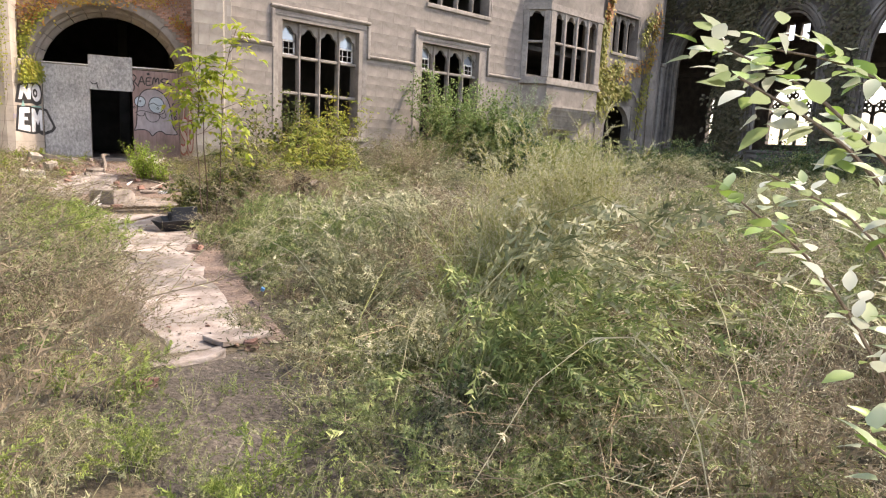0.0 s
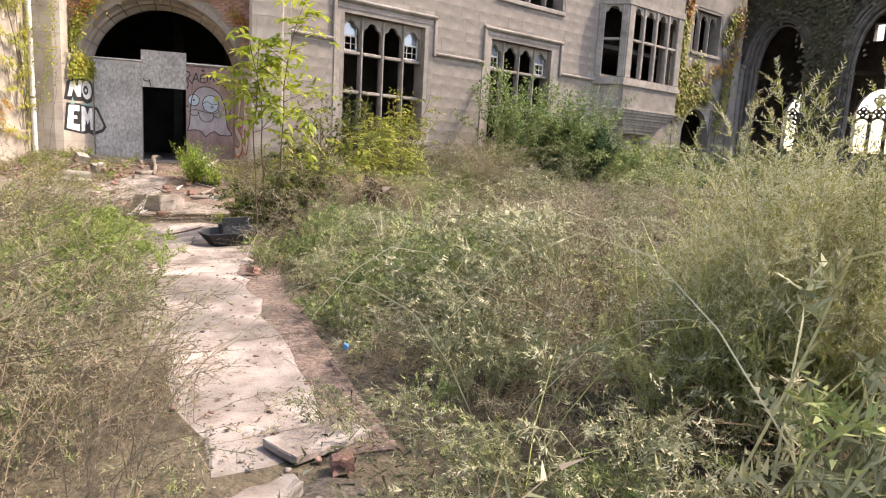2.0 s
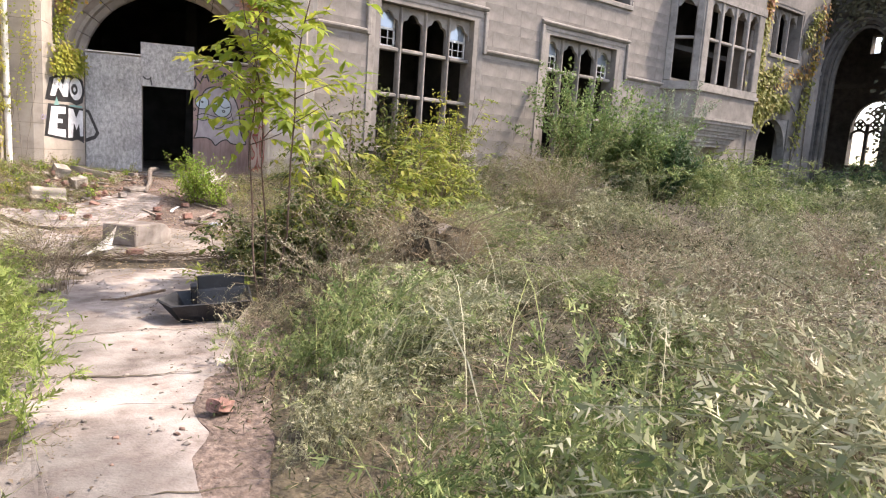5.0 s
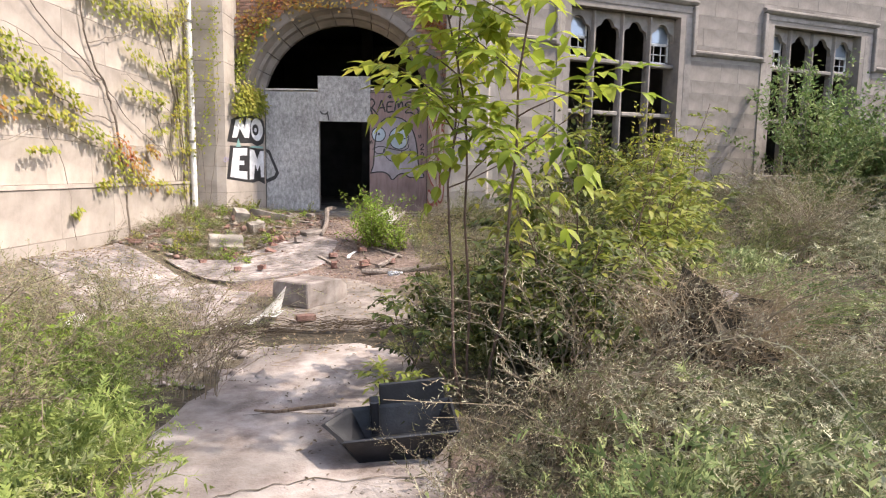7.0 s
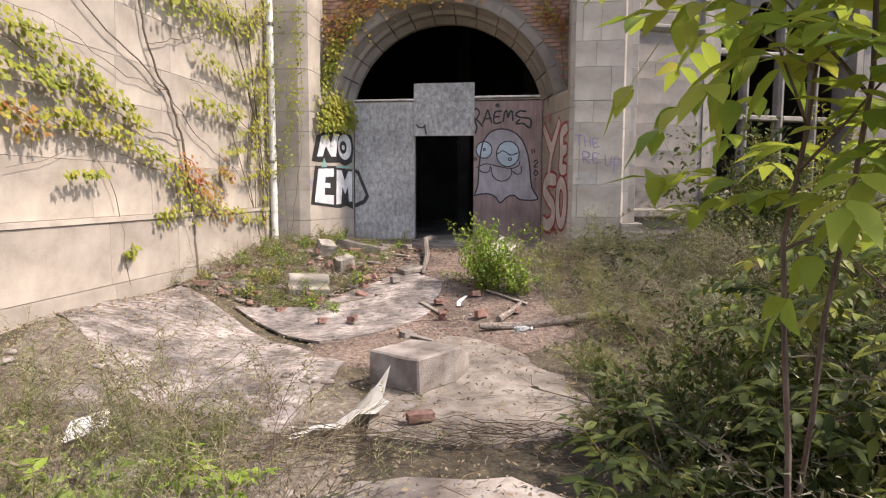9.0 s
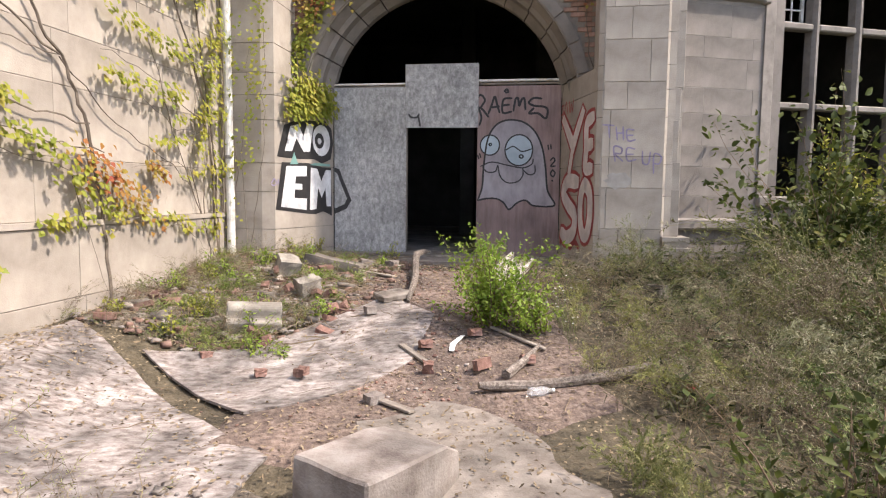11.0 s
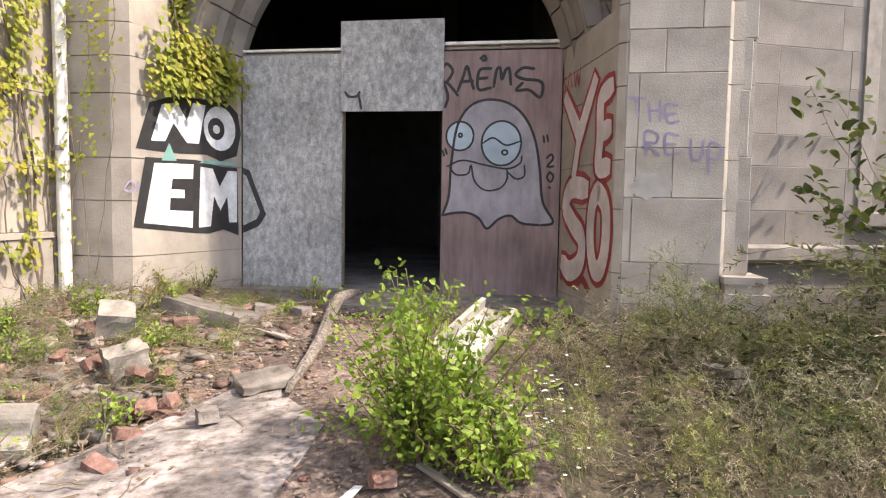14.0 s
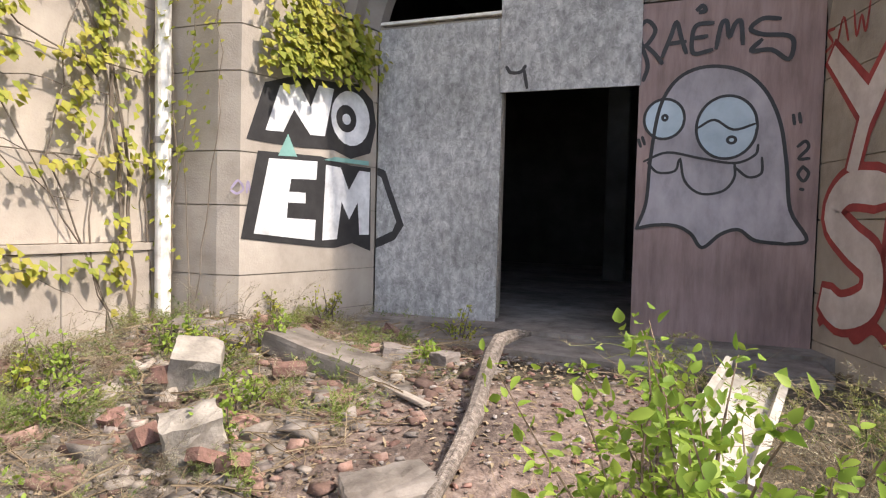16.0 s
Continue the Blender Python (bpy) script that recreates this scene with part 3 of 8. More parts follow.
# boards closing the archway
boards = thing("hoarding", "grey strand boards and red-brown plywood closing an archway, with a doorway", "hoarding", ARCH)
for name, x0, x1, z0, z1, y, m in (("board", -1.25, -0.02, SILL - 0.05, 3.46, 0.0, OSB), ("header_board", -0.03, 1.17, 2.80, 3.82, -0.03, OSB), ("plywood_sheet", 1.16, 2.48, 0.66, 3.46, -0.012, PLY_RED)):
    bm = bmesh.new()
    box(bm, x0, x1, y - 0.012, y + 0.006, z0, z1, 0.002)
    part(name, bm, m, boards)
for x0, x1, z, t in ((-1.3, -0.03, 3.50, 0.03), (1.17, 2.5, 3.53, 0.035)):
    bm = bmesh.new()
    box(bm, x0, x1, -0.02, 0.07, z, z + t, 0.004)
    part("rail", bm, WHITE_PAINT, boards)
    bm = bmesh.new()
    box(bm, x0, x1, 0.012, 0.10, z - 0.045, z - 0.012, 0.004)
    part("rail", bm, GREY_WOOD, boards)
    for q in (0.05, 0.5, 0.95):
        bm = bmesh.new()
        box(bm, x0 + (x1 - x0) * q - 0.02, x0 + (x1 - x0) * q + 0.02, 0.01, 0.08, z - 0.05, z, 0.003)
        part("spacer", bm, GREY_WOOD, boards)
for x in (-0.06, 1.18):
    bm = bmesh.new()
    box(bm, x, x + 0.05, 0.01, 0.10, SILL, 2.85, 0.004)
    part("stud", bm, GREY_WOOD, boards)
bm = bmesh.new()
box(bm, -0.1, 1.25, 0.01, 0.10, 2.84, 2.90, 0.004)
part("head_stud", bm, GREY_WOOD, boards)
bm = bmesh.new()
slab(bm, [(-1.25, -1.05), (0.1, -1.0), (1.5, -1.15), (2.5, -0.9), (2.48, 0.0), (-1.25, 0.0)], 0.45, SILL - 0.06, "z")
thing("door_step", "worn concrete step before the doorway", "step", ARCH, kind="structure", bm=bm, material=CONCRETE_DARK)

# ---- window facade ----
FY = 18.8
facade = thing("wall_facade", "weathered grey limestone facade with gothic windows", "wall", kind="structure")
W1, W2 = (9.50, 12.52, 1.75, 5.42), (15.48, 18.62, 1.75, 5.52)
UP = (15.7, 19.05, 7.02, 9.6)
LANCET = (24.38, 25.05, 0.4, 2.5)
DOOR = (28.1, 30.6, 0.2, 4.2)
W3 = (28.25, 30.6, 6.82, 8.75)
HOLES = [W1, W2, UP, (21.6, 26.4, 5.0, 8.0), LANCET, DOOR, W3]
part("backing", wall_bm(7.75, 32.9, 0.0, 12, FY - 0.003, FY + 0.55, HOLES), STONE, facade)
FACE_HOLES = [(W1[0] - 0.34, W1[1] + 0.34, 1.75, 5.80), (W2[0] - 0.38, W2[1] + 0.5, 1.75, 5.90), UP, (21.2, 26.8, 3.4, 9.2), LANCET, DOOR, W3]
ashlar(facade, 7.75, 21.5, 0.2, 9.0, FY, (0.42, 0.30, 0.46, 0.36), (0.55, 0.8, 1.05, 0.7, 1.3), STONE, FACE_HOLES, 300, seed=21, joint=0.003, depth=0.02)
ashlar(facade, 21.5, 32.9, 0.2, 9.0, FY, (0.42, 0.30, 0.46, 0.36), (0.6, 0.9, 1.1), STONE, FACE_HOLES, 0, seed=22, joint=0.003)
rooms = thing("wall_rooms", "bare room walls behind the windows, darkened for indoor shade", "wall", kind="structure")
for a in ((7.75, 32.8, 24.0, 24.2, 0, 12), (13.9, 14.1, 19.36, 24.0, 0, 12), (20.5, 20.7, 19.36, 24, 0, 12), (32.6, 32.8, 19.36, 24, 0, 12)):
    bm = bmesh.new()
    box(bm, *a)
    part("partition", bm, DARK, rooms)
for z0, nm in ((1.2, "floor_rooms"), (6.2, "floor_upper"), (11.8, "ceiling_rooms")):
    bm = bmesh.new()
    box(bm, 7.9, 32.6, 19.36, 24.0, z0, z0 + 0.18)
    thing(nm, "floor slab behind the windows, darkened for indoor shade", "floor", kind="structure", bm=bm, material=DARK)


def light_head(bm, x0, x1, z0, z1, y0, y1, n=18):
    """The stone over one light: flat on top, a trefoil below."""
    w, c = x1 - x0, (x0 + x1) / 2
    lobes = ((x0 + 0.25 * w, z0 + 0.10 * w, 0.25 * w), (x1 - 0.25 * w, z0 + 0.10 * w, 0.25 * w), (c, z0 + 0.36 * w, 0.24 * w))
    pts = [(x0, z1), (x0, z0)]
    for i in range(1, n):
        x = x0 + w * i / n
        z = max([cz + math.sqrt(r * r - (x - cx) ** 2) for cx, cz, r in lobes if abs(x - cx) < r] + [z0 + 0.1 * w])
        pts.append((x, min(z, z1 - 0.02)))
    slab(bm, pts + [(x1, z0), (x1, z1)], y0, y1)


def gothic_window(name, hole, transoms, lights, y, label, sashes=(), head=0.56, lead=0.34):
    """Mullioned window in a wall that faces -y, recessed behind y."""
    x0, x1, z0, z1 = hole
    w = thing(name, label, "window", kind="structure")
    yr = y + 0.22
    mw = 0.10
    lw = (x1 - x0 - mw * (lights - 1)) / lights
    for i in range(1, lights):
        c = x0 + i * (lw + mw) - mw / 2
        bm = bmesh.new()
        slab(bm, [(c - mw / 2, yr), (c - 0.02, yr - 0.07), (c + 0.02, yr - 0.07), (c + mw / 2, yr), (c + mw / 2, yr + 0.14), (c - mw / 2, yr + 0.14)], z0, z1 - 0.02, "z")
        part("mullion", bm, STONE_TRIM, w)
    for z in transoms:
        for i in range(lights):
            a = x0 + i * (lw + mw)
            bm = bmesh.new()
            box(bm, a + 0.001, a + lw - 0.001, yr - 0.05, yr + 0.13, z - 0.05, z + 0.05, 0.02)
            part("transom", bm, STONE_TRIM, w)
    for i in range(lights):
        a = x0 + i * (lw + mw)
        bm = bmesh.new()
        light_head(bm, a + 0.001, a + lw - 0.001, z1 - head, z1, yr + 0.01, yr + 0.11)
        part("light_head", bm, STONE_TRIM, w)
    for a, b, s in ((x0 - 0.001, x0 - lead, 1), (x1 + 0.001, x1 + lead, -1)):
        bm = bmesh.new()
        lo, hi = min(a, b), max(a, b)
        prof = [(a, y + 0.26), (a, y + 0.16), (a - s * 0.08, y + 0.10), (a - s * 0.08, y + 0.05), (a - s * 0.16, y - 0.01), (b, y - 0.03), (b, y + 0.26)]
        slab(bm, prof, z0, z1 + 0.02, "z")
        part("jamb", bm, STONE_TRIM, w)
    bm = bmesh.new()
    prof = [(z1, y + 0.26), (z1, y + 0.16), (z1 + 0.10, y + 0.08), (z1 + 0.12, y - 0.02), (z1 + 0.20, y - 0.03), (z1 + 0.20, y + 0.26)]
    a = [bm.verts.new((x0 - lead, q, p)) for p, q in prof]
    b = [bm.verts.new((x1 + lead, q, p)) for p, q in prof]
    bm.faces.new(a), bm.faces.new(b[::-1])
    for i in range(len(prof)):
        j = (i + 1) % len(prof)
        bm.faces.new((a[i], b[i], b[j], a[j]))
    part("lintel", bm, STONE_TRIM, w)
    bm = bmesh.new()
    box(bm, x0 - lead, x1 + lead, y - 0.08, y + 0.35, z0 - 0.16, z0, 0.02)
    part("sill", bm, STONE_TRIM, w)
    for i, zb, zt in sashes:
        a = x0 + i * (lw + mw)
        sash = part("sash", sash_bm(a + 0.02, a + lw - 0.02, zb, zt, yr + 0.16), WHITE_PAINT, w)
        g = bmesh.new()
        box(g, a + 0.06, a + lw - 0.06, yr + 0.165, yr + 0.17, (zb + zt) / 2, zt - 0.04)
        p = part("pane", g, GLASS, sash)
        p.visible_shadow = False
    return w


def sash_bm(x0, x1, z0, z1, y):
    bm = bmesh.new()
    for a, b, c, d in ((x0, x0 + 0.05, z0, z1), (x1 - 0.05, x1, z0, z1), (x0, x1, z0, z0 + 0.06), (x0, x1, z1 - 0.05, z1), (x0, x1, (z0 + z1) / 2 - 0.03, (z0 + z1) / 2 + 0.03)):
        box(bm, a, b, y, y + 0.035, c, d)
    for i in (1, 2):
        c = x0 + (x1 - x0) * i / 3
        box(bm, c - 0.01, c + 0.01, y + 0.005, y + 0.03, z0, (z0 + z1) / 2)
    box(bm, x0, x1, y + 0.005, y + 0.03, z0 + (z1 - z0) * 0.25 - 0.01, z0 + (z1 - z0) * 0.25 + 0.01)
    return bm


GLASS = bpy.data.materials.new("dusty window glass")
GLASS.use_nodes = True
gb = GLASS.node_tree.nodes["Principled BSDF"]
gb.inputs["Base Color"].default_value = (0.32, 0.36, 0.42, 1)
gb.inputs["Roughness"].default_value = 0.12
gb.inputs["Metallic"].default_value = 0.35

gothic_window("window_1", W1, (3.12, 4.30), 4, FY, "four-light gothic window with stone mullions, mostly unglazed", ((0, 4.36, 5.3), (3, 4.36, 5.3)))
gothic_window("window_2", W2, (3.15, 4.50), 4, FY, "four-light gothic window with cusped stone heads, half unglazed", ((0, 4.56, 5.4), (3, 4.56, 5.4)), lead=0.40)
gothic_window("window_3", UP, (), 4, FY, "upper stone mullioned window without glass", lead=0.12)
gothic_window("window_4", W3, (), 3, FY, "three-light stone window without glass", lead=0.12)

# label moulds and string course
hood = thing("trim_hood", "projecting limestone hood mould and string course", "moulding", kind="structure")
for x0, x1, z0, z1 in ((7.75, 9.10, 4.50, 4.62), (12.94, 15.08, 4.55, 4.67), (19.16, 21.2, 4.60, 4.72), (9.08, 12.96, 5.70, 5.82), (15.06, 19.18, 5.76, 5.88)):
    bm = bmesh.new()
    prof = [(FY + 0.02, z0), (FY - 0.06, z0 + 0.03), (FY - 0.11, z1 - 0.04), (FY - 0.11, z1), (FY + 0.02, z1 + 0.05)]
    a = [bm.verts.new((x0, p, q)) for p, q in prof]
    b = [bm.verts.new((x1, p, q)) for p, q in prof]
    bm.faces.new(a), bm.faces.new(b[::-1])
    for i in range(5):
        bm.faces.new((a[i], b[i], b[(i + 1) % 5], a[(i + 1) % 5]))
    part("moulding", bm, STONE_TRIM, hood)
for x, z0, z1 in ((9.14, 4.50, 5.70), (12.90, 4.55, 5.70), (15.12, 4.55, 5.76), (19.12, 4.60, 5.76)):
    bm = bmesh.new()
    box(bm, x - 0.06, x + 0.06, FY - 0.10, FY + 0.02, z0, z1, 0.02)
    part("moulding", bm, STONE_TRIM, hood)
bm = bmesh.new()
box(bm, 7.75, 24.2, FY - 0.10, FY + 0.02, 1.25, 1.42, 0.03)
part("base_course", bm, STONE_TRIM, hood)

# oriel bay
bay = thing("oriel_bay", "projecting stone oriel bay with tall unglazed lights", "bay window", kind="structure")
BX = [(21.2, FY), (22.0, FY - 0.95), (25.95, FY - 0.95), (26.75, FY)]


def bay_ring(z0, z1, grow, material, name):
    bm = bmesh.new()
    c = (23.98, FY)
    pts = [(c[0] + (x - c[0]) * grow, FY + 0.05 if y == FY else FY + (y - FY) * grow) for x, y in BX]
    slab(bm, pts, z0, z1, "z")
    part(name, bm, material, bay)


for z0, z1, g in ((2.62, 2.76, 0.50), (2.76, 2.88, 0.58), (2.88, 2.98, 0.62), (2.98, 3.10, 0.70), (3.10, 3.20, 0.74), (3.20, 3.32, 0.83), (3.32, 3.44, 0.88), (3.44, 3.56, 0.98), (3.56, 3.66, 1.03)):
    bay_ring(z0 + 0.002, z1, g, STONE_TRIM, "corbel")
bay_ring(3.66, 4.54, 0.98, STONE, "apron")
bay_ring(4.54, 4.66, 1.05, STONE_TRIM, "sill")
bay_ring(4.662, 4.84, 1.01, STONE_TRIM, "sill")
bay_ring(7.72, 8.0, 1.02, STONE_TRIM, "cornice")
bay_ring(8.0, 8.9, 0.98, STONE, "parapet")
for (xa, ya), (xb, yb), n in ((BX[0], BX[1], 1), (BX[1], BX[2], 4), (BX[2], BX[3], 1)):
    L = math.dist((xa, ya), (xb, yb))
    m = pose(xa, ya, 0, 0, 0, math.degrees(math.atan2(yb - ya, xb - xa)))
    e = 0.22 if n > 1 else 0.16
    pitch = (L - 2 * e) / n
    for i in range(n + 1):
        c = e + i * pitch
        hw = 0.075 if 0 < i < n else (0.2 if n > 1 else 0.14)
        bm = bmesh.new()
        box(bm, c - hw, c + hw, 0.0, 0.2, 4.84, 7.72, 0.03, m)
        part("mullion", bm, STONE_TRIM, bay)
    for i in range(n):
        a, b = e + i * pitch + 0.06, e + (i + 1) * pitch - 0.06
        bm = bmesh.new()
        box(bm, a, b, 0.03, 0.17, 6.32, 6.42, 0.02, m)
        part("transom", bm, STONE_TRIM, bay)
        bm = bmesh.new()
        light_head(bm, a, b, 7.18, 7.73, 0.06, 0.16)
        bmesh.ops.transform(bm, matrix=m, verts=bm.verts)
        part("light_head", bm, STONE_TRIM, bay)
bm = bmesh.new()
slab(bm, [(LANCET[0], LANCET[3] + 0.1), (LANCET[0], 2.0)] + [((LANCET[0] + LANCET[1]) / 2 + 0.325 * math.cos(a), 2.0 + 0.46 * math.sin(a)) for a in (radians(180 - 15 * i) for i in range(13))] + [(LANCET[1], 2.0), (LANCET[1], LANCET[3] + 0.1)], FY + 0.04, FY + 0.2)
w = thing("window_5", "small pointed lancet window without glass", "window", kind="structure")
part("light_head", bm, STONE_TRIM, w)
bm = bmesh.new()
dc = (DOOR[0] + DOOR[1]) / 2
dw = (DOOR[1] - DOOR[0]) / 2
slab(bm, [(DOOR[0], 4.22), (DOOR[0], 2.6)] + [(dc + dw * math.cos(radians(180 - 15 * i)), 2.6 + 1.55 * math.sin(radians(180 - 15 * i))) for i in range(13)] + [(DOOR[1], 2.6), (DOOR[1], 4.22)], FY + 0.04, FY + 0.35)
w = thing("doorway", "dark pointed doorway in a ruined wall", "doorway", kind="structure")
part("door_head", bm, STONE_TRIM, w)

# ---- ruined nave beside the facade ----
NAVE_M = pose(38.5, 21.9, 0, 0, 0, -90)  # local x runs along the arcade toward the viewer, y into the nave
nave = thing("wall_nave", "dark ruined church arcade with tall pointed arches", "wall", NAVE_M, kind="structure")


def pointed(x0, x1, z0, spring, rise, n=10):
    """A pointed arch drawn from two centres."""
    c, w = (x0 + x1) / 2, (x1 - x0) / 2
    left = [(x0 + w * (1 - math.cos(radians(90 * i / n))) ** 1.12, spring + rise * math.sin(radians(90 * i / n))) for i in range(n + 1)]
    right = [(2 * c - x, z) for x, z in left[::-1]][1:]
    return [(x0, z0)] + left + right + [(x1, z0)]


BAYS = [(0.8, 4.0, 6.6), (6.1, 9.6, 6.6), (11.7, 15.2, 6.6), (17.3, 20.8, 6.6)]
# upper wall extended unseen, so its shadow falls across the facade doorway
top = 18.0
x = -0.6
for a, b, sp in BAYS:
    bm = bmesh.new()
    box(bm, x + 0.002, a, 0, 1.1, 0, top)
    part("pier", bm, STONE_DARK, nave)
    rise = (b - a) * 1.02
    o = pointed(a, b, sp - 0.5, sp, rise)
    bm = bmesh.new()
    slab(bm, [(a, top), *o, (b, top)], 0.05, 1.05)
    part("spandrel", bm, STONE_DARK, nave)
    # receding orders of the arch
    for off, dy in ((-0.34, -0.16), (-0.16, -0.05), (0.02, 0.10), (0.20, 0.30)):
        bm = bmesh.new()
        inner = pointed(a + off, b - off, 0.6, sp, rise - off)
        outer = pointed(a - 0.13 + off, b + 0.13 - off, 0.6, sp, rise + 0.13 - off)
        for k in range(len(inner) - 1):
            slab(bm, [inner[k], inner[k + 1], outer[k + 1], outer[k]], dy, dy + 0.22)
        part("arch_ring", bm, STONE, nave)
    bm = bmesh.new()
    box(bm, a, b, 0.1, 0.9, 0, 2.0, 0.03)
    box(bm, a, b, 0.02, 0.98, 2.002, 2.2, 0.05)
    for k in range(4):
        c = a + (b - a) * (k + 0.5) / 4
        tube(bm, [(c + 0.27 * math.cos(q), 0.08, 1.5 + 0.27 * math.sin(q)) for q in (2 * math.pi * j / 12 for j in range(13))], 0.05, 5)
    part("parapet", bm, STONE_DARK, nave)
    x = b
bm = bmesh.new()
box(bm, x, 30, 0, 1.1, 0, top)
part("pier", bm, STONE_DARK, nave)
# wall that turns from the facade's end back to the arcade, with shafts at its far corner
turn = thing("wall_return", "weathered stone return wall at the end of the facade", "wall", kind="structure")
bm = bmesh.new()
slab(bm, [(32.9, FY), (32.9, FY + 0.8), (38.4, 22.6), (38.4, 21.75)], 0, 16, "z")
part("backing", bm, STONE, turn)
for q, rad in ((0.80, 0.10), (0.87, 0.16), (0.94, 0.11)):
    bm = bmesh.new()
    px, py = 32.9 + 5.5 * q, FY + 2.95 * q - 0.1
    tube(bm, [(px, py, 0), (px, py, 7.2)], rad, 10)
    box(bm, px - rad - 0.06, px + rad + 0.06, py - rad - 0.06, py + rad + 0.06, 7.2, 7.42, 0.03)
    part("shaft", bm, STONE, turn)
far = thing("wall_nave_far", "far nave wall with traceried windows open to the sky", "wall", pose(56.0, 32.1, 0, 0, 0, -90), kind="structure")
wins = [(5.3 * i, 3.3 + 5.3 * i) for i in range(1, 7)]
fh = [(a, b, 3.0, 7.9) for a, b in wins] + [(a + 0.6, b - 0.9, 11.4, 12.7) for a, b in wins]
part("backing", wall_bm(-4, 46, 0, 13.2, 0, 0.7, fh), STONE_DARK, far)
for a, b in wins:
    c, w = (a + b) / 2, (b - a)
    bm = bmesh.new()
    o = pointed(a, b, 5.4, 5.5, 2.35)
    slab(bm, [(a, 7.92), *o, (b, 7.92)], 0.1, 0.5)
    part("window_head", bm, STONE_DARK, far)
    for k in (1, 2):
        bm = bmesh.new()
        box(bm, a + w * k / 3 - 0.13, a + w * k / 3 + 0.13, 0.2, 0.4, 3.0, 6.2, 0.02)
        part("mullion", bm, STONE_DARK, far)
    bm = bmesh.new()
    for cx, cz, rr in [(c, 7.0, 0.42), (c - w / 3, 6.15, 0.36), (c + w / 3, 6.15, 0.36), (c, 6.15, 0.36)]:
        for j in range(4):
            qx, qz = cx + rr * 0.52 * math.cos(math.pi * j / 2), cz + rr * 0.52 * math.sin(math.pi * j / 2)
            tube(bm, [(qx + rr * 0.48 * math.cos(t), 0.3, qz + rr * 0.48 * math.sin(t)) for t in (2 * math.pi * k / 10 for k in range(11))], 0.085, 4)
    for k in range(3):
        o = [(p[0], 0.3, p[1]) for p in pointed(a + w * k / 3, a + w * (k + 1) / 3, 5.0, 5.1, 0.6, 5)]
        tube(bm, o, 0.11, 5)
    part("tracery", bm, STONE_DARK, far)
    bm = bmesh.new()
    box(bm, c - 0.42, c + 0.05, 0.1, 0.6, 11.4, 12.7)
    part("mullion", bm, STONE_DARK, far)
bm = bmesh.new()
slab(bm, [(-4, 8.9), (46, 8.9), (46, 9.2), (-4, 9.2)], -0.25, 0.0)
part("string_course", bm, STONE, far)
# unseen slab added so light enters the nave only by its openings
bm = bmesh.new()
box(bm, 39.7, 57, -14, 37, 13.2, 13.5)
thing("ceiling_nave", "unseen slab added over the nave to block sky light", "ceiling", kind="structure", bm=bm, material=STONE_DARK)
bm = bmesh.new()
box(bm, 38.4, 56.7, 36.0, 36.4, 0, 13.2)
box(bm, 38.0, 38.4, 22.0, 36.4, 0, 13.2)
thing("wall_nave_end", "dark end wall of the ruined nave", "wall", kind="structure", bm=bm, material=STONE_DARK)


# ---- plants: many small faces laid out with numpy ----
class Soup:
    """Collects triangles and quads, then makes one mesh."""

    def __init__(self):
        self.v, self.t, self.q, self.n = [], [], [], 0

    def add(self, verts, tris=None, quads=None):
        self.v.append(verts)
        if tris is not None and len(tris):
            self.t.append(tris + self.n)
        if quads is not None and len(quads):
            self.q.append(quads + self.n)
        self.n += len(verts)

    def arrays(self):
        v = np.concatenate(self.v) if self.v else np.zeros((0, 3))
        t = np.concatenate(self.t) if self.t else np.zeros((0, 3), int)
        q = np.concatenate(self.q) if self.q else np.zeros((0, 4), int)
        return v, t, q

    def mesh(self, name):
        v, t, q = self.arrays()
        me = bpy.data.meshes.new(name)
        me.vertices.add(len(v))
        me.vertices.foreach_set("co", v.astype(np.float32).ravel())
        loops = np.concatenate([t.ravel(), q.ravel()]).astype(np.int32)
        me.loops.add(len(loops))
        me.loops.foreach_set("vertex_index", loops)
        starts = np.concatenate([np.arange(len(t)) * 3, len(t) * 3 + np.arange(len(q)) * 4]).astype(np.int32)
        me.polygons.add(len(t) + len(q))
        me.polygons.foreach_set("loop_start", starts)
        me.update()
        me.validate()
        return me


def unit(a):
    return a / np.maximum(1e-9, np.linalg.norm(a, axis=-1, keepdims=True))


def leaves(s, base, way, up, length, width, fold=0.25, droop=0.0):
    """Folded leaves: base points, direction, upward normal; six-point outline, four triangles each side of the rib."""
    n = len(base)
    if not n:
        return
    way = unit(way)
    side = unit(np.cross(way, up))
    nrm = np.cross(side, way)
    L, W = np.reshape(length, (-1, 1)) * np.ones((n, 1)), np.reshape(width, (-1, 1)) * np.ones((n, 1))
    p0 = base
    p1 = base + way * L * 0.38 - nrm * L * droop * 0.15
    p2 = base + way * L - nrm * L * droop
    a = p1 + side * W * 0.5 + nrm * W * fold
    b = p1 - side * W * 0.5 + nrm * W * fold
    v = np.stack([p0, a, p2, b, p1], 1).reshape(-1, 3)
    i = np.arange(n)[:, None] * 5
    t = np.concatenate([i + [0, 1, 4], i + [1, 2, 4], i + [2, 3, 4], i + [3, 0, 4]])
    s.add(v, t)


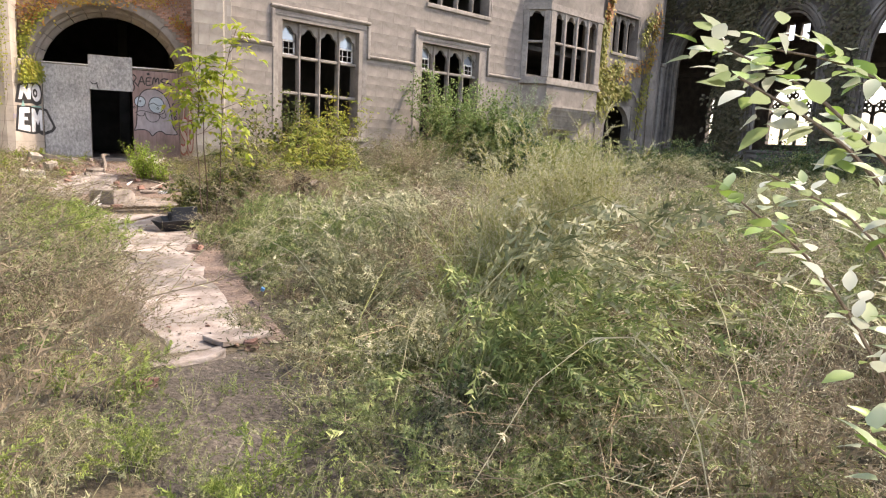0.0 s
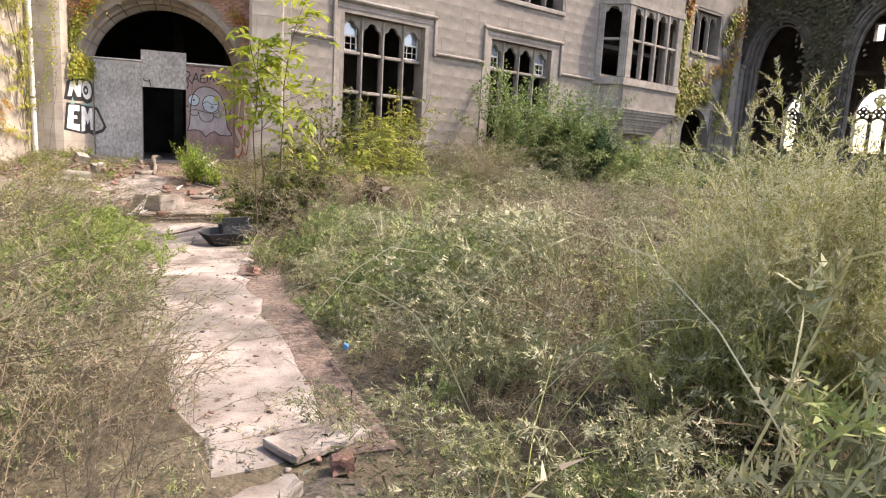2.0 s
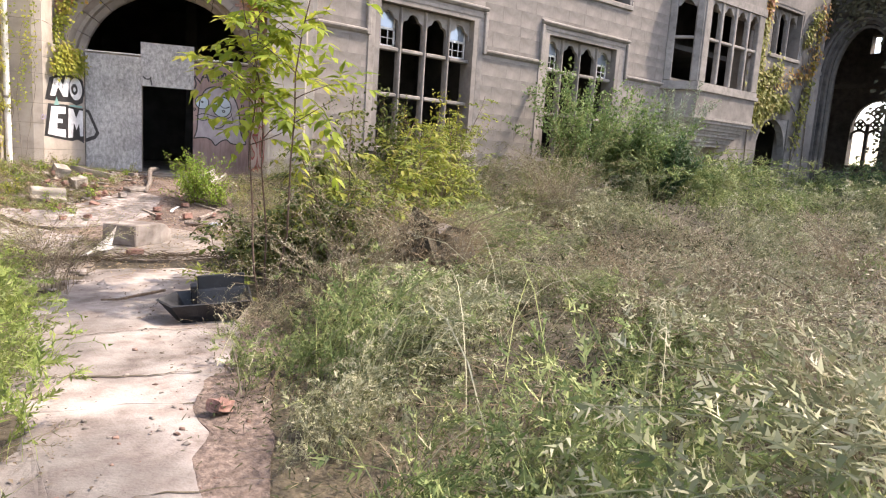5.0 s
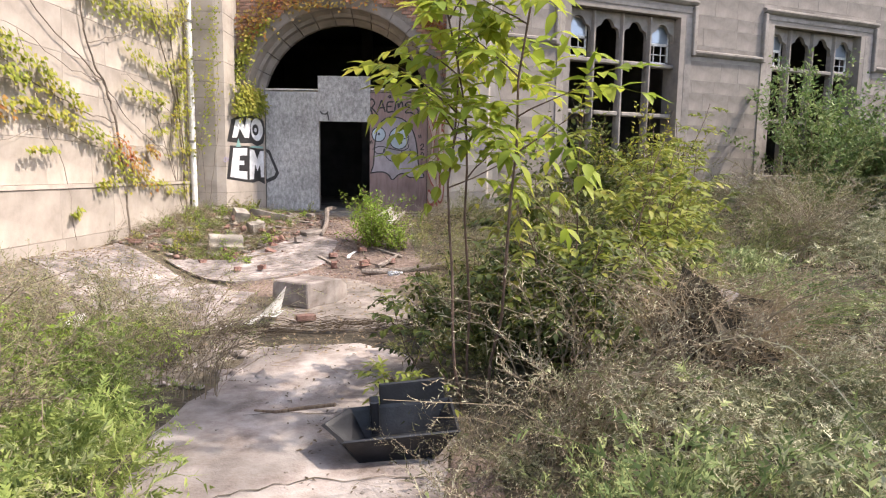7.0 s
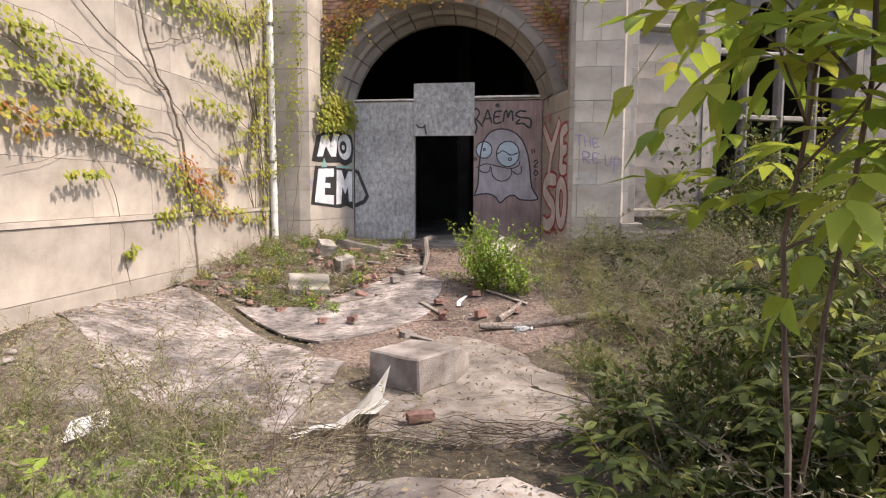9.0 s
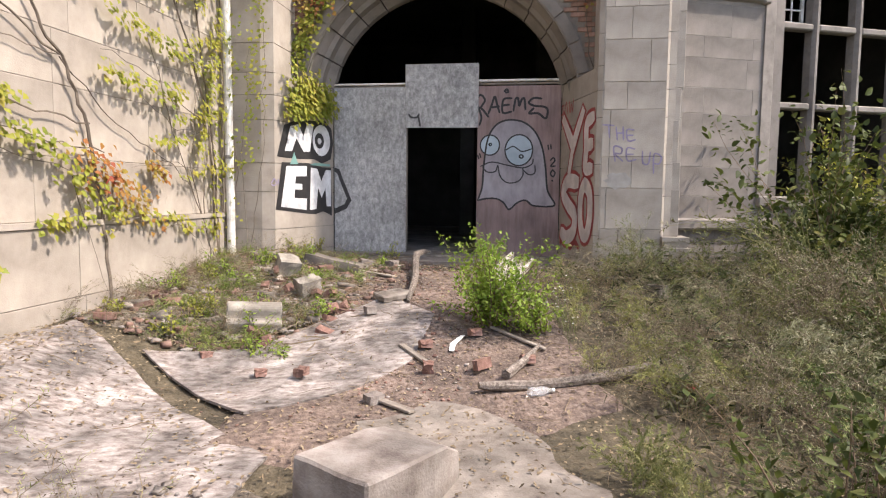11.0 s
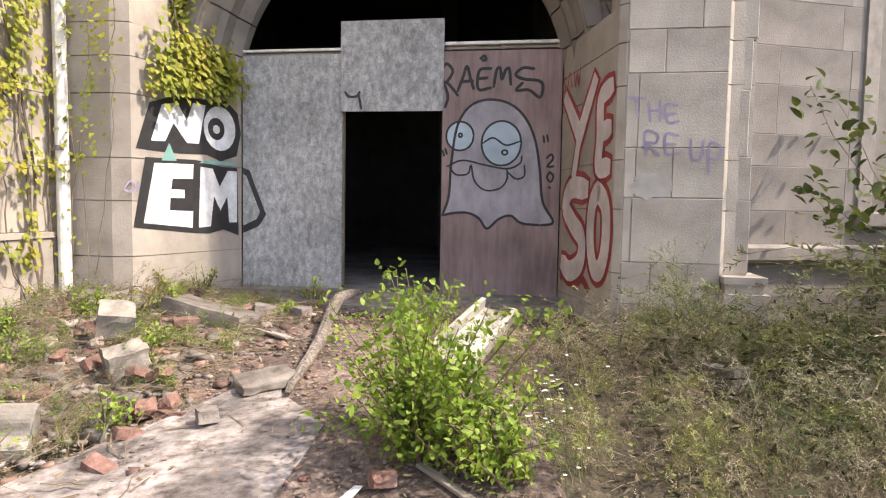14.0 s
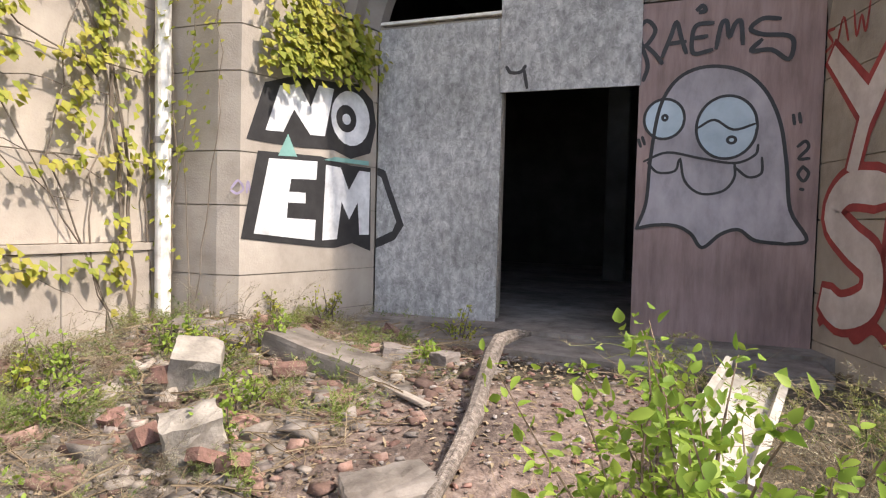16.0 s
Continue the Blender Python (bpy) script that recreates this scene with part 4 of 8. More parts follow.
def broad_leaves(s, base, way, up, length, width, fold=0.1, droop=0.2):
    """Rounded leaves with a pointed tip, for those seen close."""
    n = len(base)
    way = unit(way)
    side = unit(np.cross(way, up))
    nrm = np.cross(side, way)
    L, W = np.reshape(length, (-1, 1)) * np.ones((n, 1)), np.reshape(width, (-1, 1)) * np.ones((n, 1))
    rib, rim = [], []
    for u, w in ((0.0, 0.0), (0.18, 0.38), (0.42, 0.5), (0.70, 0.34), (1.0, 0.0)):
        c = base + way * L * u - nrm * L * droop * u * u
        rib.append(c)
        rim.append((c + side * W * w + nrm * W * fold * w * 2, c - side * W * w + nrm * W * fold * w * 2))
    v = np.stack([rib[0], rim[1][0], rim[2][0], rim[3][0], rib[4], rim[3][1], rim[2][1], rim[1][1], rib[1], rib[2], rib[3]], 1).reshape(-1, 3)
    i = np.arange(n)[:, None] * 11
    t = np.concatenate([i + a for a in ([0, 1, 8], [3, 4, 10], [4, 5, 10], [7, 0, 8])])
    q = np.concatenate([i + a for a in ([1, 2, 9, 8], [2, 3, 10, 9], [5, 6, 9, 10], [6, 7, 8, 9])])
    s.add(v, t, q)


def blades(s, base, way, up, length, width):
    """Thin one-triangle leaflets."""
    n = len(base)
    way = unit(way)
    side = unit(np.cross(way, up))
    L, W = np.reshape(length, (-1, 1)) * np.ones((n, 1)), np.reshape(width, (-1, 1)) * np.ones((n, 1))
    v = np.stack([base + side * W * 0.5, base - side * W * 0.5, base + way * L], 1).reshape(-1, 3)
    s.add(v, np.arange(n)[:, None] * 3 + np.array([0, 1, 2]))


def strip(s, pts, width):
    """A stem as two crossed ribbons through points (m, 3)."""
    d = unit(np.gradient(pts, axis=0))
    ref = np.array([0.3, 0.9, 0.2])
    a = unit(np.cross(d, ref))
    w = np.reshape(width, (-1, 1)) * np.ones((len(pts), 1))
    m = len(pts)
    for side in ((a, np.cross(d, a)) if m < 6 else (a,)):
        v = np.stack([pts + side * w / 2, pts - side * w / 2], 1).reshape(-1, 3)
        i = np.arange(m - 1)[:, None] * 2
        s.add(v, None, i + np.array([0, 1, 3, 2]))


def weed_variant(seed, stems, height, spread, per, leaf, lw, droop=0.5, side=True, twigs=9):
    """One clump of feathery weed, about its base at the origin: (verts, tris, quads)."""
    r = np.random.RandomState(seed)
    s = Soup()
    for _ in range(stems):
        az = r.uniform(0, 2 * np.pi)
        h = height * r.uniform(0.55, 1.1)
        out = spread * r.uniform(0.3, 1.3)
        b = np.array([r.normal(0, 0.10), r.normal(0, 0.10), -0.03])
        t = np.linspace(0, 1, 6)[:, None]
        d = np.array([np.cos(az), np.sin(az), 0.0])
        pts = b + d * out * t ** 1.7 + np.array([0, 0, 1.0]) * h * (t - droop * 0.45 * t ** 2.6) + r.normal(0, 0.012, (6, 3)) * t
        strip(s, pts, np.linspace(0.006, 0.002, 6))
        # side twigs carry the leaflets, so that each stem reads as a plume
        tw = twigs if side else 1
        u = r.uniform(0.15, 1.0, tw)
        f = u * 5
        i0 = np.minimum(4, f.astype(int))
        q = pts[i0] + (pts[i0 + 1] - pts[i0]) * (f - i0)[:, None]
        along = unit(pts[i0 + 1] - pts[i0])
        td = unit(along * 0.75 + unit(r.normal(0, 1, (tw, 3))) * 0.75 + np.array([0, 0, 0.12]))
        tl = r.uniform(0.08, 0.22, (tw, 1)) * h * (1.15 - u[:, None])
        k = np.repeat(np.arange(tw), max(1, per // tw))
        g = r.uniform(0.0, 1.0, (len(k), 1))
        way = unit(td[k] * 0.8 + unit(r.normal(0, 1, (len(k), 3))) * 0.7)
        blades(s, q[k] + td[k] * tl[k] * g, way, unit(r.normal(0, 1, (len(k), 3))), leaf * r.uniform(0.5, 1.4, len(k)), lw * r.uniform(0.6, 1.4, len(k)))
    return s.arrays()


def scatter(s, variants, places):
    """Places clump variants at rows (x, y, z, scale, turn, variant)."""
    for x, y, z, sc, turn, k in places:
        v, t, q = variants[int(k) % len(variants)]
        c, n = math.cos(turn), math.sin(turn)
        w = v @ np.array([[c, n, 0], [-n, c, 0], [0, 0, 1]]) * np.array([sc, sc, sc])
        s.add(w + np.array([x, y, z]), t, q)


def stuff(name, label, category, s, material):
    me = s.mesh(name)
    me.materials.append(material)
    return tagged(new(name, me), label, category, "", "stuff")


def interp(rows, y):
    return float(np.interp(y, [r[0] for r in rows], [r[1] for r in rows]))


RIGHT_EDGE = [(-4, 0.5), (0, 0.0), (0.8, 0.0), (1.8, 0.35), (3.5, 0.92), (6.3, 1.76), (7.6, 2.2), (9.6, 2.95), (11.5, 3.3), (13.2, 4.6), (15.5, 5.6), (17.5, 5.7), (18.5, 6.2)]
LEFT_EDGE = [(-4, 0.2), (0, 0.3), (1.0, 0.05), (2.0, 0.0), (3.1, 0.32), (5.0, 0.80), (7.5, 1.25), (9.8, 1.40), (11.5, 1.0), (12.0, 0.2), (14, -0.6), (19, -1)]
EYES = [e for _, e, _, _ in PATH]


def near_path(x, y):
    return min(math.hypot(x - e[0], y - e[1]) for e in EYES)


def field(seed, n, xr, yr, keep, scale, kinds):
    r = random.Random(seed)
    rows = []
    for _ in range(n):
        x, y = r.uniform(*xr), r.uniform(*yr)
        k = keep(x, y)
        if k and r.random() < k:
            rows.append((x, y, ground_z(x, y), scale(x, y) * r.uniform(0.75, 1.25), r.uniform(0, 6.28), r.randrange(kinds)))
    return rows


LOW = [weed_variant(400 + i, 14, 0.46, 0.36, 30, 0.034, 0.0085, 0.5, True, 6) for i in range(5)]
GREEN = [weed_variant(500 + i, 12, 0.6, 0.3, 52, 0.042, 0.012, 0.3) for i in range(4)]
DRY = [weed_variant(600 + i, 16, 0.6, 0.65, 14, 0.05, 0.004, 0.8, True, 5) for i in range(4)]


def spray(seed, stems, height, out, twigs, per, leaf, lw, bend=0.6, tip=0.7, stem_w=0.006, fan=1.3, twig=0.0):
    """A clump of long arching stems with fine side twigs: (body, pale tips), each (verts, tris, quads)."""
    r = np.random.RandomState(seed)
    s, tips = Soup(), Soup()
    lean = 0.0 if fan < 1 else r.uniform(0, 2 * np.pi)
    for _ in range(stems):
        az = lean + r.normal(0, fan)
        h = height * r.uniform(0.55, 1.12)
        o = out * r.uniform(0.35, 1.4)
        b = np.array([r.normal(0, 0.09), r.normal(0, 0.09), -0.03])
        t = np.linspace(0, 1, 6)[:, None]
        d = np.array([np.cos(az), np.sin(az), 0.0])
        pts = b + d * o * t ** 1.8 + np.array([0, 0, 1.0]) * h * (t - bend * 0.5 * t ** 3) + r.normal(0, 0.015, (6, 3)) * t
        strip(s, pts, np.linspace(stem_w, 0.002, 6))
        u = np.sort(r.uniform(0.12, 1.0, twigs)) ** 0.8
        f = u * 5
        i0 = np.minimum(4, f.astype(int))
        q = pts[i0] + (pts[i0 + 1] - pts[i0]) * (f - i0)[:, None]
        along = unit(pts[i0 + 1] - pts[i0])
        td = unit(along * 0.8 + unit(r.normal(0, 1, (twigs, 3))) * 0.62)
        if twig:
            tl = twig * r.uniform(0.45, 1.0, (twigs, 1)) * (1.12 - 0.7 * u[:, None])
        else:
            tl = 0.06 + r.uniform(0.16, 0.32, (twigs, 1)) * h * (1.12 - u[:, None])
        end = q + td * tl - np.array([0, 0, 1]) * tl * 0.15
        ax = unit(np.cross(td, r.normal(0, 1, (twigs, 3))))
        w = ax * stem_w * 0.28
        i = np.arange(twigs)[:, None] * 3
        s.add(np.stack([q + w, q - w, end], 1).reshape(-1, 3), i + np.array([0, 1, 2]))
        # leaflets in two ranks, so that each twig reads as a small feather
        k = np.repeat(np.arange(twigs), per)
        g = np.tile(np.linspace(0.12, 1.0, per), twigs)[:, None]
        sg = np.tile(np.where(np.arange(per) % 2, 1.0, -1.0), twigs)[:, None]
        way = unit(td[k] * 0.75 + ax[k] * sg * 0.7 + unit(r.normal(0, 1, (len(k), 3))) * 0.32)
        at = q[k] + (end[k] - q[k]) * g
        L, W = leaf * (1.25 - 0.6 * g[:, 0]) * r.uniform(0.7, 1.3, len(k)), lw * r.uniform(0.7, 1.3, len(k))
        pale = (u[k] > tip) & (r.uniform(0, 1, len(k)) < 0.75)
        nrm = unit(np.cross(td, ax)[k] + r.normal(0, 0.35, (len(k), 3)))
        blades(s, at[~pale], way[~pale], nrm[~pale], L[~pale], W[~pale])
        blades(tips, at[pale], way[pale], nrm[pale], L[pale] * 0.8, W[pale] * 0.65)
    return s.arrays(), tips.arrays()


NEAR = [spray(100 + i, 12, 1.0, 0.62, 11, 6, 0.032, 0.0105, 1.0, 0.76, 0.005, 0.6, 0.16) for i in range(7)]
FAR = [spray(200 + i, 9, 1.05, 0.62, 8, 6, 0.034, 0.0105, 1.0, 0.76, 0.007, 0.6, 0.20) for i in range(7)]
DISTANT = [spray(250 + i, 7, 1.05, 0.8, 7, 4, 0.065, 0.018, 0.8, 0.76, 0.010, 0.9, 0.28) for i in range(7)]
PLUME = [spray(300 + i, 12, 1.62, 0.34, 26, 13, 0.028, 0.0075, 0.25, 0.5, 0.006, 1.3, 0.34) for i in range(4)]
BROWN = [spray(700 + i, 8, 0.95, 0.62, 16, 5, 0.028, 0.0065, 0.5, 0.6, 0.006) for i in range(5)]
FULL = [spray(800 + i, 9, 0.62, 0.36, 9, 9, 0.036, 0.013, 0.5, 0.9) for i in range(4)]


def low_mat_variant(seed, n, reach, height, leaf, lw):
    """A low tangle of dark leaves about its base."""
    r = np.random.RandomState(seed)
    s = Soup()
    a, q = r.uniform(0, 6.28, n), reach * np.sqrt(r.uniform(0, 1, n))
    base = np.stack([q * np.cos(a), q * np.sin(a), height * r.uniform(0, 1, n) ** 1.3], 1)
    blades(s, base, r.normal(0, 1, (n, 3)) * [1, 1, 0.5], r.normal(0, 0.5, (n, 3)) + [0, 0, 1], leaf * r.uniform(0.6, 1.4, n), lw * r.uniform(0.6, 1.4, n))
    return s.arrays()


UNDER = [low_mat_variant(850 + i, 44, 0.34, 0.30, 0.055, 0.011) for i in range(5)]
UNDER_FAR = [low_mat_variant(860 + i, 36, 0.6, 0.42, 0.13, 0.03) for i in range(5)]


def clumps(name, label, tip_label, groups, material, tip_material, category="weeds"):
    """Scatters spray variants; groups are (variants, rows). Pale tips become an object of their own."""
    s, tp = Soup(), Soup()
    for variants, rows in groups:
        if rows:
            scatter(s, [v[0] for v in variants], rows)
            scatter(tp, [v[1] for v in variants], rows)
    stuff(name, label, category, s, material)
    if tip_label:
        stuff("seed_heads", tip_label, category, tp, tip_material)


def in_right(x, y):
    e = x - interp(RIGHT_EDGE, y)
    q = ARCH_INV @ Vector((x, y, 0))
    if e < 0.05 or y > FY - 0.25 or near_path(x, y) < 0.42 or (q.y > -1.7 and x < 8.0):
        return 0
    if math.hypot(x - 5.2, y - 9.6) < 0.45:
        return 0.1
    return 1


def h_right(x, y):
    e = x - interp(RIGHT_EDGE, y)
    h = 0.60 + 0.58 * smooth(0, 1.1, e)
    h *= 1.0 - 0.12 * smooth(3.0, 8.0, y) * (1 - smooth(8, 14, x))
    h *= 1.0 + 0.38 * smooth(10.0, 15.5, y) * smooth(9.5, 13.0, x)
    return h * (0.55 + 0.45 * smooth(0.4, 1.8, near_path(x, y)))


def mounds(seed, n, xr, yr, keep, each, spread=0.26, thin=1.0):
    """Rows of clumps gathered in mounds, by species: grey, green, brown."""
    r = random.Random(seed)
    kinds = ([], [], [])
    for _ in range(n):
        x, y = xr[0] + (xr[1] - xr[0]) * r.random() ** thin, r.uniform(*yr)
        if not keep(x, y):
            continue
        patch = noise.noise(Vector((x * 0.4, y * 0.4, 11)))
        k = r.choices((0, 1, 2), (0.56 - patch * 0.5 - 0.32 * smooth(11, 14, y), 0.22 + patch * 0.5 + 0.15 * smooth(11, 14, y), 0.30))[0]
        big = 0.42 + 1.05 * smooth(-0.45, 0.5, noise.noise(Vector((x * 0.85, y * 0.85, 31)))) + r.choice((0.0, 0.0, 0.1, 0.3))
        way = 6.28 * noise.noise(Vector((x * 0.35, y * 0.35, 21))) + r.gauss(0, 0.7)
        for _ in range(each):
            px, py = x + r.gauss(0, spread), y + r.gauss(0, spread)
            if in_right(px, py) or (keep is not in_right and keep(px, py)):
                kinds[k].append((px, py, ground_z(px, py), h_right(px, py) * big * r.uniform(0.8, 1.12), way + r.gauss(0, 0.3), r.randrange(7)))
    return kinds


PX, PY = 3.30, 2.46  # foot of the tallest plumed weed


def split(rows, d=4.2, d2=10.0):
    """Rows sorted by their distance from the walk, with finer clumps nearer."""
    far = [near_path(q[0], q[1]) for q in rows]
    return [(NEAR, [q for q, e in zip(rows, far) if e < d]), (FAR, [q for q, e in zip(rows, far) if d <= e < d2]), (DISTANT, [q for q, e in zip(rows, far) if e >= d2])]


def in_field(x, y):
    """The open field beyond the nearest weeds, as far as the walk looks into it."""
    return in_right(x, y) and (y > 8.8 or x > 6.0) and y > -1.6 + 0.16 * x


KA = mounds(1, 104, (0.2, 6.4), (-0.6, 9.4), in_right, 6, 0.20)
KB = mounds(2, 380, (4.2, 37), (-1, 18.5), in_field, 5, 0.27, 1.7)
KC = mounds(3, 36, (6.4, 13), (13.5, 18.4), in_right, 4, 0.3)
clumps("weed_field", "tall feathery grey-green weeds in mounds beside the walk", "pale khaki seed heads of the grey weeds", split(KA[0]) + split(KB[0]), WEED_GREY, WEED_TIP)
clumps("weed_field", "green bushy weeds among the grey ones", "yellow-green tips of the bushy weeds", split(KA[1]) + split(KB[1]), WEED_GREEN, WEED_LIME)
clumps("weed_field", "dry brown feathery weeds bent over the ground", "straw-coloured tips of the dry weeds", [(BROWN, [q for q in KA[2] + KB[2] if near_path(q[0], q[1]) < 9])], WEED_BROWN, WEED_TIP)
clumps("weed_field", "dark olive weeds at the foot of the facade", "brownish tips of the olive weeds", [(FAR, KC[0] + KC[1]), (BROWN, KC[2])], WEED_OLIVE, WEED_BROWN)
clumps("weed_field", "lush green leafy weeds low beside the walk", "", [(FULL, field(3, 120, (0.4, 6), (0.6, 9.3), lambda x, y: in_right(x, y) * 0.9 * (1 - smooth(0.3, 1.2, x - interp(RIGHT_EDGE, y)) * 0.85), lambda x, y: 0.62, 4))], WEED_GREEN, WEED_LIME)
# darkened leaf layer hides the lit soil, as shade under the weeds
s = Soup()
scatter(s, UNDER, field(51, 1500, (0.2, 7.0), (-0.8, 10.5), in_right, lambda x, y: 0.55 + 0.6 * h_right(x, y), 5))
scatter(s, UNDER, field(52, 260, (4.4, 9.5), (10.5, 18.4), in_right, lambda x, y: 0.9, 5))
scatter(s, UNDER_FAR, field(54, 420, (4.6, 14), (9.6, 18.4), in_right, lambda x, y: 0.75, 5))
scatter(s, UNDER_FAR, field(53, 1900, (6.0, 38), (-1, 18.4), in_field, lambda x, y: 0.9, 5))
stuff("undergrowth", "matted undergrowth below the weeds, darkened for shade", "undergrowth", s, WEED_SHADED)
s = Soup()
scatter(s, DRY, field(6, 220, (0.3, 12), (-1, 16), lambda x, y: in_right(x, y) * 0.8, lambda x, y: 0.5 + 0.7 * h_right(x, y), 4))
stuff("dead_stalks", "dry brown bent stalks under the weeds", "stalks", s, WEED_DRY)
# tall sprays leaning out before the thicket
rt = random.Random(61)
clumps("weed_field", "tall grey-green sprays leaning before the thicket", "pale tips of the tall sprays", [(NEAR, [(x, y, ground_z(x, y), rt.uniform(0.75, 1.1), rt.uniform(3.6, 5.4), rt.randrange(7)) for x, y in [(rt.uniform(3.5, 6.2), rt.uniform(8.8, 9.75)) for _ in range(40)] if math.hypot(x - 5.2, y - 9.65) > 0.5])], WEED_GREY, WEED_TIP)
clumps("weed_plumes", "tall pale-plumed weeds standing above the rest", "pale yellow-grey plumes", [(PLUME, [(PX, PY, 0, 1.34, 0, 0)] + [(PX + q * math.cos(a), PY + 0.7 * q * math.sin(a), 0, 1.12 - 0.42 * q + 0.12 * math.sin(5 * a), a, i) for i, (q, a) in enumerate([(0.25 + 0.75 * ((i * 0.618) % 1), 2.4 * i) for i in range(22)])] + [(3.55 + 0.75 * math.cos(2.4 * i) * ((i * 0.618) % 1) ** 0.5, 2.52 + 0.34 * math.sin(2.4 * i) * ((i * 0.618) % 1) ** 0.5, 0, 0.98 + 0.16 * math.sin(7.1 * i), 1.3 * i, i) for i in range(30)])], WEED_YOLK, WEED_TIP)
clumps("weed_plumes", "tall yellow-green plumed weeds beside the walk", "yellow-green plumes", [(PLUME, [(2.75, 3.2, 0, 0.68, 2, 2), (2.3, 2.7, 0, 0.62, 3, 3), (5.4, 1.6, 0, 0.95, 3, 1), (5.4, 2.6, 0, 0.85, 5, 2), (3.1, 1.2, 0, 0.85, 0, 0)])], WEED_YOLK, WEED_LIME)


rm = random.Random(44)
clumps("weed_field", "dense feathery weeds mounded at the start of the walk", "pale tips of the mounded weeds", [(NEAR, [(x, y, 0, rm.uniform(0.5, 0.8) * (0.6 + 0.4 * smooth(0.5, 1.0, near_path(x, y))), rm.uniform(0, 6.28), rm.randrange(7)) for x, y in [(rm.uniform(0.3, 2.2), rm.uniform(-0.4, 2.4)) for _ in range(64)] if near_path(x, y) > 0.5 and x > interp(RIGHT_EDGE, y) + 0.15])], WEED_GREEN, WEED_LIME)


def bowed(seed, n, label, material):
    """Long bare bowed stalks lying over the weeds."""
    r = np.random.RandomState(seed)
    s = Soup()
    for _ in range(n):
        y = r.uniform(-0.3, 9)
        x = interp(RIGHT_EDGE, y) + r.uniform(-0.15, 2.8)
        if near_path(x, y) < 0.5:
            continue
        a, L = r.uniform(0, 6.28), r.uniform(0.7, 1.5)
        t = np.linspace(0, 1, 7)[:, None]
        d = np.array([math.cos(a), math.sin(a), 0])
        top = 0.75 * h_right(x, y) * r.uniform(0.8, 1.3)
        pts = np.array([x, y, ground_z(x, y) + 0.05]) + d * L * t + np.array([0, 0, top]) * (np.sin(t * 2.5) ** 0.8) + r.normal(0, 0.008, (7, 3))
        if min(near_path(q[0], q[1]) for q in pts) < 0.5:
            continue
        strip(s, pts, np.linspace(0.007, 0.003, 7))
        k = r.randint(2, 6, 26)
        blades(s, pts[k] + (pts[np.minimum(6, k + 1)] - pts[k]) * r.uniform(0, 1, (26, 1)), d + r.normal(0, 0.7, (26, 3)), r.normal(0, 1, (26, 3)), 0.04, 0.006)
    stuff("long_stalks", label, "stalks", s, material)


bowed(31, 46, "long straw-coloured stalks bowed over the weeds", WEED_TIP)
bowed(32, 18, "long lime-green stalks bowed over the weeds", WEED_LIME)


# low growth left of the walk, round the rubble and at the wall foot
def in_left(x, y):
    q = ARCH_INV @ Vector((x, y, 0))
    if q.x < -2.2 or near_path(x, y) < 0.3:
        return 0
    return 1 if x < interp(LEFT_EDGE, y) - 0.05 else 0


def h_left(x, y):
    return (0.62 + 0.42 * smooth(0.1, 1.4, interp(LEFT_EDGE, y) - x)) * (0.7 if y < 1.5 else 1) * (0.62 + 0.38 * smooth(0.4, 1.3, near_path(x, y)))


s = Soup()
scatter(s, LOW, field(7, 110, (-3, 1.4), (-1.5, 15), lambda x, y: in_left(x, y) * 0.9 * (0.35 if y > 11.5 else 1), lambda x, y: 1.5 * h_left(x, y), 5))
scatter(s, LOW, field(20, 140, (-1.3, 1.3), (-0.4, 3.0), lambda x, y: 0.85 if not 0.3 < x < 0.9 or y < 2.0 else 0.25, lambda x, y: 0.62, 5))
stuff("weed_verge", "sparse grey-brown weeds beside the walk", "weeds", s, WEED_GREY)
s = Soup()
scatter(s, LOW, field(8, 100, (-3, 1.4), (-1, 12), lambda x, y: in_left(x, y) * (0.9 if noise.noise(Vector((x * 0.7, y * 0.7, 4))) > 0 else 0.35), lambda x, y: 1.5 * h_left(x, y), 5))
scatter(s, LOW, field(21, 90, (-1.6, 1.2), (-0.8, 2.6), lambda x, y: 0.8, lambda x, y: 0.4, 5))
scatter(s, GREEN, field(9, 90, (-3, 1.3), (5.5, 12), lambda x, y: in_left(x, y) * 0.8 * smooth(0.0, 0.4, interp(LEFT_EDGE, y) - x), lambda x, y: 0.9, 4))
stuff("weed_verge", "yellow-green weeds beside the walk", "weeds", s, WEED_GREEN)
clumps("weed_verge", "feathery brown twiggy weeds leaning over the walk", "straw tips of the brown weeds", [(BROWN, field(22, 200, (-2.0, 1.4), (0.8, 11.5), lambda x, y: in_left(x, y) and near_path(x, y) > 0.55, lambda x, y: 1.3 * h_left(x, y), 5) + [(0.30, 4.35, 0, 0.72, 1, 0), (0.42, 5.0, 0, 0.80, 2, 1), (0.38, 5.6, 0, 0.7, 3, 2), (0.05, 4.7, 0, 0.9, 4, 3), (0.7, 6.6, 0, 0.6, 5, 4)])], WEED_BROWN, WEED_GREY)
clumps("weed_verge", "lush green weeds by the walk", "", [(FULL, field(26, 190, (-1.6, 1.5), (6.8, 11.8), lambda x, y: in_left(x, y) * (1 - smooth(0.6, 1.8, interp(LEFT_EDGE, y) - x)), lambda x, y: 1.0, 4))], WEED_FRESH, WEED_LIME)
